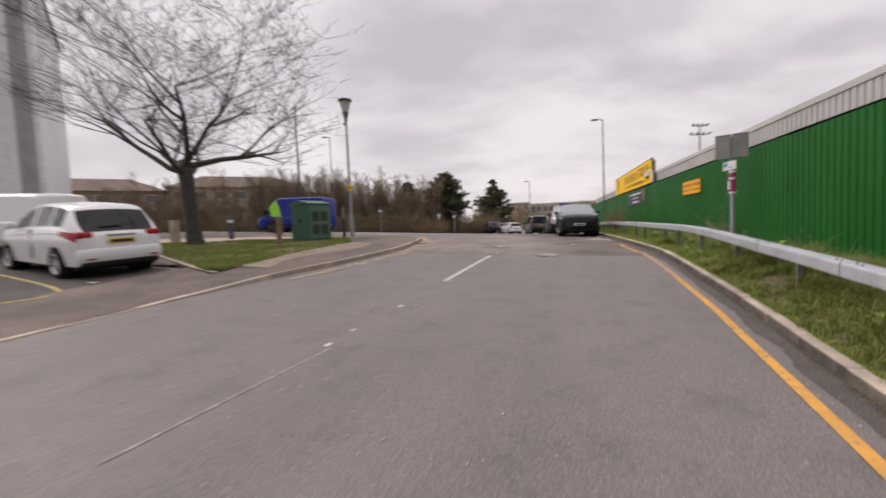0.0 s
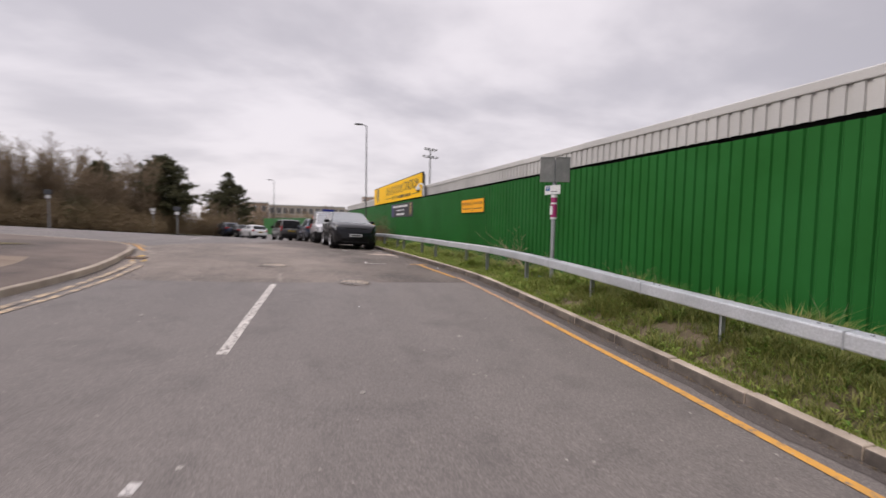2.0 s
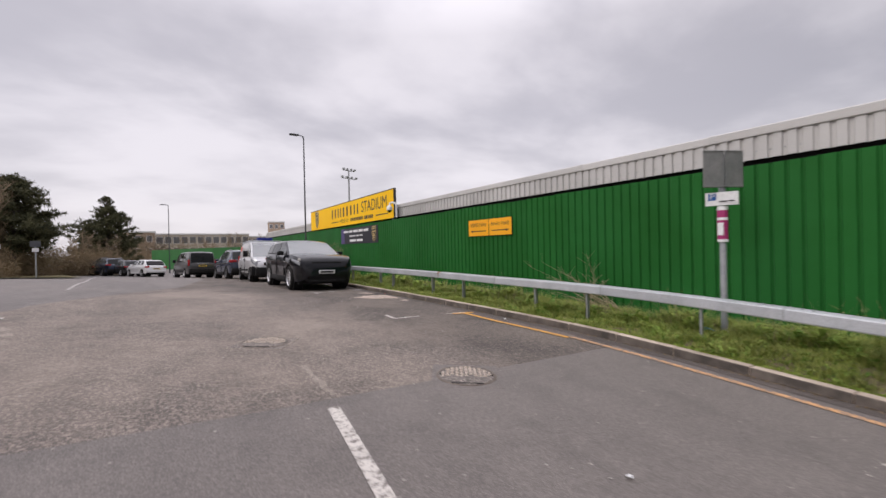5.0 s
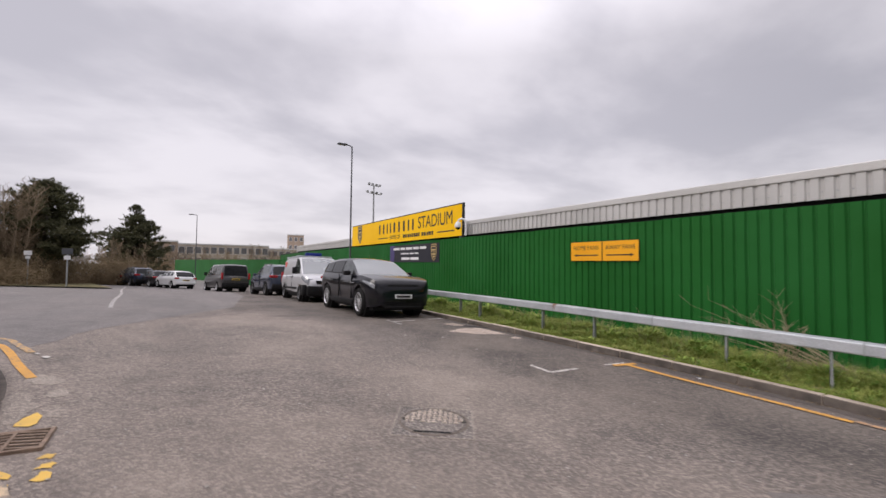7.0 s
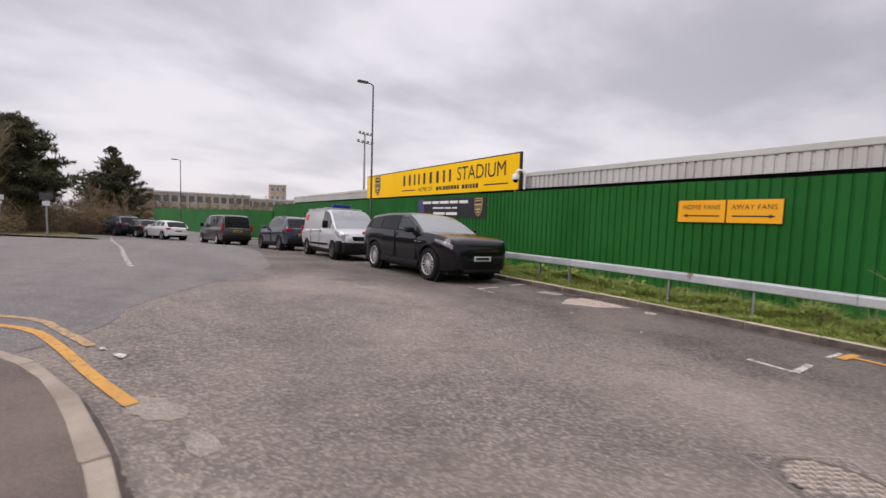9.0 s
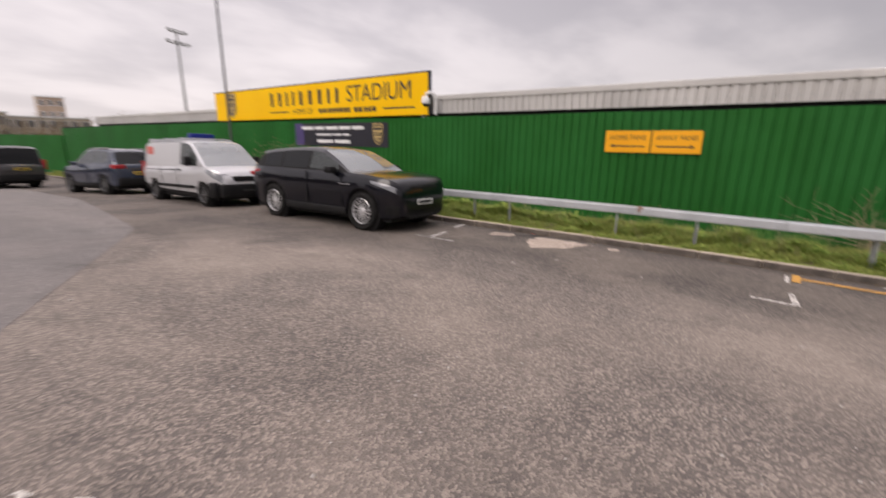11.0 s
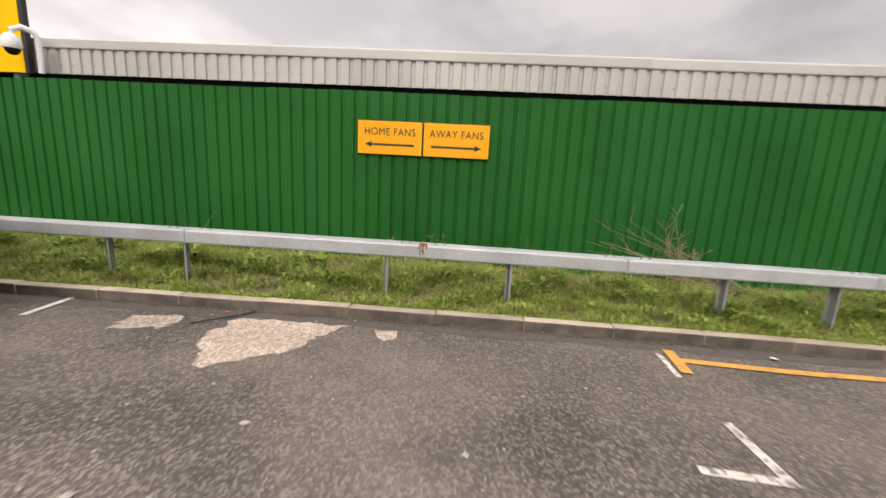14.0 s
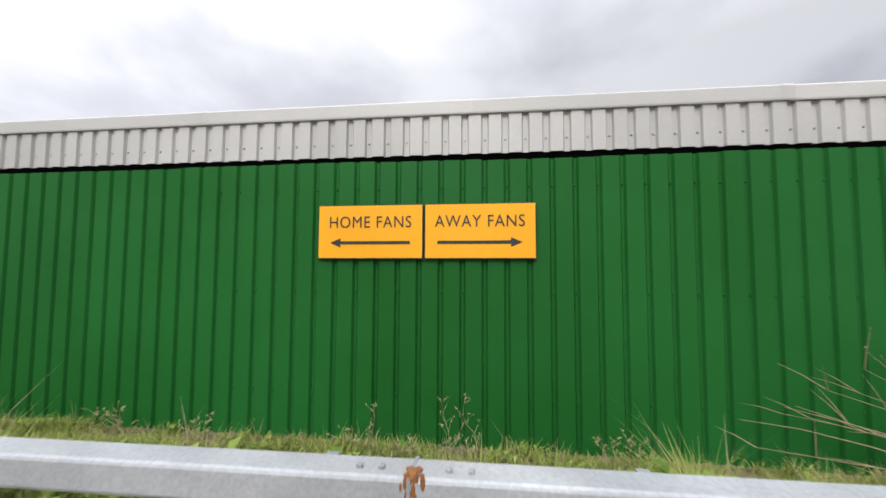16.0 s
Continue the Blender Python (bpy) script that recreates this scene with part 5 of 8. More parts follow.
BOXVAN = dict(
    length=6.6, axles=(1.3, 5.0), r=0.37, paint=P_BLUE, rim=M_DARKRIM, spokes=8, tumble=0.07, n=60,
    low=[(0, 0.45), (5.8, 0.36), (6.6, 0.4)],
    top=[(0, 1.2), (5.4, 1.22), (5.85, 1.2), (6.3, 1.02), (6.6, 0.75)],
    wide=[(0, 0.96), (0.05, 0.99), (5.6, 0.99), (6.2, 0.9), (6.6, 0.68)],
    roof=[(0.0, 1.2), (0.04, 2.55), (0.15, 2.68), (0.6, 2.72), (4.0, 2.72), (4.5, 2.6), (4.85, 2.3), (5.3, 1.8), (5.85, 1.18)],
    front_glass=4.75, rear_glass=-1, rear_window=False, windows=((5.0, 5.66),), dark_to=-1, seats=(4.4,),
    details=[
        ("bumper", M_TRIM, (6.1, 6.64, -0.8, 0.8, 0.34, 0.62), 0.06, ""),
        ("headlight", M_LAMP, (6.05, 6.4, 0.55, 0.85, 0.82, 1.02), 0.04, ""),
        ("mirror", M_TRIM, (5.2, 5.36, 1.0, 1.24, 1.35, 1.75), 0.04, ""),
        ("tail_light", M_RED, (-0.012, 0.05, 0.86, 0.97, 0.8, 1.25), 0.01, ""),
        ("livery_stripe", mottled("pale_lettering", (0.6, 0.64, 0.72), (0.66, 0.7, 0.76), 0.5, bumpy=0), (0.35, 1.25, 0.84, 0.892, 1.72, 1.94), 0.0, "pale bar of livery lettering"),
        ("livery_stripe", mottled("pale_livery", (0.6, 0.64, 0.72), (0.66, 0.7, 0.76), 0.5, bumpy=0), (0.3, 0.8, 0.86, 0.908, 1.4, 1.5), 0.0, "pale bar of livery lettering"),
        ("side_trim", M_TRIM, (1.8, 4.4, 0.95, 0.985, 0.5, 0.62), 0.01, ""),
    ] + plate(-0.005, 0.6, False),
)


def stand_at(x, y, yaw):
    """Pose for a vehicle whose tail centre is at x, y, heading along yaw (0: +x), settled on the slope."""
    d = Vector((math.cos(radians(yaw)), math.sin(radians(yaw)), 0))
    za, zb = lie(x, y), lie(x + 4 * d.x, y + 4 * d.y)
    n = Vector((-d.y, d.x, 0))
    zl, zr = lie(x + 2 * d.x + n.x, y + 2 * d.y + n.y), lie(x + 2 * d.x - n.x, y + 2 * d.y - n.y)
    return Matrix.Translation((x, y, za + 0.004)) @ Matrix.Rotation(radians(yaw), 4, "Z") @ Matrix.Rotation(-math.atan2(zb - za, 4), 4, "Y") @ Matrix.Rotation(math.atan2(zl - zr, 2), 4, "X")


vehicle("parked_suv", "glossy black parked SUV with silver multi-spoke wheels, facing us", "car", stand_at(0.5, 26.4, -88.2) @ Matrix.Diagonal((1.05, 1.04, 1.06, 1)), SUV)
vehicle("parked_van", "silver panel van with black bumper and roof bars", "van", stand_at(0.2, 32.45, -90), VAN)
vehicle("parked_crossover", "dark blue crossover car parked behind the van", "car", stand_at(-0.02, 34.6, 97) @ Matrix.Diagonal((1.03, 1.03, 1.03, 1)), CROSS)
vehicle("parked_people_carrier", "dark grey people carrier seen from its tailgate", "van", stand_at(-1.85, 43.4, 101) @ Matrix.Diagonal((1.03, 1.03, 1.03, 1)), MPV_VAN)
vehicle("parked_hatchback", "white hatchback parked beyond the crest", "car", stand_at(-4.9, 51.0, 114) @ Matrix.Diagonal((1.0, 1.0, 1.0, 1)), HATCH)
vehicle("parked_mpv", "white compact people carrier parked in a marked bay", "car", stand_at(-9.85, 6.5, 166), MPV)
W_VAN = dict(VAN, paint=P_WHITE, details=[d for d in VAN["details"] if d[0] not in ("sticker", "roof_bar", "roof_rail", "roof_sign")])
vehicle("white_van", "plain white panel van parked past the people carrier", "van", stand_at(-15.0, 8.9, 188), W_VAN)
lime = vehicle("delivery_van", "bright blue delivery van with a lime green cab door", "van", stand_at(-17.2, 28.2, 172), BOXVAN)
P_LIME = coat("lime_paint", (0.26, 0.62, 0.03), 0.3, 0.0, 0.4)


def lime_panels(van):
    for s in (1, -1):
        v = [(4.5, 2.55), (4.85, 2.28), (5.15, 1.95), (4.98, 1.6), (4.9, 1.26), (4.3, 1.23), (3.85, 1.24), (4.1, 1.9)]
        verts = []
        for x, z in v:
            hw = 0.925 * 0.99 - 0.07 * max(0, z - 1.22) - 0.012 if z > 1.22 else 0.985
            verts.append((x, s * (hw + 0.012), z))
        put("livery_panel", mesh_of("livery_panel", verts, [tuple(range(8)) if s < 0 else tuple(range(8))[::-1]], P_LIME), van, label="lime green livery panel")


lime_panels(lime)


def far_spec(base, paint):
    """The same body in another colour, with plainer detail for the far row."""
    return dict(base, paint=paint, n=40, details=[(d[0], paint if d[1] in (P_WHITE, P_NAVY) else d[1], *d[2:]) for d in base["details"]])


CHARCOAL = coat("charcoal_paint", (0.02, 0.02, 0.024), 0.25, 0.2, 0.6)
FAR = far_spec(HATCH, CHARCOAL)
FAR2 = far_spec(CROSS, coat("dull_blue_paint", (0.02, 0.03, 0.06), 0.25, 0.2, 0.6))
FAR3 = far_spec(HATCH, coat("pale_silver_paint", (0.4, 0.41, 0.42), 0.3, 0.5, 0.5))
FAR4 = far_spec(HATCH, coat("dark_red_paint", (0.06, 0.012, 0.012), 0.25, 0.2, 0.6))
for x, y, yaw, spec, label in [
    (-6.6, 54.6, 116, FAR, "charcoal hatchback in the far parking row"),
    (-8.0, 56.2, 116, FAR2, "dark blue crossover in the far parking row"),
    (-9.3, 58.5, 118, FAR4, "dark red hatchback in the far parking row"),
    (-10.7, 60.0, 118, FAR, "charcoal hatchback in the far parking row"),
    (-12.1, 61.5, 120, FAR3, "silver hatchback in the far parking row"),
]:
    vehicle("parked_car", label, "car", stand_at(x, y, yaw), spec, "far parked cars")


# ---- street furniture ----
M_STEEL_DARK = mottled("dark_column", (0.07, 0.075, 0.085), (0.10, 0.105, 0.115), 0.5, 0.3, big=2, fine=40, bumpy=0.05)
M_STEEL_PALE = mottled("pale_column", (0.30, 0.31, 0.32), (0.38, 0.39, 0.40), 0.5, 0.4, big=2, fine=40, bumpy=0.05)
M_CAB = mottled("cabinet_green", (0.018, 0.085, 0.05), (0.028, 0.11, 0.068), 0.45, big=1.5, fine=30, bumpy=0.06)
M_CAB_LT = mottled("cabinet_green_faded", (0.05, 0.14, 0.095), (0.07, 0.17, 0.12), 0.5, big=1.5, fine=30, bumpy=0.06)
M_VENT = mottled("vent_mesh", (0.03, 0.035, 0.03), (0.055, 0.05, 0.045), 0.7, big=8, fine=90, bumpy=0.3)
M_LENS = tinted("lantern_bowl", (0.75, 0.74, 0.7), 0.6)
M_TIMBER = mottled("weathered_timber", (0.2, 0.12, 0.07), (0.28, 0.18, 0.11), 0.85, big=5, fine=50, bumpy=0.3)
M_MAGENTA = mottled("magenta_label", (0.34, 0.02, 0.12), (0.4, 0.03, 0.16), 0.45, bumpy=0)
M_SIGN_BLUE = mottled("blue_sign", (0.012, 0.09, 0.32), (0.02, 0.12, 0.38), 0.4, bumpy=0)
M_SIGN_BACK = mottled("sign_back", (0.19, 0.2, 0.19), (0.26, 0.26, 0.25), 0.5, 0.3, big=4, fine=40, bumpy=0.08)


def parking_post():
    x, y = 3.45, 10.69
    z = lie(x, y) + 0.08
    p = empty("parking_sign_post", Matrix.Translation((x, y, z)))
    tagged(p, "galvanised post with parking signs and a magenta label", "sign post")
    b = lambda v: v - z
    part("pole", tubed([(0, 0, -0.2), (0, 0, b(3.02))], 0.046, 14), M_GALV_DARK, p, smooth=40)
    turn = Matrix.Translation((-0.035, -0.05, 0)) @ Matrix.Rotation(radians(63), 4, "Z")
    for s in (-1, 1):
        # two dished plates meeting in a seam at the pole
        half = turn @ Matrix.Rotation(radians(-5 * s), 4, "Z")
        y0, y1 = sorted((s * 0.008, s * 0.325))
        part("sign_plate", boxed(-0.012, 0.004, y0, y1, b(2.52), b(3.08), bevel=0.006), M_SIGN_BACK, p, "grey back of a rounded sign plate", m=half)
        part("sign_rim", boxed(-0.022, -0.012, y0 + 0.004, y1 - 0.004, b(2.525), b(2.545), bevel=0.003), M_SIGN_BACK, p, m=half)
        part("sign_rim", boxed(-0.022, -0.012, y0 + 0.004, y1 - 0.004, b(3.055), b(3.075), bevel=0.003), M_SIGN_BACK, p, m=half)
        part("sign_face", boxed(0.004, 0.007, y0 + 0.006, y1 - 0.006, b(2.53), b(3.07), bevel=0.001), M_SIGN_BLUE, p, "blue sign face", m=half)
    t2 = Matrix.Translation((-0.065, -0.02, 0)) @ Matrix.Rotation(radians(17), 4, "Z")
    part("plate", boxed(-0.006, 0.004, -0.21, 0.21, b(2.25), b(2.45), bevel=0.003), M_WHITE, p, "white plate with a blue parking symbol", m=t2)
    part("symbol", boxed(-0.008, -0.006, 0.07, 0.175, b(2.33), b(2.435)), M_SIGN_BLUE, p, m=t2)
    letters("lettering", "P", 0.12, M_WHITE, p, t2 @ Matrix.Translation((-0.011, 0.122, b(2.385))) @ FACE)
    bars(p, -0.079, 0.02, b(2.31), [0.12, 0.08], 0.02, 0.02, M_BLACK)
    part("label", tubed([(0, 0, b(1.70)), (0, 0, b(2.24))], 0.07, 16), M_MAGENTA, p, "magenta and white wrapped label", smooth=40)
    for z0, z1 in ((1.70, 1.74), (1.80, 1.99), (2.03, 2.07), (2.18, 2.24)):
        part("label_panel", tubed([(0, 0, b(z0)), (0, 0, b(z1))], 0.0715, 16), M_WHITE, p, smooth=40) if z1 - z0 < 0.1 else part("label_panel", boxed(-0.078, -0.05, -0.04, 0.04, b(z0), b(z1), bevel=0.003), M_WHITE, p)


parking_post()


def street_lamp(x, y, top, arm, name_label, material, reach=0.75, r0=0.085, r1=0.05, yaw=180):
    z = lie(x, y)
    p = empty("street_lamp", Matrix.Translation((x, y, z)) @ Matrix.Rotation(radians(yaw), 4, "Z"))
    tagged(p, name_label, "street lamp", "street lamps")
    h = top - z
    part("base", tubed([(0, 0, -0.1), (0, 0, 1.2), (0, 0, 1.3)], [r0, r0, r1 + 0.005], 12), material, p, smooth=40)
    part("column", tubed([(0, 0, 1.3), (0, 0, h)], [r1 + 0.005, r1 * 0.75], 12), material, p, smooth=40)
    if arm:
        part("arm", tubed([(0, 0, h - 0.05), (0.12, 0, h + 0.04), (reach * 0.5, 0, h + 0.06)], [r1 * 0.8, 0.03, 0.03], 8), material, p, smooth=40)
        bm = bmesh.new()
        box(bm, reach * 0.35, reach, -0.11, 0.11, h + 0.02, h + 0.11, bevel=0.03)
        part("lantern", bm, material, p, "flat lantern head")
        part("glass", boxed(reach * 0.45, reach * 0.95, -0.08, 0.08, h + 0.004, h + 0.02), M_LAMP, p)
    return p


street_lamp(3.3, 34.0, 8.72, True, "slim dark street lamp behind the barrier", M_STEEL_DARK, 0.85)
street_lamp(-4.1, 71.5, 7.8, True, "slim dark street lamp far down the road", M_STEEL_DARK, 0.9)
street_lamp(-23.0, 39.5, 10.9, True, "slim dark street lamp beyond the delivery van", M_STEEL_DARK, 0.9)
street_lamp(-22.4, 32.6, 12.3, False, "tall plain dark column beyond the delivery van", M_STEEL_DARK, 0.9, 0.11, 0.09)
column = street_lamp(4.33, 5.1, 8.0, False, "dark column with a yellow band against the wall", M_STEEL_DARK, 0.9, 0.1, 0.085)
part("band", tubed([(0, 0, 1.75), (0, 0, 2.35)], 0.108, 14), mottled("yellow_band", (0.62, 0.42, 0.03), (0.68, 0.47, 0.05), 0.5, bumpy=0), column, "yellow warning band", smooth=40)
part("sleeve", tubed([(0, 0, 1.2), (0, 0, 3.4)], 0.1, 14), M_STEEL_DARK, column, smooth=40)


def bowl_lamp():
    x, y = -9.33, 16.45
    z = lie(x, y) + 0.1
    p = empty("footway_lamp", Matrix.Translation((x, y, z)))
    tagged(p, "grey footway lamp with a flared bowl lantern", "street lamp")
    h = 6.95 - z
    part("base", tubed([(0, 0, -0.15), (0, 0, 0.95), (0, 0, 1.05)], [0.09, 0.09, 0.06], 14), M_STEEL_PALE, p, smooth=40)
    part("column", tubed([(0, 0, 1.05), (0, 0, h - 0.95)], [0.06, 0.045], 12), M_STEEL_PALE, p, smooth=40)
    bm = bmesh.new()
    lathe(bm, [(0.06, h - 0.98), (0.075, h - 0.85), (0.14, h - 0.58), (0.135, h - 0.57), (0.05, h - 0.6)], 20)
    part("cup", bm, M_STEEL_DARK, p, "dark lower cup", smooth=40)
    bm = bmesh.new()
    lathe(bm, [(0.13, h - 0.58), (0.25, h - 0.12), (0.24, h - 0.12), (0.12, h - 0.57)], 24)
    part("bowl", bm, M_LENS, p, "clear flared bowl", smooth=40)
    bm = bmesh.new()
    lathe(bm, [(0.27, h - 0.13), (0.3, h - 0.09), (0.3, h - 0.04), (0.2, h + 0.0), (0.02, h + 0.02)], 24)
    part("canopy", bm, M_STEEL_DARK, p, smooth=40)
    part("cell", boxed(-0.13, -0.04, -0.05, 0.05, h - 1.12, h - 1.0, bevel=0.015), M_STEEL_PALE, p)
    part("door", boxed(0.07, 0.098, -0.045, 0.045, 0.3, 0.75, bevel=0.005), M_STEEL_PALE, p)
    t = Matrix.Rotation(radians(-55), 4, "Z")
    part("tag", boxed(-0.02, 0.02, -0.09, 0.09, 3.08 - z - 0.12, 3.08 - z + 0.12, bevel=0.004), M_YELLOW, p, "small yellow number plate", m=t @ Matrix.Translation((0.05, 0, 0)))
    part("tag_bar", boxed(0.072, 0.074, -0.05, 0.05, 3.08 - z - 0.04, 3.08 - z + 0.04), M_BLACK, p, m=t)


bowl_lamp()


def cabinet():
    a, c, b = Vector((-10.08, 13.02)), Vector((-9.5, 13.3)), Vector((-9.2, 14.3))
    yaw = math.atan2(b.y - c.y, b.x - c.x)
    z = lie(-9.6, 13.6) + 0.1
    p = empty("utility_cabinet", Matrix.Translation((c.x, c.y, z)) @ Matrix.Rotation(yaw, 4, "Z"))
    tagged(p, "green steel utility cabinet with four vents and a pitched top", "utility cabinet")
    w, d, h = 1.1, 0.95, 1.42
    part("body", boxed(0, w, 0, d, 0.06, h, bevel=0.012), M_CAB, p)
    part("plinth", boxed(0.02, w - 0.02, 0.02, d - 0.02, -0.15, 0.06), M_CONCRETE, p)
    bm = bmesh.new()
    v = [bm.verts.new(q) for q in ((-0.04, -0.04, h), (w + 0.04, -0.04, h), (w + 0.04, d + 0.04, h), (-0.04, d + 0.04, h), (-0.04, -0.04, h + 0.04), (w + 0.04, -0.04, h + 0.04), (w + 0.04, d + 0.04, h + 0.04), (-0.04, d + 0.04, h + 0.04), (-0.04, d / 2, h + 0.17), (w + 0.04, d / 2, h + 0.17))]
    for q in ((3, 2, 1, 0), (0, 1, 5, 4), (2, 3, 7, 6), (4, 5, 9, 8), (6, 7, 8, 9), (1, 2, 6, 9, 5), (3, 0, 4, 8, 7)):
        bm.faces.new([v[i] for i in q])
    part("top", bm, M_CAB, p, "shallow pitched steel top")
    part("front_frame", boxed(0.02, w - 0.02, -0.012, 0.0, 0.1, h - 0.04, bevel=0.003), M_CAB_LT, p, "faded green louvred front")
    for i in range(2):
        for j in range(2):
            x0, z0 = 0.17 + i * 0.43, 0.28 + j * 0.5
            part("vent", boxed(x0, x0 + 0.33, -0.02, -0.012, z0, z0 + 0.36), M_VENT, p)
            for k in range(7):
                part("louvre", boxed(x0, x0 + 0.33, -0.026, -0.018, z0 + 0.02 + k * 0.05, z0 + 0.034 + k * 0.05), M_VENT, p)
    for k in range(2):
        part("door", boxed(-0.012, 0.0, 0.03 + k * 0.45, 0.46 + k * 0.45, 0.1, h - 0.04, bevel=0.003), M_CAB, p)
        part("handle", boxed(-0.03, -0.012, 0.4 + k * 0.12, 0.43 + k * 0.12, 0.75, 0.88, bevel=0.004), M_TRIM, p)


cabinet()


def bollard(x, y, r, h, material, label, band=False, square=False, lean=0):
    z = lie(x, y) + 0.1
    p = empty("bollard", Matrix.Translation((x, y, z)) @ Matrix.Rotation(radians(lean), 4, "X"))
    tagged(p, label, "bollard")
    if square:
        part("post", boxed(-r, r, -r, r, -0.2, h, bevel=0.015), material, p)
    else:
        bm = bmesh.new()
        lathe(bm, [(r, -0.2), (r, h * 0.82), (r * 1.12, h * 0.84), (r * 1.12, h * 0.92), (r * 0.7, h), (0.01, h + 0.01)], 16)
        part("post", bm, material, p, smooth=40)
    if band:
        part("band", tubed([(0, 0, h * 0.68), (0, 0, h * 0.8)], r * 1.04, 16), M_WHITE, p, "pale reflective band", smooth=40)


bollard(-13.6, 14.0, 0.1, 1.0, M_STEEL_DARK, "dark round bollard with a pale cap band", True)
bollard(-13.9, 11.6, 0.12, 0.85, M_KERB, "squat buff stone post beside the tree", False, True)
bollard(-9.75, 11.85, 0.065, 0.95, M_TIMBER, "weathered square timber post in the grass", False, True)


def marker(x, y, h, label):
    z = lie(x, y) + 0.1
    p = empty("marker_post", Matrix.Translation((x, y, z)))
    tagged(p, label, "marker post")
    part("stem", boxed(-0.05, 0.05, -0.05, 0.05, -0.15, h * 0.62, bevel=0.01), mottled("navy_post", (0.012, 0.015, 0.035), (0.02, 0.024, 0.05), 0.5, bumpy=0), p, "navy post")
    part("plate", boxed(-0.06, 0.06, -0.02, 0.02, h * 0.62, h, bevel=0.01), M_SIGN_BACK, p, "pale marker plate")


def litter_bin(x, y):
    z = lie(x, y) + 0.1
    p = empty("litter_bin", Matrix.Translation((x, y, z)) @ Matrix.Rotation(radians(25), 4, "Z"))
    tagged(p, "dark brown square litter bin beside the path", "litter bin")
    brown = mottled("brown_plastic", (0.035, 0.018, 0.014), (0.055, 0.03, 0.024), 0.6, big=3, fine=40, bumpy=0.1)
    part("body", boxed(-0.26, 0.26, -0.24, 0.24, 0.05, 0.78, bevel=0.03), brown, p, smooth=40)
    part("lid", boxed(-0.29, 0.29, -0.27, 0.27, 0.78, 0.86, bevel=0.025), brown, p, smooth=40)
    part("opening", boxed(-0.18, 0.18, -0.246, -0.236, 0.56, 0.7), M_VOID, p)
    part("foot", boxed(-0.2, 0.2, -0.18, 0.18, -0.1, 0.05), M_CONCRETE, p)


litter_bin(-15.0, 19.0)
marker(-9.35, 15.75, 1.35, "thin navy marker post with a pale upper plate")


def road_sign(x, y, h, plate, label, mat, round_plate=False):
    z = lie(x, y)
    p = empty("road_sign", Matrix.Translation((x, y, z)))
    tagged(p, label, "road sign", "far road signs")
    part("pole", tubed([(0, 0, -0.2), (0, 0, h)], 0.045, 8), M_STEEL_PALE, p, smooth=40)
    part("plate", boxed(-plate / 2, plate / 2, -0.07, -0.05, h - plate * 0.7, h, bevel=0.01), mat, p)
    part("plate", boxed(-plate * 0.3, plate * 0.3, -0.07, -0.05, h - plate * 1.3, h - plate * 0.85, bevel=0.01), M_WHITE, p)


road_sign(-19.0, 42.6, 2.9, 0.5, "grey sign post at the far side of the road", M_STEEL_DARK)
road_sign(-13.6, 47.5, 2.3, 0.4, "small white sign on a grey post by the trees", M_WHITE)
road_sign(-11.3, 45.6, 2.5, 0.55, "dark blue sign back on a grey post", M_STEEL_DARK)


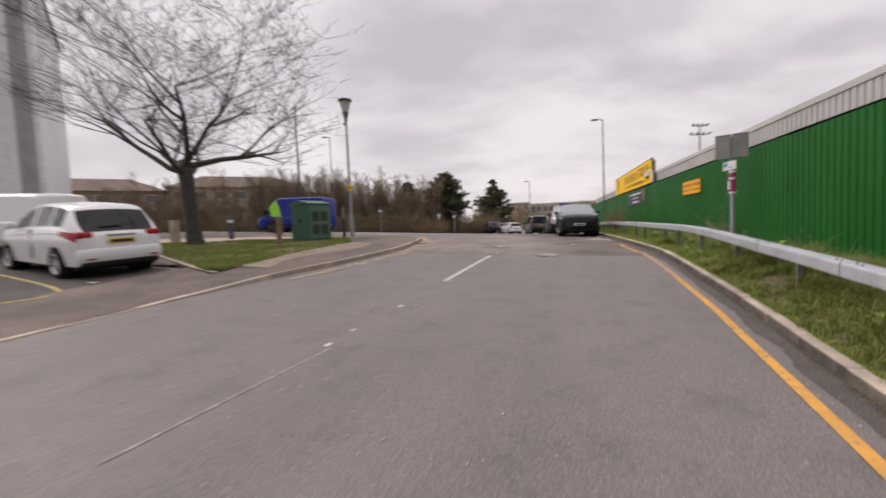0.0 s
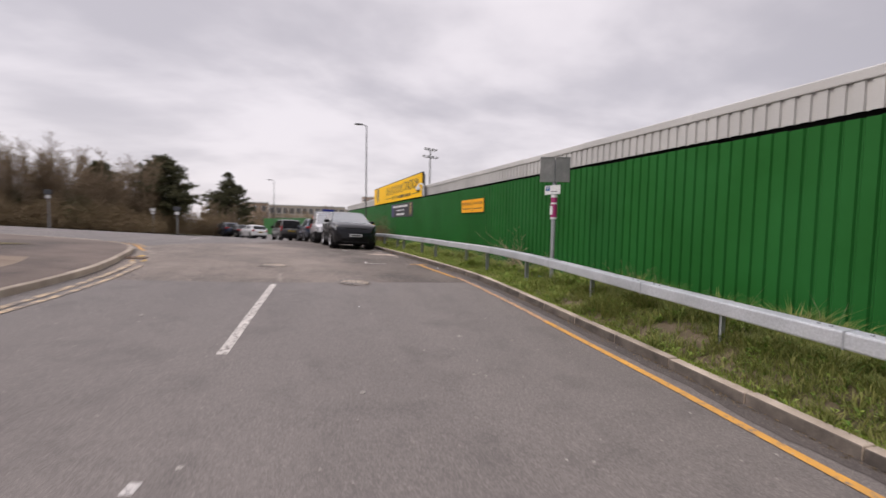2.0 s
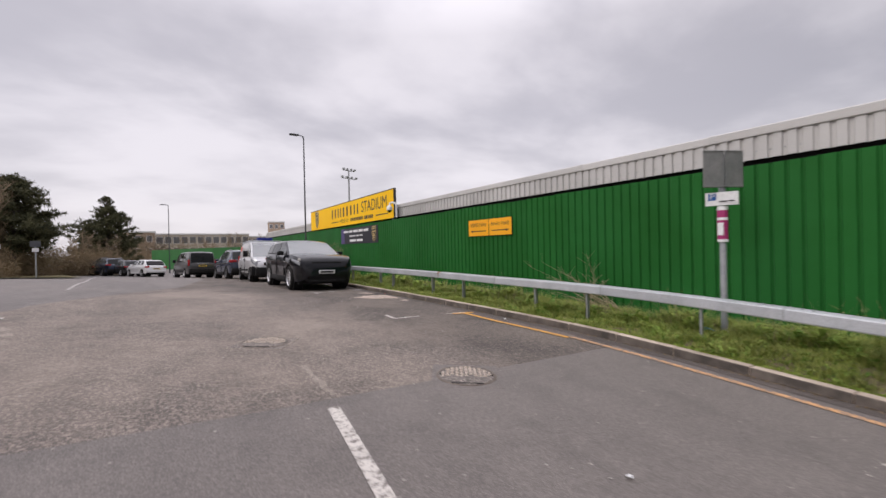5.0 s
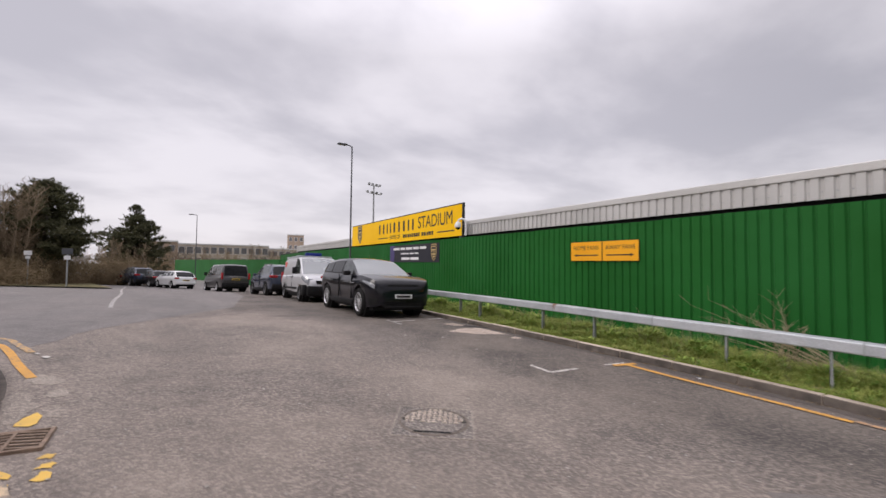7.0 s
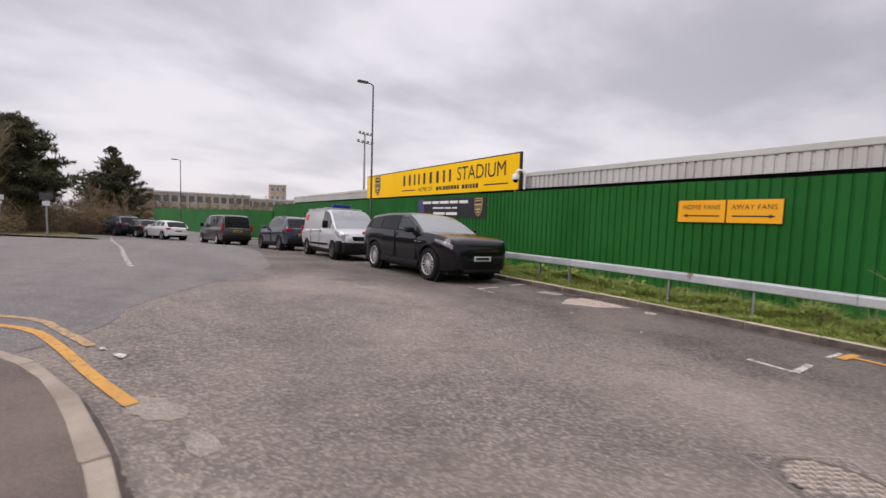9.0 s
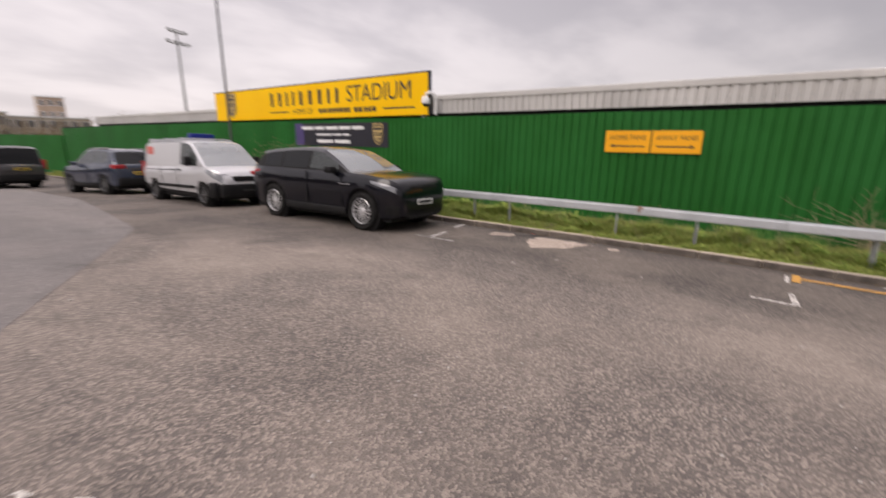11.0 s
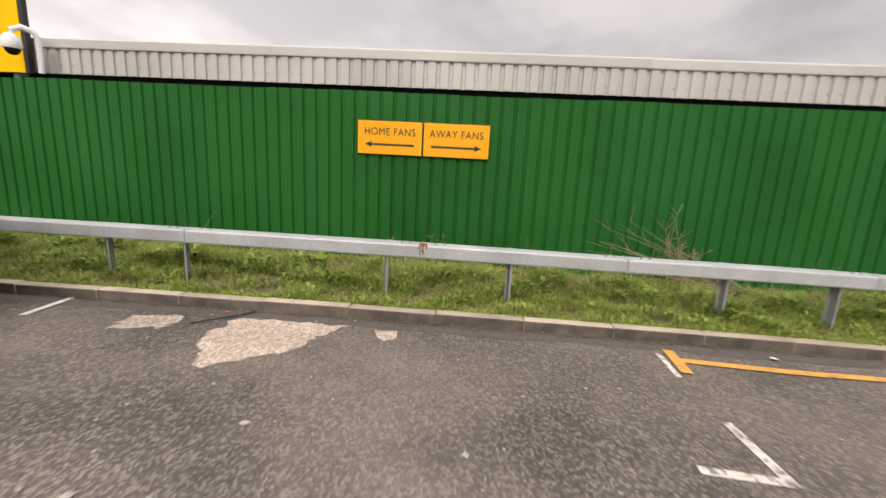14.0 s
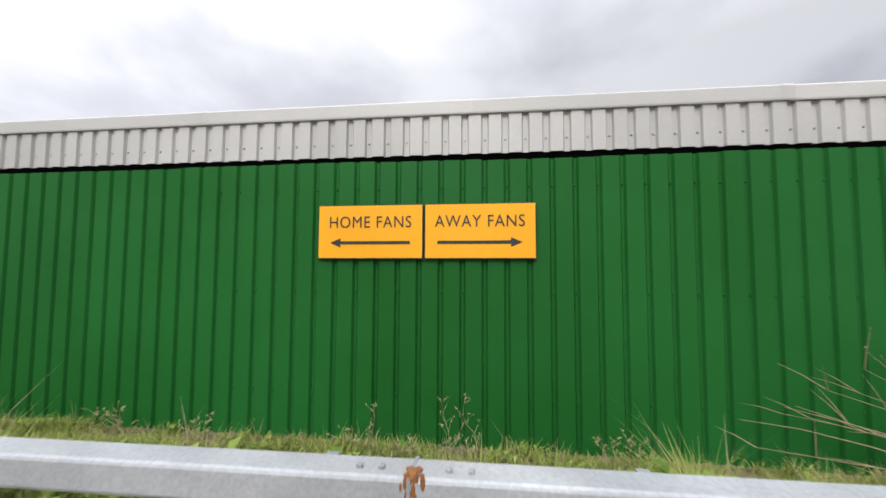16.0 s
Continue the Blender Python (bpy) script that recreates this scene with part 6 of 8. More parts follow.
# ---- ironwork and marks in the road ----
def manhole(x, y, yaw, r, surround):
    """A round cast cover in a thin square-edged patch: diagonal rows of lugs, two key holes and an open slot on one side."""
    z = lie(x, y) + 0.006
    slope = Matrix.Rotation(0.03, 4, "Y") @ Matrix.Rotation(math.atan2(lie(x, y + 0.5) - lie(x, y - 0.5), 1), 4, "X")
    p = empty("manhole_cover", Matrix.Translation((x, y, z)) @ slope @ Matrix.Rotation(radians(yaw), 4, "Z"))
    tagged(p, "worn round cast-iron manhole cover with raised lugs", "manhole cover", "manhole covers")
    h = r + 0.07
    part("surround", boxed(-h, h, -h, h, -0.05, 0.0, bevel=0.004), surround, p, "patched asphalt surround")
    for k in range(4 if surround is M_PATCH else 0):
        edge = boxed(-h, h, -0.009, 0.009, -0.03, 0.0035, bevel=0.002)
        part("joint", edge, M_SCAB, p, "pale worn joint", m=Matrix.Rotation(k * math.pi / 2, 4, "Z") @ Matrix.Translation((0, h - 0.01, 0)))
    bm = bmesh.new()
    lathe(bm, [(r + 0.03, -0.04), (r + 0.03, 0.004), (r + 0.022, 0.007), (r + 0.004, 0.007), (r + 0.002, -0.01)], 40)
    part("frame", bm, M_IRON_DARK, p, smooth=40)
    bm = bmesh.new()
    lathe(bm, [(r - 0.004, -0.04), (r - 0.004, 0.006), (r - 0.012, 0.009), (r * 0.5, 0.013), (0.01, 0.014)], 40)
    part("cover", bm, M_PATCH, p, "cover half buried in old asphalt", smooth=40)
    rng = random.Random(int(abs(x * 100)))
    verts, faces = [], []
    s = 0.052
    n = int(r / s) + 1
    for i in range(-n, n + 1):
        for j in range(-n, n + 1):
            cx, cy = i * s, j * s
            if math.hypot(cx, cy) > r - 0.035 or cy < -0.2 * r + 0.04 * math.sin(cx * 30):
                continue
            a, b = (0.46, 0.2) if (i + j) % 2 else (0.2, 0.46)
            zt = 0.02 + rng.uniform(-0.003, 0.002)
            k = len(verts)
            for f, q in ((1.0, 0.008), (0.75, zt)):
                verts += [(cx - a * s * f, cy - b * s * f, q), (cx + a * s * f, cy - b * s * f, q), (cx + a * s * f, cy + b * s * f, q), (cx - a * s * f, cy + b * s * f, q)]
            faces += [(k + 4, k + 5, k + 6, k + 7)] + [(k + q, k + (q + 1) % 4, k + 4 + (q + 1) % 4, k + 4 + q) for q in range(4)]
    put("stud", mesh_of("stud", verts, faces, M_CREAM), p)["kind"] = "stuff"
    for u in (-1, 1):
        part("key_hole", boxed(u * (r - 0.03) - 0.02, u * (r - 0.03) + 0.02, -0.025, 0.025, 0.0, 0.0125), M_VOID, p)
    part("slot", boxed(-r * 0.55, r * 0.55, -r * 0.93, -r * 0.86, 0.0, 0.0125), M_VOID, p, "dark open slot")


M_PATCH = asphalt("patched_surround", (0.48, 0.415, 0.36), (0.15, 0.135, 0.125), 0.018, 0.55, (0.31, 0.255, 0.215), 0.6, 0.8)
M_CREAM = mottled("worn_iron", (0.52, 0.43, 0.35), (0.68, 0.58, 0.48), 0.5, 0.3, big=6, fine=60, bumpy=0.3)
M_IRON_DARK = mottled("dark_iron", (0.15, 0.12, 0.1), (0.24, 0.2, 0.165), 0.6, 0.5, big=6, fine=60, bumpy=0.3)
M_SCAB = asphalt("scabbed_mortar", (0.5, 0.43, 0.36), (0.33, 0.283, 0.24), 0.012, 0.6, (0.45, 0.38, 0.32), 0.6, 0.6)
manhole(-2.5, 14.07, -33, 0.31, M_PATCH)
manhole(-0.85, 11.45, -33, 0.31, M_ASPHALT_NEW)


def gully():
    x, y = -5.64, 14.84
    z = lie(x, y) + 0.008
    p = empty("drain_grating", Matrix.Translation((x, y, z)) @ Matrix.Rotation(radians(2), 4, "Z") @ Matrix.Rotation(0.05, 4, "Y"))
    tagged(p, "rusty cast-iron drain grating beside the kerb", "drain grating")
    M = mottled("rusty_iron", (0.2, 0.14, 0.1), (0.31, 0.22, 0.16), 0.75, 0.3, big=8, fine=70, bumpy=0.4)
    part("pit", boxed(-0.2, 0.2, -0.2, 0.2, -0.05, 0.001), M_VOID, p)
    for a in ((-0.225, -0.195, -0.225, 0.225), (0.195, 0.225, -0.225, 0.225), (-0.195, 0.195, -0.225, -0.195), (-0.195, 0.195, 0.195, 0.225), (-0.012, 0.012, -0.195, 0.195)):
        part("frame", boxed(*a, -0.03, 0.014, bevel=0.003), M, p)
    for k in range(6):
        v = -0.165 + k * 0.066
        for s in (-1, 1):
            b = boxed(-0.1, 0.1, -0.012, 0.012, -0.02, 0.012, bevel=0.003)
            part("bar", b, M, p, m=Matrix.Translation((s * 0.103, v, 0)) @ Matrix.Rotation(radians(-14 * s), 4, "Z") @ Matrix.Diagonal((0.92, 1, 1, 1)))


gully()


def patch(pts, material, label, off=0.0035, name="road_patch", jag=0.03, seed=1):
    """An irregular flat patch on the road, with a ragged edge."""
    rng = random.Random(seed)
    edge = []
    n = len(pts)
    for i in range(n):
        a, b = Vector(pts[i]), Vector(pts[(i + 1) % n])
        k = max(2, int((b - a).length / 0.06))
        for j in range(k):
            q = a + (b - a) * (j / k)
            edge.append((q.x + rng.uniform(-jag, jag), q.y + rng.uniform(-jag, jag)))
    c = Vector((sum(p[0] for p in pts) / n, sum(p[1] for p in pts) / n))
    bm = bmesh.new()
    f = bm.faces.new([bm.verts.new((u, v, 0)) for u, v in edge])
    bmesh.ops.triangulate(bm, faces=[f])
    for v in bm.verts:
        v.co.z = lie(v.co.x, v.co.y) + off
    me = bpy.data.meshes.new(name)
    bmesh.ops.recalc_face_normals(bm, faces=bm.faces)
    if sum(f.normal.z for f in bm.faces) < 0:
        bmesh.ops.reverse_faces(bm, faces=bm.faces)
    bm.to_mesh(me)
    bm.free()
    me.materials.append(material)
    return tagged(put(name, me), label, "road patch", kind="structure")


patch([(0.63, 18.86), (0.9, 19.0), (1.17, 19.18), (1.45, 19.15), (1.66, 19.13), (1.72, 18.6), (1.70, 18.02), (1.4, 18.2), (1.04, 18.31), (0.85, 18.6)], M_BARE, "bare pale patch where the asphalt has worn away", seed=2, jag=0.045)
patch([(1.18, 20.05), (1.49, 20.12), (1.66, 19.62), (1.45, 19.55), (1.29, 19.68)], M_BARE, "bare pale patch beside the kerb", seed=3, jag=0.05)
patch([(1.67, 17.76), (1.7, 17.52), (1.5, 17.5), (1.42, 17.6)], M_BARE, "small pale chipped patch", seed=4, jag=0.015)
M_MORTAR = asphalt("smeared_mortar", (0.46, 0.39, 0.325), (0.26, 0.222, 0.19), 0.016, 0.6, (0.4, 0.335, 0.28), 0.7, 0.6)
patch([(-6.1, 16.9), (-5.95, 16.6), (-5.72, 16.5), (-5.7, 16.72), (-5.95, 17.0)], M_SCAB, "pale scabbed mortar in the channel", seed=5, jag=0.03)
patch([(-5.74, 16.2), (-5.66, 15.98), (-5.55, 16.0), (-5.56, 16.2), (-5.66, 16.32)], M_SCAB, "pale scabbed mortar in the channel", seed=6, jag=0.02)
patch([(-6.0, 16.3), (-5.94, 15.75), (-5.8, 15.3), (-5.72, 15.3), (-5.7, 15.75), (-5.86, 16.2)], M_MORTAR, "pale scabbed mortar round the drain", seed=7, jag=0.035)
patch([(-5.62, 15.72), (-5.58, 15.4), (-5.45, 15.35), (-5.46, 15.62), (-5.55, 15.74)], M_MORTAR, "pale scabbed mortar beside the drain", seed=9, jag=0.03)
for seed, label, pts in [
    (8, "bright remnant of yellow paint above the drain", [(-5.71, 15.2), (-5.6, 15.18), (-5.58, 15.42), (-5.63, 15.55), (-5.7, 15.42)]),
    (31, "bright remnant of yellow paint beside the drain", [(-5.39, 14.47), (-5.31, 14.45), (-5.3, 14.52), (-5.36, 14.54)]),
    (32, "bright remnant of yellow paint below the drain", [(-5.37, 14.3), (-5.28, 14.27), (-5.28, 14.35), (-5.35, 14.38)]),
    (33, "bright remnant of yellow paint below the drain", [(-5.36, 14.12), (-5.27, 14.09), (-5.27, 14.2), (-5.33, 14.25)]),
    (34, "bright remnant of yellow paint near the kerb", [(-5.58, 14.22), (-5.48, 14.2), (-5.48, 14.29), (-5.55, 14.35)]),
    (35, "bright remnant of yellow paint near the kerb", [(-5.54, 14.0), (-5.45, 13.98), (-5.45, 14.1), (-5.52, 14.14)]),
]:
    patch(pts, M_YELLOW_CHIP, label, 0.006, seed=seed, jag=0.016)
patch([(-6.2, 18.1), (-6.18, 17.96), (-6.12, 17.94), (-6.12, 18.03)], M_WHITE_FLAKY, "small white paint splash", 0.014, seed=10, jag=0.03)
patch([(-6.32, 18.32), (-6.3, 18.26), (-6.26, 18.25), (-6.27, 18.31)], M_WHITE_FLAKY, "small white paint splash", 0.014, seed=13, jag=0.02)
patch([(-2.34, 11.6), (-2.27, 11.6), (-2.3, 12.6), (-2.36, 12.8)], M_SCAB, "pale line of old marking in the rough asphalt", seed=11, jag=0.02)
patch([(0.35, 20.35), (0.6, 20.3), (0.55, 20.5), (0.4, 20.55)], M_IRON_DARK, "dark rusty stain on the road", 0.004, seed=12)


def fragments():
    """Paint flecks, pale chips and scraps lying on the carriageway."""
    rng = random.Random(21)
    verts, faces = [], []
    for _ in range(900):
        x, y = rng.uniform(-5.4, 1.9), rng.uniform(1, 24)
        s = rng.uniform(0.005, 0.018) * (2.0 if rng.random() < 0.05 else 1)
        a = rng.uniform(0, 6.28)
        k = len(verts)
        z = lie(x, y) + 0.009
        for q in range(4):
            r = s * rng.uniform(0.6, 1.2)
            verts.append((x + r * math.cos(a + q * 1.57), y + r * math.sin(a + q * 1.57), z))
        verts.append((x, y, z + s * 0.4))
        faces += [(k + q, k + (q + 1) % 4, k + 4) for q in range(4)]
    ob = put("grit", mesh_of("grit", verts, faces, mottled("pale_chips", (0.34, 0.31, 0.28), (0.46, 0.43, 0.39), 0.9, bumpy=0)))
    tagged(ob, "pale chips and grit scattered over the road", "grit", kind="stuff")


fragments()


# ---- things above the wall ----
def floodlight(x, y, top, label, yaw=0):
    p = empty("floodlight_mast", Matrix.Translation((x, y, 0)) @ Matrix.Rotation(radians(yaw), 4, "Z"))
    tagged(p, label, "floodlight mast", "floodlight masts")
    part("mast", tubed([(0, 0, -1), (0, 0, top)], [0.26, 0.15], 10), M_STEEL_PALE, p, smooth=40)
    for z, w in ((top, 1.5), (top - 1.7, 1.9)):
        part("crossarm", boxed(-w, w, -0.06, 0.06, z - 0.06, z + 0.06), M_STEEL_PALE, p)
        for s in (-1, -0.35, 0.35, 1):
            part("floodlight", boxed(s * w - 0.22, s * w + 0.22, -0.4, 0.05, z + 0.05, z + 0.45, bevel=0.05), M_STEEL_PALE, p)


floodlight(28.4, 94.3, 18.6, "tall floodlight mast inside the stadium", 20)
floodlight(32.7, -24.4, 18.2, "tall floodlight mast behind the stand", 60)


def cctv():
    p = empty("security_camera", Matrix.Translation((WALL_X - 0.05, 24.05, 3.05)))
    tagged(p, "white swan-neck security camera at the end of the board", "security camera")
    part("bracket", tubed([(0, 0, 0), (0, 0, 0.52), (-0.04, 0.03, 0.62), (-0.13, 0.12, 0.66), (-0.22, 0.2, 0.6), (-0.23, 0.21, 0.5)], 0.045, 10), M_WHITE, p, smooth=50)
    bm = bmesh.new()
    lathe(bm, [(0.06, 0.08), (0.12, 0.02), (0.13, -0.1), (0.12, -0.14), (0.02, -0.15)], 18)
    part("housing", bm, M_WHITE, p, smooth=40, m=Matrix.Translation((-0.23, 0.21, 0.46)))
    bm = bmesh.new()
    bmesh.ops.create_uvsphere(bm, u_segments=16, v_segments=10, radius=0.1)
    part("dome", bm, M_PRIVACY, p, "dark glass dome", smooth=60, m=Matrix.Translation((-0.23, 0.21, 0.32)))


cctv()
# end flashing of the eaves; black strip near the column paints a slot's shade
part_end = part("wall_slot", boxed(WALL_X - 0.004, WALL_X + 0.05, WALL_Y0, 5.4, 2.87, 3.02), M_VOID)
tagged(part_end, "black strip standing in for the shaded slot under the eaves", "wall", kind="structure")


# ---- plants ----
def leafy(name, c1, c2, rough=0.7, trans=0.25):
    """Blades and leaves that differ from one to the next."""
    m, nt, b = shader(name, rough)
    g = nt.nodes.new("ShaderNodeNewGeometry")
    c = blend(nt, g.outputs["Random Per Island"], c1, c2)
    c = blend(nt, noise_fac(nt, coords(nt), 1.3, 4), c, blend(nt, 0.2, c, (0.16, 0.13, 0.05)))
    nt.links.new(c, b.inputs["Base Color"])
    b.inputs["Specular IOR Level"].default_value = 0.25
    tr = nt.nodes.new("ShaderNodeBsdfTranslucent")
    nt.links.new(c, tr.inputs[0])
    mx = nt.nodes.new("ShaderNodeMixShader")
    mx.inputs[0].default_value = trans
    out = nt.nodes["Material Output"]
    nt.links.new(b.outputs[0], mx.inputs[1])
    nt.links.new(tr.outputs[0], mx.inputs[2])
    nt.links.new(mx.outputs[0], out.inputs[0])
    return m


M_BLADE = leafy("grass_blades", (0.105, 0.19, 0.03), (0.46, 0.47, 0.135))
M_WEED = leafy("weed_leaves", (0.09, 0.215, 0.032), (0.43, 0.54, 0.125))
M_STRAW = leafy("dry_stems", (0.27, 0.21, 0.135), (0.38, 0.31, 0.21), 0.8, 0.1)
M_NEEDLE = leafy("pine_needles", (0.03, 0.038, 0.018), (0.085, 0.085, 0.04), 0.7, 0.1)
M_BARK = mottled("bark", (0.055, 0.044, 0.037), (0.105, 0.088, 0.075), 0.9, big=6, fine=40, bumpy=0.7, dist=0.02)
M_BARK_DARK = mottled("dark_bark", (0.04, 0.034, 0.03), (0.075, 0.064, 0.056), 0.9, big=6, fine=40, bumpy=0.3)
M_TWIG = leafy("bare_twigs", (0.15, 0.11, 0.072), (0.27, 0.205, 0.145), 0.9, 0.0)
M_SCRUB = leafy("brown_scrub", (0.11, 0.08, 0.045), (0.24, 0.175, 0.108), 0.9, 0.05)
M_EVERGREEN = leafy("evergreen_scrub", (0.03, 0.045, 0.018), (0.075, 0.09, 0.035), 0.8, 0.1)


def blades(name, spots, material, label, heights, per, width, seed, lean=0.6, category="grass", z_off=0.09):
    """Tufts of bent, tapering blades at the given spots."""
    rng = np.random.default_rng(seed)
    verts, faces = [], []
    for x, y, s in spots:
        z = lie(x, y) + bank(x, y) + z_off - 0.01
        for _ in range(per):
            a, h = rng.uniform(0, 6.283), rng.uniform(*heights) * s
            bx, by = x + rng.normal(0, 0.025), y + rng.normal(0, 0.025)
            dx, dy = math.cos(a), math.sin(a)
            l = rng.uniform(0.15, lean) * h
            w = width * rng.uniform(0.6, 1.3)
            k = len(verts)
            verts += [(bx - dy * w, by + dx * w, z), (bx + dy * w, by - dx * w, z),
                      (bx + dx * l * 0.4 - dy * w * 0.8, by + dy * l * 0.4 + dx * w * 0.8, z + h * 0.6), (bx + dx * l * 0.4 + dy * w * 0.8, by + dy * l * 0.4 - dx * w * 0.8, z + h * 0.6),
                      (bx + dx * l, by + dy * l, z + h)]
            faces += [(k, k + 1, k + 3, k + 2), (k + 2, k + 3, k + 4)]
    ob = put(name, mesh_of(name, verts, faces, material))
    return tagged(ob, label, category, kind="stuff")


def verge_spots(n, y0, y1, seed, edge=0.16):
    """Places for tufts: dense lumps, thin lanes and bare scuffs, barest along the kerb."""
    rng = np.random.default_rng(seed)
    out = []
    while len(out) < n:
        y = rng.uniform(y0, y1)
        x = rng.uniform(kerb_r(y) + edge, WALL_X - 0.06)
        t = (x - kerb_r(y)) / (WALL_X - kerb_r(y))
        clump = 0.5 + 0.5 * noise.noise(Vector((x * 2.6, y * 2.0, 3.0)))
        bare = noise.noise(Vector((x * 0.9, y * 0.75, 11.0))) + 0.35 * noise.noise(Vector((x * 3.5, y * 3.5, 2.0)))
        keep = min(1.0, max(0.04, 0.75 + 1.7 * bare + 1.3 * min(0.35, t)))
        if rng.uniform() < keep * (0.25 + 0.75 * clump):
            out.append((x, y, (0.45 + 0.95 * min(1, t * 2.2)) * (0.25 + 1.45 * clump * clump * 1.3) * (1 if t < 0.72 else 0.45)))
    return out


blades("verge_grass", verge_spots(10000, 9, 25, 1), M_BLADE, "rough green grass along the barrier", (0.06, 0.21), 12, 0.0036, 11, 1.9)
M_BLADE_DULL = leafy("dull_grass_blades", (0.085, 0.145, 0.026), (0.35, 0.345, 0.11))
blades("verge_grass", verge_spots(9500, -5, 9, 2), M_BLADE_DULL, "rough green grass along the barrier", (0.09, 0.27), 11, 0.0045, 12, 1.9)
blades("verge_grass", verge_spots(3500, 25, 62, 3), M_BLADE, "rough green grass along the barrier", (0.1, 0.22), 7, 0.012, 13)
blades("verge_grass", verge_spots(600, 0, 24, 4, 0.9), M_STRAW, "dry pale stems among the grass", (0.16, 0.4), 4, 0.003, 14, 0.9)


def weeds():
    """Broad-leaved weeds lying in rosettes and clumps."""
    rng = np.random.default_rng(31)
    verts, faces = [], []
    for x, y, s in verge_spots(5600, -1, 25, 5):
        z = lie(x, y) + bank(x, y) + 0.08
        for _ in range(7):
            a, L = rng.uniform(0, 6.283), rng.uniform(0.035, 0.11) * s
            dx, dy, up = math.cos(a), math.sin(a), rng.uniform(0.3, 1.3)
            w = L * rng.uniform(0.18, 0.32)
            h0 = rng.uniform(0, 0.09) * s
            k = len(verts)
            verts += [(x, y, z + h0), (x + dx * L * 0.5 - dy * w, y + dy * L * 0.5 + dx * w, z + h0 + L * up * 0.6), (x + dx * L * 0.5 + dy * w, y + dy * L * 0.5 - dx * w, z + h0 + L * up * 0.6), (x + dx * L, y + dy * L, z + h0 + L * up * 0.65)]
            faces += [(k, k + 2, k + 1), (k + 1, k + 2, k + 3)]
    tagged(put("verge_weeds", mesh_of("verge_weeds", verts, faces, M_WEED)), "broad-leaved green weeds among the grass", "weeds", kind="stuff")


weeds()


def stalks(x, y, n, spread, h, seed, label, side=(0, 0), rise=(0.4, 1.0), wild=0.15, leaves=0):
    """A dead plant: bent dry stalks with thin side shoots and, on the small ones, shrivelled leaves."""
    rng = random.Random(seed)
    z = lie(x, y) + bank(x, y) + 0.08
    bm = bmesh.new()
    thick = 0.0085 if h > 2 else 0.008 if h > 0.9 else 0.005
    for _ in range(n):
        a = rng.uniform(0, 6.28)
        L = h * rng.uniform(0.45, 1.1)
        d = Vector((math.cos(a) * spread + side[0], math.sin(a) * spread + side[1], rng.uniform(*rise))).normalized()
        p = Vector((rng.uniform(-0.06, 0.06), rng.uniform(-0.16, 0.16), 0))
        pts = [p]
        for k in range(6):
            d = (d + Vector((rng.gauss(0, wild), rng.gauss(0, wild), rng.gauss(-0.03, wild * 0.5)))).normalized()
            p = p + d * L / 6
            pts.append(p)
        tube(bm, pts, [thick * f for f in (1, 0.95, 0.85, 0.7, 0.5, 0.35, 0.2)], 5)
        for k in range(4 + leaves):
            q = pts[rng.randint(2, 6)]
            e = (d * 0.6 + Vector((rng.uniform(-0.8, 0.8), rng.uniform(-0.8, 0.8), rng.uniform(-0.1, 0.8)))).normalized()
            l = min(0.3, L * rng.uniform(0.12, 0.3))
            tube(bm, [q, q + e * l * 0.5, q + e * l + Vector((0, 0, -0.02))], [thick * 0.45, thick * 0.35, thick * 0.12], 4)
            for _ in range(leaves):
                c = q + e * l * rng.uniform(0.3, 1)
                f = Vector((rng.gauss(0, 1), rng.gauss(0, 1), rng.gauss(0, 1))).normalized() * rng.uniform(0.012, 0.035)
                w = f.orthogonal().normalized() * rng.uniform(0.004, 0.01)
                bm.faces.new([bm.verts.new(c - w), bm.verts.new(c + f), bm.verts.new(c + w)])
    ob = part("dead_plant", bm, M_STRAW if h > 0.9 else M_WITHERED, m=Matrix.Translation((x, y, z)))
    tagged(ob, label, "dead plant", "dead plants")


M_WITHERED = leafy("withered_weed", (0.16, 0.17, 0.06), (0.4, 0.36, 0.2), 0.8, 0.15)
stalks(4.1, 12.75, 18, 0.12, 2.2, 41, "sprawling dry stalks leaning along the wall", (0.0, 1.5), (0.42, 0.95), 0.07)
stalks(4.3, 13.75, 12, 0.3, 1.1, 42, "tall feathery dry weed against the wall", (0, 0.1), (0.6, 1.0), 0.14, 3)
stalks(4.25, 17.4, 12, 0.6, 0.55, 43, "tangled dry weed against the wall", (0, 0.1), (0.4, 1.0), 0.3, 3)
stalks(4.3, 18.1, 10, 0.8, 0.5, 44, "tangled dry weed against the wall", (0, -0.4), (0.2, 0.8), 0.35, 3)
stalks(4.35, 19.6, 6, 0.4, 0.4, 48, "small withered weed against the wall", (0, 0), (0.5, 1.0), 0.25, 4)
stalks(4.35, 20.6, 8, 0.5, 0.5, 45, "tangled dry weed against the wall", (0, 0), (0.4, 1.0), 0.3, 3)
stalks(4.35, 16.1, 5, 0.5, 0.35, 49, "small withered weed against the wall", (0, 0), (0.5, 1.0), 0.25, 4)
stalks(4.3, 9.2, 8, 0.5, 0.8, 46, "dry weed against the wall", (0, 0.3), (0.4, 1.0), 0.2, 2)
stalks(3.9, 11.6, 8, 0.5, 0.8, 47, "dry weed behind the barrier", (0, 0.4), (0.4, 1.0), 0.2, 2)


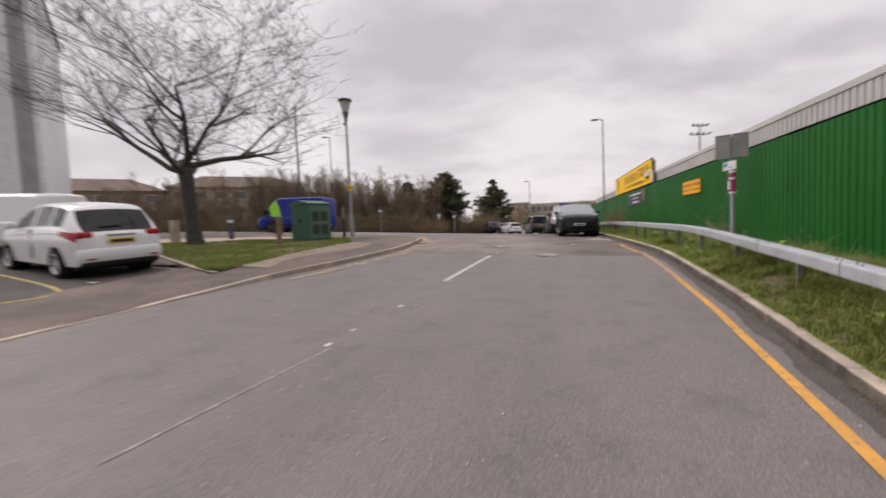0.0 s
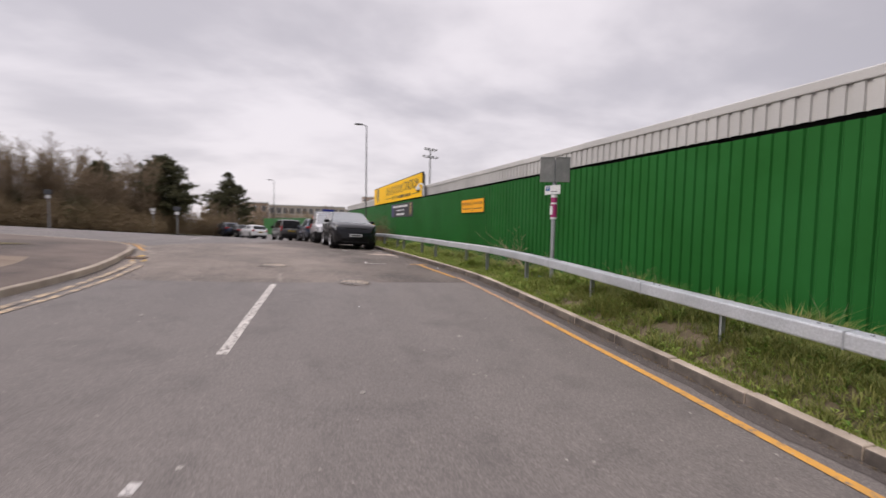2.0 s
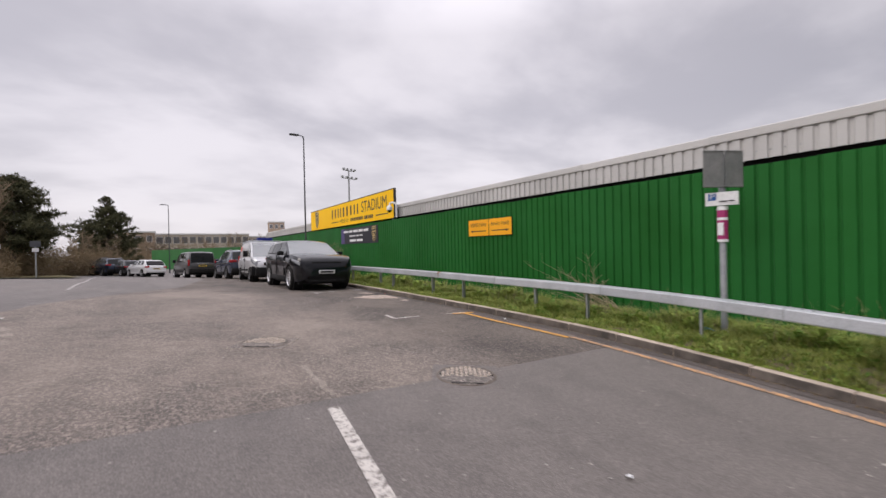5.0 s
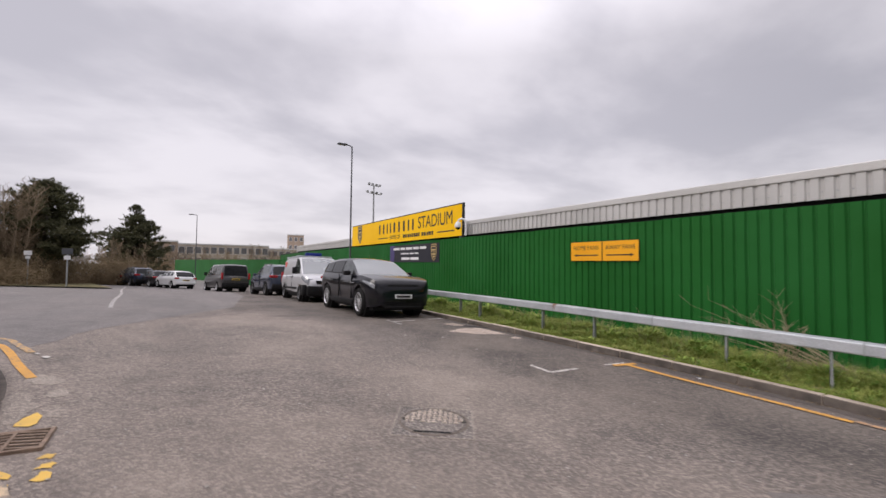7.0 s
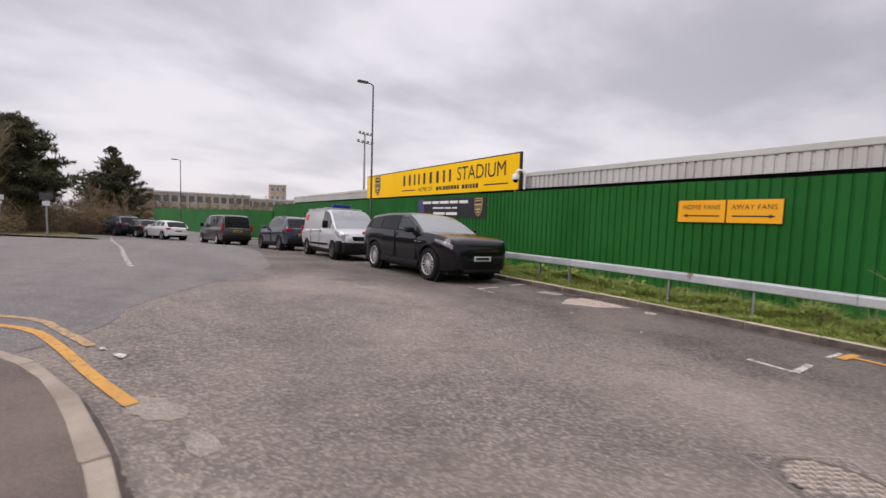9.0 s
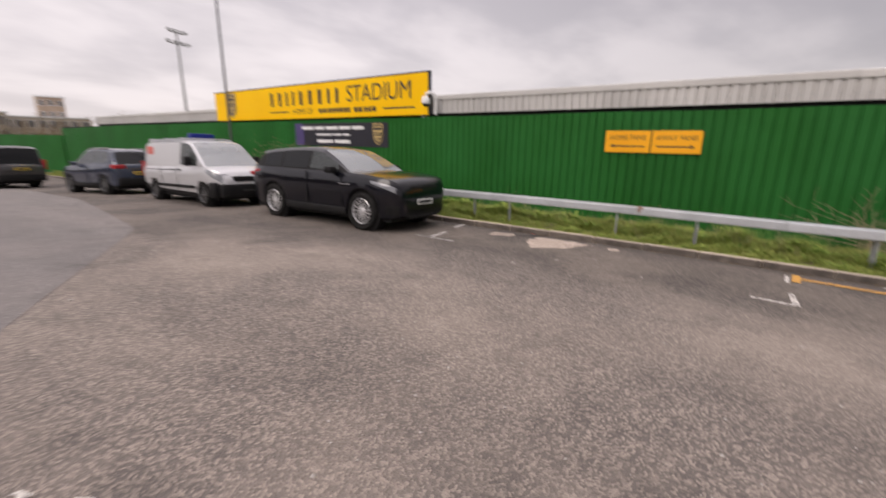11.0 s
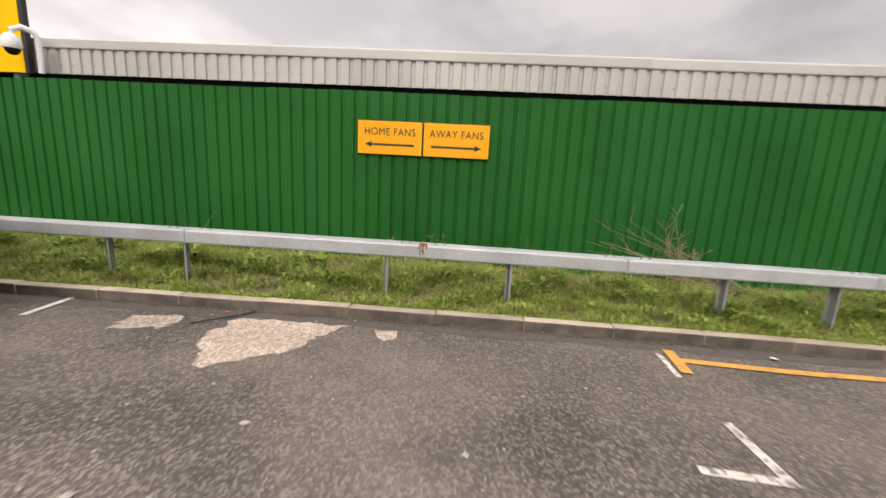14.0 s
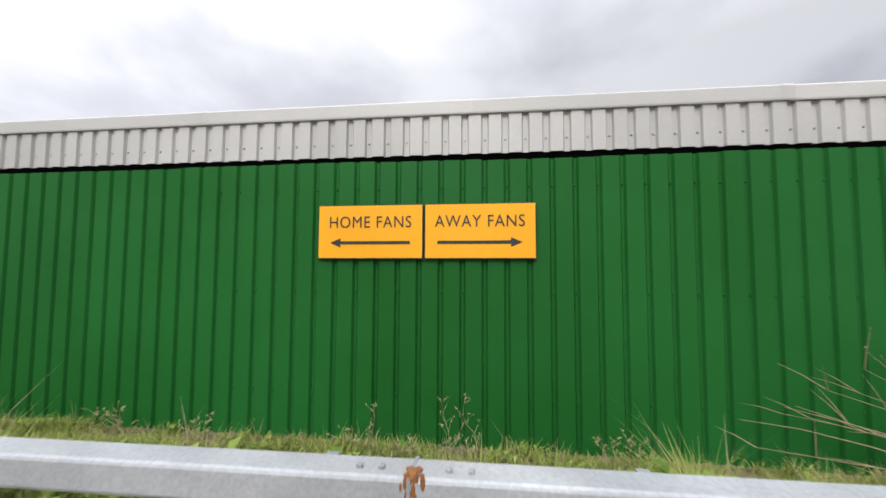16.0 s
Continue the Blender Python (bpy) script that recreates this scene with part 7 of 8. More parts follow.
def lawn_spots(n, seed):
    rng = np.random.default_rng(seed)
    out = []
    while len(out) < n:
        y = rng.uniform(6.9, 16.1)
        l, r = max(-15.4, -7.85 - (y - 6.8) * 1.75, -13.45 + (y - 11.8) * 1.22), min(-7.8, -7.8 - max(0, y - 13.2) * 0.55)
        if l > r - 0.1:
            continue
        x = rng.uniform(l, r)
        c = 0.5 + 0.5 * noise.noise(Vector((x * 0.8, y * 0.8, 7.0)))
        if rng.uniform() < 2.3 * c - 0.75 + 0.12 * max(0, -9.5 - x):
            out.append((x, y, 0.6 + 0.6 * c))
    return out


M_LAWN = leafy("lawn_blades", (0.11, 0.18, 0.035), (0.32, 0.35, 0.11))
blades("lawn_grass", lawn_spots(7000, 6), M_LAWN, "short worn grass of the corner lawn", (0.04, 0.1), 7, 0.008, 16, z_off=0.125)


def branch_tree(x, y, h, seed, trunk_r, fork, label, spread=0.9, levels=5, twigs=True, droop=0.0, base_off=0.0, reach=0.3, bark=None, brood=(5, 5, 4, 3, 2), flat=1.0, lean=0.0):
    """A bare broad tree: trunk, limbs and twigs as tapering tubes."""
    rng = random.Random(seed)
    z = lie(x, y) + base_off
    p = empty("bare_tree", Matrix.Translation((x, y, z)))
    tagged(p, label, "tree")
    bm_t, bm_w, limb = bmesh.new(), bmesh.new(), []
    tube(bm_t, [(lean, 0, -0.3), (lean, 0, 0.05), (lean * 0.75, 0.01, fork * 0.25), (lean * 0.4, 0.01, fork * 0.6), (0.03, 0.0, fork), (0.05, 0.02, fork + 0.4)], [trunk_r * 1.6, trunk_r * 1.3, trunk_r * 1.02, trunk_r * 0.95, trunk_r * 1.05, trunk_r * 0.75], 14)

    def grow(p0, d, L, r, level):
        n = 5 if level < 3 else 3
        pts, rad = [p0], [r]
        q, v = p0.copy(), d.copy()
        for k in range(n):
            v = (v + Vector((rng.gauss(0, 0.13), rng.gauss(0, 0.13), rng.gauss(0.03, 0.08) - droop))).normalized()
            q = q + v * L / n
            pts.append(q.copy())
            rad.append(r * (1 - 0.62 * (k + 1) / n))
        tube(limb[-1] if level < 2 else bm_w, pts, rad, 8 if level < 2 else 4 if level < 4 else 3, level < 2)
        if level >= levels:
            return
        kids = brood[level]
        for k in range(kids):
            i = rng.randint(2, n) if k else n
            a = rng.uniform(0, 6.28)
            side = Vector((math.cos(a), math.sin(a), rng.uniform(-0.15, 0.55)))
            e = v * rng.uniform(0.5, 1.0) + side * spread * rng.uniform(0.5, 1.0)
            e.z *= flat
            e.normalize()
            grow(pts[i], e, L * rng.uniform(0.52, 0.82), max(0.007, rad[i] * rng.uniform(0.5, 0.8)), level + 1)

    for k in range(7):
        a = k * math.tau / 7 + rng.uniform(-0.3, 0.3)
        e = Vector((math.cos(a), math.sin(a), rng.uniform(0.18, 0.4) if k % 2 else rng.uniform(0.4, 0.9))).normalized()
        limb.append(bmesh.new())
        grow(Vector((0.03, 0, fork + rng.uniform(-0.25, 0.3))), e, h * reach, trunk_r * rng.uniform(0.38, 0.55), 0)
    part("trunk", bm_t, bark or M_BARK, p, smooth=60)
    for bm in limb:
        part("limb", bm, bark or M_BARK, p, smooth=60)
    w = part("twig", bm_w, M_BARK_DARK, p)
    w["kind"] = "stuff"
    return p


branch_tree(-12.85, 11.2, 9.4, 17, 0.23, 2.45, "wide bare street tree in the corner grass", levels=5, base_off=0.11, reach=0.31, droop=-0.01, bark=M_BARK_DARK, brood=(5, 5, 3, 3, 2), flat=0.72, lean=0.22)


def pine(x, y, h, seed, label, shape, bare=0.25, name="pine_tree", spire=0.0):
    """A conifer: tapered trunk, whorls of limbs and clumps of needles; shape gives its half width, as a share of the height, at shares of the height."""
    rng = random.Random(seed)
    p = empty(name, Matrix.Translation((x, y, lie(x, y))))
    tagged(p, label, "tree", "pine trees")
    part("trunk", tubed([(0, 0, -0.3), (0, 0, h * 0.3), (0.1, 0, h * 0.7), (0.05, 0, h * 0.98)], [0.24, 0.19, 0.1, 0.02], 10), M_BARK, p, smooth=60)
    bl = bmesh.new()
    verts, faces = [], []

    def tuft(c, size, n):
        for q in range(n):
            d = Vector((rng.gauss(0, 1), rng.gauss(0, 1), rng.gauss(0.35, 0.8))).normalized() * size
            w = d.orthogonal().normalized() * 0.045
            k = len(verts)
            verts.extend((tuple(c - w), tuple(c + w), tuple(c + d)))
            faces.append((k, k + 1, k + 2))

    tiers = int(h * 3.4)
    for i in range(tiers):
        t = bare + (1 - bare) * i / tiers
        reach = h * at(shape, t)
        for k in range(7):
            a = rng.uniform(0, 6.28)
            L = max(0.25, reach * rng.uniform(0.55, 1.08))
            rise = rng.uniform(0.02, 0.3) * L
            base = Vector((0.05, 0, h * t - rise * 0.6))
            tip = Vector((math.cos(a) * L, math.sin(a) * L, h * t + rise * 0.4))
            tube(bl, [base, base.lerp(tip, 0.5) + Vector((0, 0, -0.06)), tip], [0.045, 0.03, 0.012], 4, False)
            for s in range(max(6, int(L * 8))):
                c = base.lerp(tip, 0.25 + 0.8 * rng.random() ** 0.8) + Vector((rng.gauss(0, 0.2), rng.gauss(0, 0.2), rng.gauss(0.03, 0.12)))
                tuft(c, rng.uniform(0.22, 0.44), 11)
    # thin open leader above the crown
    for i in range(int(spire * 16)):
        z = h * 0.97 + spire * i / (spire * 16)
        for k in range(3):
            a = rng.uniform(0, 6.28)
            L = 0.12 + 0.75 * (1 - i / (spire * 16))
            base = Vector((0.05, 0, z))
            tip = base + Vector((math.cos(a) * L, math.sin(a) * L, L * 0.9))
            tube(bl, [base, tip], [0.02, 0.008], 4, False)
            for q in range(3):
                tuft(base.lerp(tip, rng.uniform(0.4, 1)), 0.2, 6)
    if spire:
        tube(bl, [(0.05, 0, h * 0.95), (0.05, 0, h * 0.97 + spire)], [0.04, 0.01], 5, False)
    part("limb", bl, M_BARK, p)["kind"] = "stuff"
    cr = put("crown", mesh_of("crown", verts, faces, M_NEEDLE), p, label="dark green needle clumps with gaps")
    cr["kind"] = "stuff"


pine(-14.2, 53.3, 7.9, 51, "broad dark pine tree beyond the junction", [(0.25, 0.3), (0.36, 0.42), (0.5, 0.42), (0.7, 0.31), (0.85, 0.2), (1.0, 0.05)], 0.27)
pine(-10.4, 72.0, 8.2, 52, "dark pine tree with an open spire behind parked cars", [(0.1, 0.3), (0.25, 0.42), (0.5, 0.43), (0.75, 0.29), (0.9, 0.17), (1.0, 0.05)], 0.12, spire=1.3)
pine(-21.0, 58.0, 7.2, 53, "thin pine among the bare woodland", [(0.3, 0.2), (0.5, 0.3), (0.8, 0.2), (1.0, 0.04)], 0.35)


def woods():
    """A belt of bare saplings, scrub and brambles beyond the side road."""
    rng = random.Random(61)
    verts, faces = [], []

    def stick(a, b, ra, rb):
        d = (b - a).normalized()
        u = d.orthogonal().normalized()
        v = d.cross(u)
        k = len(verts)
        for c, r in ((a, ra), (b, rb)):
            for q in range(3):
                t = q * 2.094
                verts.append(tuple(c + (u * math.cos(t) + v * math.sin(t)) * r))
        for q in range(3):
            faces.append((k + q, k + (q + 1) % 3, k + 3 + (q + 1) % 3, k + 3 + q))

    def sapling(x, y, h):
        o = Vector((x, y, lie(x, y)))
        top = o + Vector((rng.gauss(0, 0.3), rng.gauss(0, 0.3), h))
        stick(o, top, 0.02 * h * 0.5, 0.008)
        for _ in range(int(18 + h * 4)):
            t = rng.uniform(0.25, 1)
            a = o.lerp(top, t)
            ang = rng.uniform(0, 6.28)
            L = h * rng.uniform(0.1, 0.26) * (1.15 - t * 0.6)
            b = a + Vector((math.cos(ang) * 0.6, math.sin(ang) * 0.6, rng.uniform(0.5, 1.1))).normalized() * L
            stick(a, b, 0.02, 0.009)
            for _ in range(5):
                c = a.lerp(b, rng.uniform(0.4, 1))
                g2 = rng.uniform(0, 6.28)
                e = c + Vector((math.cos(g2), math.sin(g2), rng.uniform(0.2, 1.2))).normalized() * L * rng.uniform(0.3, 0.6)
                stick(c, e, 0.012, 0.005)

    for _ in range(440):
        x = rng.uniform(-39, -14.5) if rng.random() < 0.8 else rng.uniform(-75, -39)
        y = 47.5 + (-x - 14) * -0.08 + abs(rng.gauss(0, 5.5))
        sapling(x, y, 1.05 * (2.6 + 4.2 * rng.random() ** 0.8 * (0.55 + 0.75 * (0.5 + 0.5 * noise.noise(Vector((x * 0.22, y * 0.22, 1.0)))))) * (1.0 + 0.3 * min(1, max(0, (-x - 22) / 14))))
    for _ in range(40):
        sapling(rng.uniform(-13.5, -9.0), rng.uniform(60, 80), rng.uniform(2.5, 4.5))
    for _ in range(16):
        sapling(rng.uniform(-50, -26), rng.uniform(56, 66), rng.uniform(8.5, 11.0))
    for _ in range(150):
        sapling(rng.uniform(-66, -33), rng.uniform(38, 48), rng.uniform(2.6, 6.5))
    for _ in range(70):
        sapling(rng.uniform(-14, 38), rng.uniform(104, 140), rng.uniform(4.0, 7.5))
    tagged(put("bare_woodland", mesh_of("bare_woodland", verts, faces, M_TWIG)), "belt of bare brown saplings and young trees", "woodland", kind="stuff")

    def clumps(name, spots, material, label, cat):
        vs, fs = [], []
        for x, y, r, h in spots:
            z = lie(x, y)
            for _ in range(int(420 * r)):
                a, q = rng.uniform(0, 6.28), math.sqrt(rng.random())
                u = rng.random()
                px, py = x + math.cos(a) * q * r, y + math.sin(a) * q * r
                pz = z + h * u * (1 - 0.55 * q * q)
                d = Vector((rng.gauss(0, 1), rng.gauss(0, 1), rng.gauss(0.5, 0.8))).normalized() * rng.uniform(0.22, 0.55)
                w = d.orthogonal().normalized() * rng.uniform(0.01, 0.026)
                n = len(vs)
                c = Vector((px, py, pz))
                vs += [tuple(c - w), tuple(c + w), tuple(c + d)]
                fs.append((n, n + 1, n + 2))
        tagged(put(name, mesh_of(name, vs, fs, material)), label, cat, kind="stuff")

    scrub = []
    for _ in range(300):
        x = rng.uniform(-40, -14)
        scrub.append((x, 46.3 + (-x - 14) * -0.08 + abs(rng.gauss(0, 4)), rng.uniform(0.9, 1.8), rng.uniform(1.0, 3.0)))
    scrub += [(rng.uniform(-13, -8), rng.uniform(58, 64), rng.uniform(0.9, 1.5), rng.uniform(1.6, 3.4)) for _ in range(26)]
    scrub += [(rng.uniform(-22, -13), rng.uniform(52, 60), rng.uniform(1.2, 2.0), rng.uniform(2.6, 4.4)) for _ in range(60)]
    scrub += [(rng.uniform(-66, -36), rng.uniform(37, 44), rng.uniform(1.0, 1.9), rng.uniform(1.2, 2.8)) for _ in range(70)]
    scrub += [(rng.uniform(-14, 30), rng.uniform(112, 140), rng.uniform(2.0, 3.6), rng.uniform(4.0, 6.5)) for _ in range(46)]
    scrub += [(rng.uniform(2.0, 12.0), rng.uniform(92, 108), rng.uniform(1.4, 2.4), rng.uniform(3.5, 6.0)) for _ in range(14)]
    clumps("brown_scrub", scrub, M_SCRUB, "tangled brown winter scrub along the woodland edge", "scrub")
    ever = [(rng.uniform(-44, -16), 46.5 + rng.uniform(-0.5, 4), rng.uniform(0.9, 1.6), rng.uniform(1.5, 4.2)) for _ in range(34)]
    ever += [(rng.uniform(-48, -30), rng.uniform(36, 41), rng.uniform(0.9, 1.7), rng.uniform(0.9, 1.7)) for _ in range(16)]
    clumps("evergreen_scrub", ever, M_EVERGREEN, "dark evergreen bushes among the bare trees", "bushes")


woods()
sheet("verge_far", lambda y: -70.0, lambda y: -9.0 - max(0, y - 46) * 0.25, 44.6, 60.0, 0.1, M_TURF, 14, 1.0, "rough grass bank below the far trees")


def back_trees():
    branch_tree(21.8, -15.8, 10.0, 71, 0.25, 4.4, "bare tree crown behind the stand", levels=4)
    branch_tree(12.0, 138.0, 8.5, 73, 0.25, 3.0, "bare tree in front of distant buildings", levels=3)
    branch_tree(24.0, 150.0, 9.5, 74, 0.28, 3.0, "bare tree in front of distant buildings", levels=3)
    branch_tree(-7.0, 128.0, 9.0, 72, 0.25, 3.0, "bare tree beside distant buildings", levels=3)


back_trees()


# ---- distant buildings ----
M_BRICK_PALE = mottled("pale_brick", (0.36, 0.27, 0.2), (0.44, 0.34, 0.26), 0.9, big=0.5, fine=12, bumpy=0.1)
M_RENDER = mottled("cream_render", (0.5, 0.44, 0.36), (0.56, 0.5, 0.42), 0.85, big=0.4, fine=10, bumpy=0.05)
M_TILE = mottled("brown_tiles", (0.12, 0.085, 0.065), (0.17, 0.12, 0.09), 0.85, big=0.8, fine=14, bumpy=0.2)
M_PANEL = mottled("white_panels", (0.74, 0.745, 0.75), (0.8, 0.805, 0.81), 0.6, big=0.2, fine=4, bumpy=0)
M_WINDOW = mottled("dull_window", (0.12, 0.12, 0.125), (0.2, 0.2, 0.205), 0.2, big=0.4, fine=3, bumpy=0)


def block(name, label, m, w, d, h, storeys, bays, wall_mat, roof_kind, win=(0.62, 0.5), frame=None, base=-2.0):
    """A building of storeys and bays; its front faces local -y."""
    b = empty(name, m)
    tagged(b, label, "building")
    part("wall", boxed(-w / 2, w / 2, 0, d, base, h), wall_mat, b)
    sh, bw = h / storeys, w / bays
    for s in range(storeys):
        for k in range(bays):
            x0 = -w / 2 + bw * (k + 0.5 - win[0] / 2)
            z0 = sh * (s + 0.5 - win[1] / 2)
            wn = part("window", boxed(x0, x0 + bw * win[0], -0.06, 0.02, z0, z0 + sh * win[1]), frame or M_PANEL, b)
            part("pane", boxed(x0 + 0.08, x0 + bw * win[0] - 0.08, -0.075, -0.06, z0 + 0.08, z0 + sh * win[1] - 0.08), M_WINDOW, wn)
    if roof_kind == "hip":
        bm = bmesh.new()
        e, rh = 0.6, 2.3
        v = [bm.verts.new(q) for q in ((-w / 2 - e, -e, h), (w / 2 + e, -e, h), (w / 2 + e, d + e, h), (-w / 2 - e, d + e, h), (-w / 2 + d / 2, d / 2, h + rh), (w / 2 - d / 2, d / 2, h + rh))]
        for q in ((0, 1, 5, 4), (1, 2, 5), (2, 3, 4, 5), (3, 0, 4), (3, 2, 1, 0)):
            bm.faces.new([v[i] for i in q])
        part("roof", bm, M_TILE, b)
    else:
        part("roof", boxed(-w / 2 - 0.2, w / 2 + 0.2, -0.2, d + 0.2, h, h + 0.4), M_PANEL, b)
    return b


def facing(x, y, z, yaw):
    return Matrix.Translation((x, y, z)) @ Matrix.Rotation(radians(yaw), 4, "Z")


block("flats", "three-storey pale flats with brown hipped roofs", facing(-50, 58, 1.2, 42), 20, 9, 7.6, 3, 7, M_RENDER, "hip")
block("flats", "pale brick flats with brown hipped roof beyond trees", facing(-66, 46, 1.2, 46), 18, 9, 7.2, 3, 6, M_BRICK_PALE, "hip")
block("warehouse", "tall white clad building with a grey column", facing(-40.5, 14.5, 0.5, 52), 17, 20, 21, 1, 1, M_PANEL, "flat", (0.01, 0.01))
warehouse_post = part("drainpipe", tubed([(-30.8, 17.6, 0), (-30.8, 17.6, 22)], 0.42, 10), mottled("grey_pipe", (0.3, 0.3, 0.31), (0.36, 0.36, 0.37), 0.6), smooth=40)
tagged(warehouse_post, "grey full-height column on the white building", "column")
block("office_block", "long low concrete-framed office block", facing(5.0, 167, -3.0, 2), 27, 12, 10.5, 3, 12, M_RENDER, "flat", (0.8, 0.62))
block("office_tower", "small pale brick tower above the far roofs", facing(31.0, 184, -3.0, -8), 6, 6, 16.0, 5, 3, M_BRICK_PALE, "flat", (0.6, 0.5))
block("office_block", "pale low office wing on the skyline", facing(27.0, 172, -3.0, -6), 18, 12, 9.8, 3, 8, M_RENDER, "flat", (0.75, 0.6))
block("brick_block", "brown brick block beside the bare tree", facing(-12.0, 150, -3.0, 6), 8, 9, 10.5, 3, 3, M_BRICK_PALE, "flat", (0.5, 0.5))


def bramble(x, y, r, h, n, seed, label):
    """A tangle of arching bare stems with a few leaves still on."""
    rng = random.Random(seed)
    z = lie(x, y)
    p = empty("bramble_bush", Matrix.Translation((x, y, z)))
    tagged(p, label, "bush", "bushes by the wall")
    bm, verts, faces = bmesh.new(), [], []
    for _ in range(n):
        a = rng.uniform(0, 6.28)
        q = Vector((rng.gauss(0, r * 0.3) * 0.4, rng.gauss(0, r * 0.4), 0))
        d = Vector((math.cos(a) * 0.25, math.sin(a) * 0.5, 1)).normalized()
        pts = [q]
        L = h * rng.uniform(0.5, 1.1)
        for k in range(5):
            d = (d + Vector((rng.gauss(0, 0.1), rng.gauss(0, 0.16), -0.1 * k))).normalized()
            q = q + d * L / 5
            pts.append(q)
            for _ in range(7):
                c = q + Vector((rng.gauss(0, 0.1), rng.gauss(0, 0.14), rng.gauss(0, 0.12)))
                e = Vector((rng.gauss(0, 1), rng.gauss(0, 1), rng.gauss(0, 1))).normalized() * rng.uniform(0.03, 0.08)
                w = e.orthogonal().normalized() * rng.uniform(0.012, 0.03)
                i = len(verts)
                verts += [tuple(c - w), tuple(c + e * 0.4 - w), tuple(c + e), tuple(c + w)]
                faces.append((i, i + 1, i + 2, i + 3))
        tube(bm, pts, [0.012, 0.011, 0.009, 0.007, 0.005, 0.002], 4)
    part("stem", bm, M_TWIG, p)["kind"] = "stuff"
    put("leaf", mesh_of("leaf", verts, faces, M_SCRUB), p)["kind"] = "stuff"


bramble(3.9, 30.8, 1.3, 2.2, 70, 81, "rust-brown winter bush in front of the green wall")
bramble(3.9, 33.4, 0.9, 1.6, 34, 82, "small brown winter bush in front of the green wall")


def litter(name, label, x, y, off, material, pts, turn, rise=0.02):
    """A crumpled scrap: a small buckled sheet lying on the ground."""
    z = lie(x, y) + off
    rng = random.Random(int(x * 100))
    verts = [(u, v, rng.uniform(0.004, rise)) for u, v in pts] + [(0, 0, rise)]
    n = len(pts)
    me = mesh_of(name, verts, [(i, (i + 1) % n, n) for i in range(n)], material)
    tagged(put(name, me, None, Matrix.Translation((x, y, z)) @ Matrix.Rotation(radians(turn), 4, "Z")), label, "litter", "litter")


SCRAP = [(-0.11, -0.03), (-0.05, -0.08), (0.05, -0.05), (0.12, -0.02), (0.09, 0.05), (0.0, 0.07), (-0.08, 0.05)]
M_BLUE_SCRAP = mottled("blue_plastic", (0.02, 0.22, 0.36), (0.03, 0.28, 0.44), 0.4, big=8, fine=60, bumpy=0.2)
litter("plastic_scrap", "torn blue plastic scrap in the grass by the post", 3.25, 10.85, 0.2, M_BLUE_SCRAP, [(a * 1.3, b * 1.3) for a, b in SCRAP], 70, 0.09)
litter("paper_scrap", "white paper scrap behind the parked car", -9.2, 6.05, 0.03, M_WHITE, [(a * 1.2, b) for a, b in SCRAP], 15)
litter("paper_scrap", "white paper scrap behind the parked car", -9.55, 5.6, 0.03, M_WHITE, SCRAP, -20)
litter("paper_scrap", "white paper scrap behind the parked car", -8.85, 6.35, 0.03, M_WHITE, SCRAP, 40)
litter("paper_scrap", "small white paper scrap by the kerb", 1.86, 13.9, 0.012, M_WHITE, [(a * 0.35, b * 0.4) for a, b in SCRAP], 30)
litter("paper_scrap", "small white paper scrap on the road", -1.1, 9.3, 0.012, M_WHITE, [(a * 0.25, b * 0.3) for a, b in SCRAP], 10)


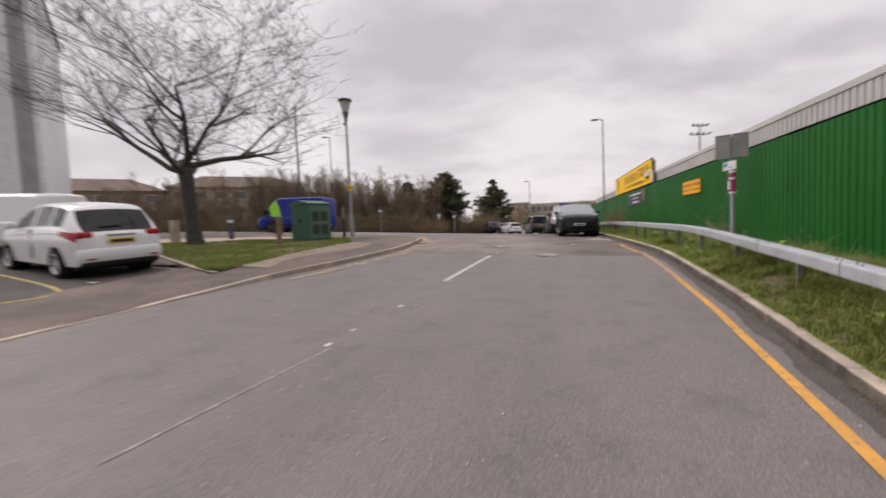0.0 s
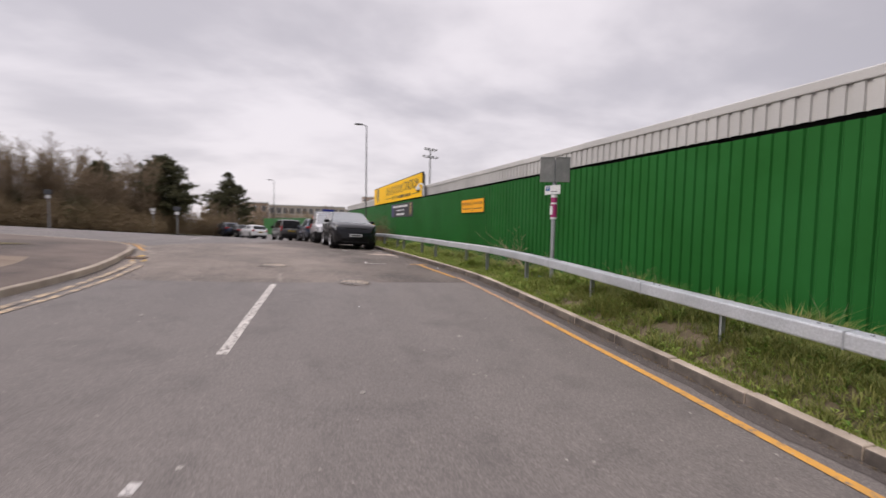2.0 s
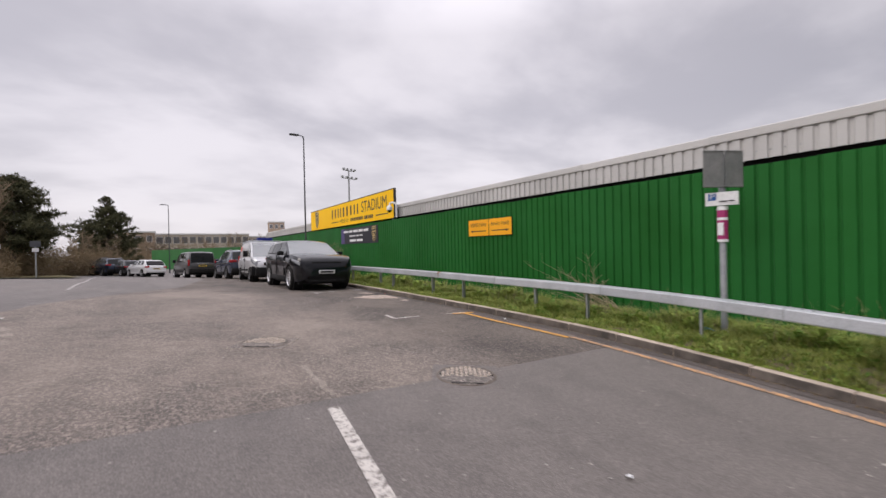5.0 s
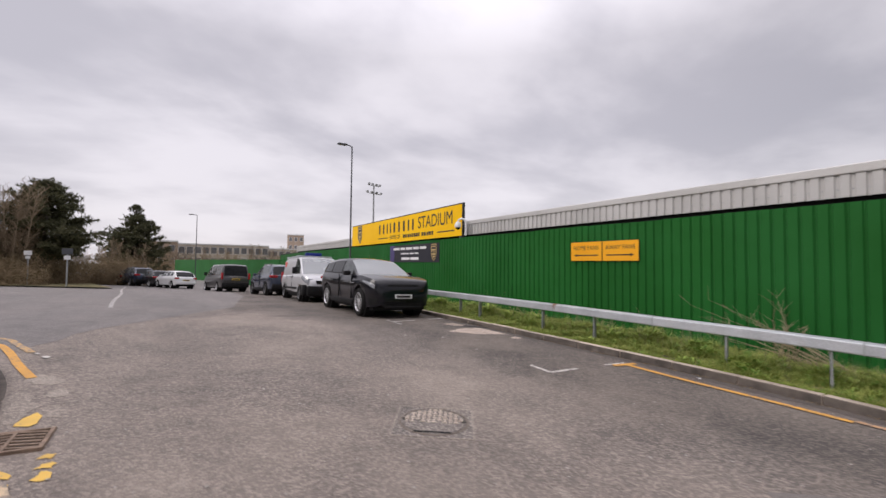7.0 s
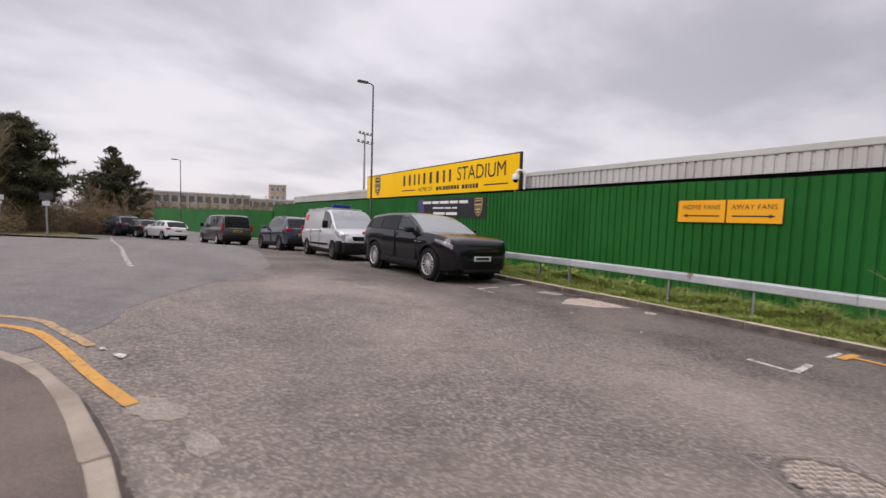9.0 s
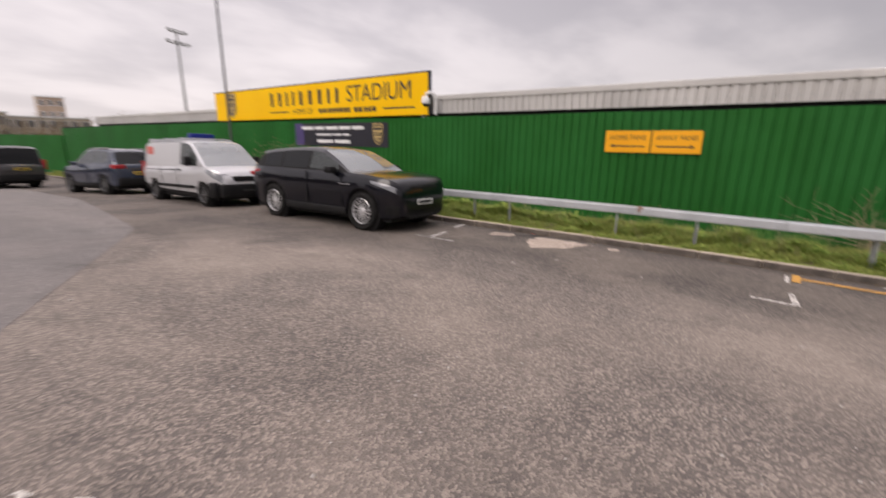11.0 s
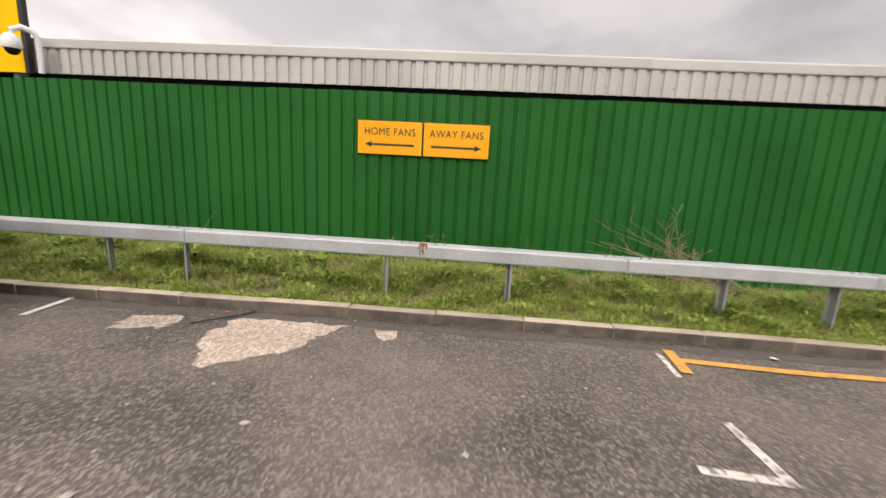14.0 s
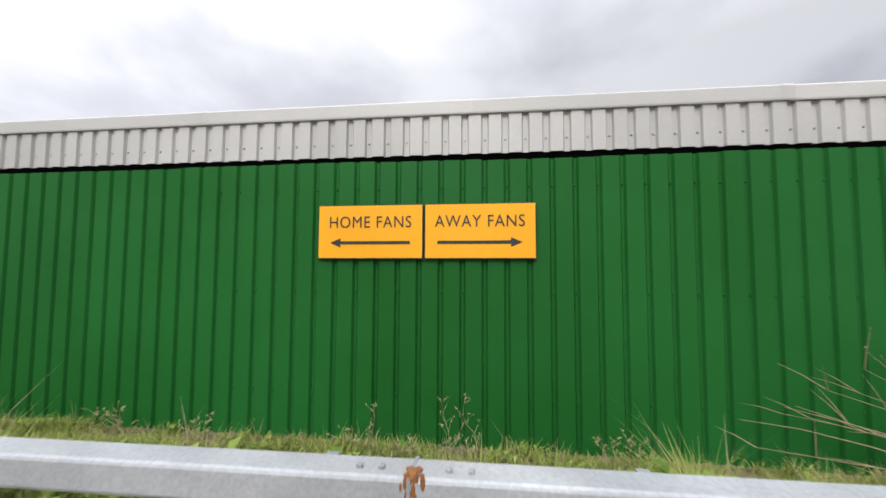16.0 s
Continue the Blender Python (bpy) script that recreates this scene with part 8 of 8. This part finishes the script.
def gutter():
    """Dead leaves, twigs and silt gathered along the kerb."""
    rng = random.Random(91)
    verts, faces = [], []
    for _ in range(4200):
        y = rng.uniform(0, 25)
        heap = 0.5 + 0.5 * noise.noise(Vector((0, y * 0.9, 5.0)))
        if rng.random() > heap + 0.15:
            continue
        x = kerb_r(y) - abs(rng.gauss(0, 0.05)) - 0.004
        z = lie(x, y) + 0.009
        s, a = rng.uniform(0.006, 0.024), rng.uniform(0, 6.28)
        w = s * rng.uniform(0.2, 0.6)
        c, d = math.cos(a), math.sin(a)
        k = len(verts)
        verts += [(x - c * s, y - d * s, z), (x + d * w, y - c * w, z + s * 0.3), (x + c * s, y + d * s, z + rng.uniform(0, 0.01)), (x - d * w, y + c * w, z + s * 0.2)]
        faces.append((k, k + 1, k + 2, k + 3))
    tagged(put("gutter_debris", mesh_of("gutter_debris", verts, faces, leafy("leaf_litter", (0.07, 0.05, 0.03), (0.26, 0.19, 0.12), 0.9, 0.05))), "dead leaves and silt gathered along the kerb", "debris", kind="stuff")


gutter()


def moss():
    """Low bright moss and short shoots just behind the kerb stones."""
    rng = np.random.default_rng(97)
    spots = []
    while len(spots) < 3800:
        y = rng.uniform(0, 25)
        if rng.uniform() < 0.3 + 0.7 * (0.5 + 0.5 * noise.noise(Vector((2.0, y * 0.8, 9.0)))):
            spots.append((kerb_r(y) + 0.13 + abs(rng.normal(0, 0.07)), y, 1.0))
    blades("verge_moss", spots, leafy("moss", (0.16, 0.27, 0.03), (0.36, 0.44, 0.08)), "bright low moss along the back of the kerb", (0.012, 0.045), 7, 0.006, 98, 1.4, "moss", 0.1)


moss()

M_RED_SCRAP = mottled("red_plastic", (0.5, 0.05, 0.045), (0.6, 0.08, 0.07), 0.4, big=8, fine=60, bumpy=0.1)
litter("plastic_scrap", "tiny red plastic scrap beside the kerb", 1.79, 19.3, 0.012, M_RED_SCRAP, [(a * 0.22, b * 0.3) for a, b in SCRAP], 20)
cable_pts = [(1.42, 19.44), (1.5, 19.36), (1.6, 19.27), (1.7, 19.17), (1.8, 19.08), (1.87, 19.04)]
cable = part("cable", tubed([(x, y, lie(x, y) + 0.02) for x, y in cable_pts], 0.008, 6), M_BLACK, smooth=50)
tagged(cable, "short piece of black cable lying across the patch", "cable")
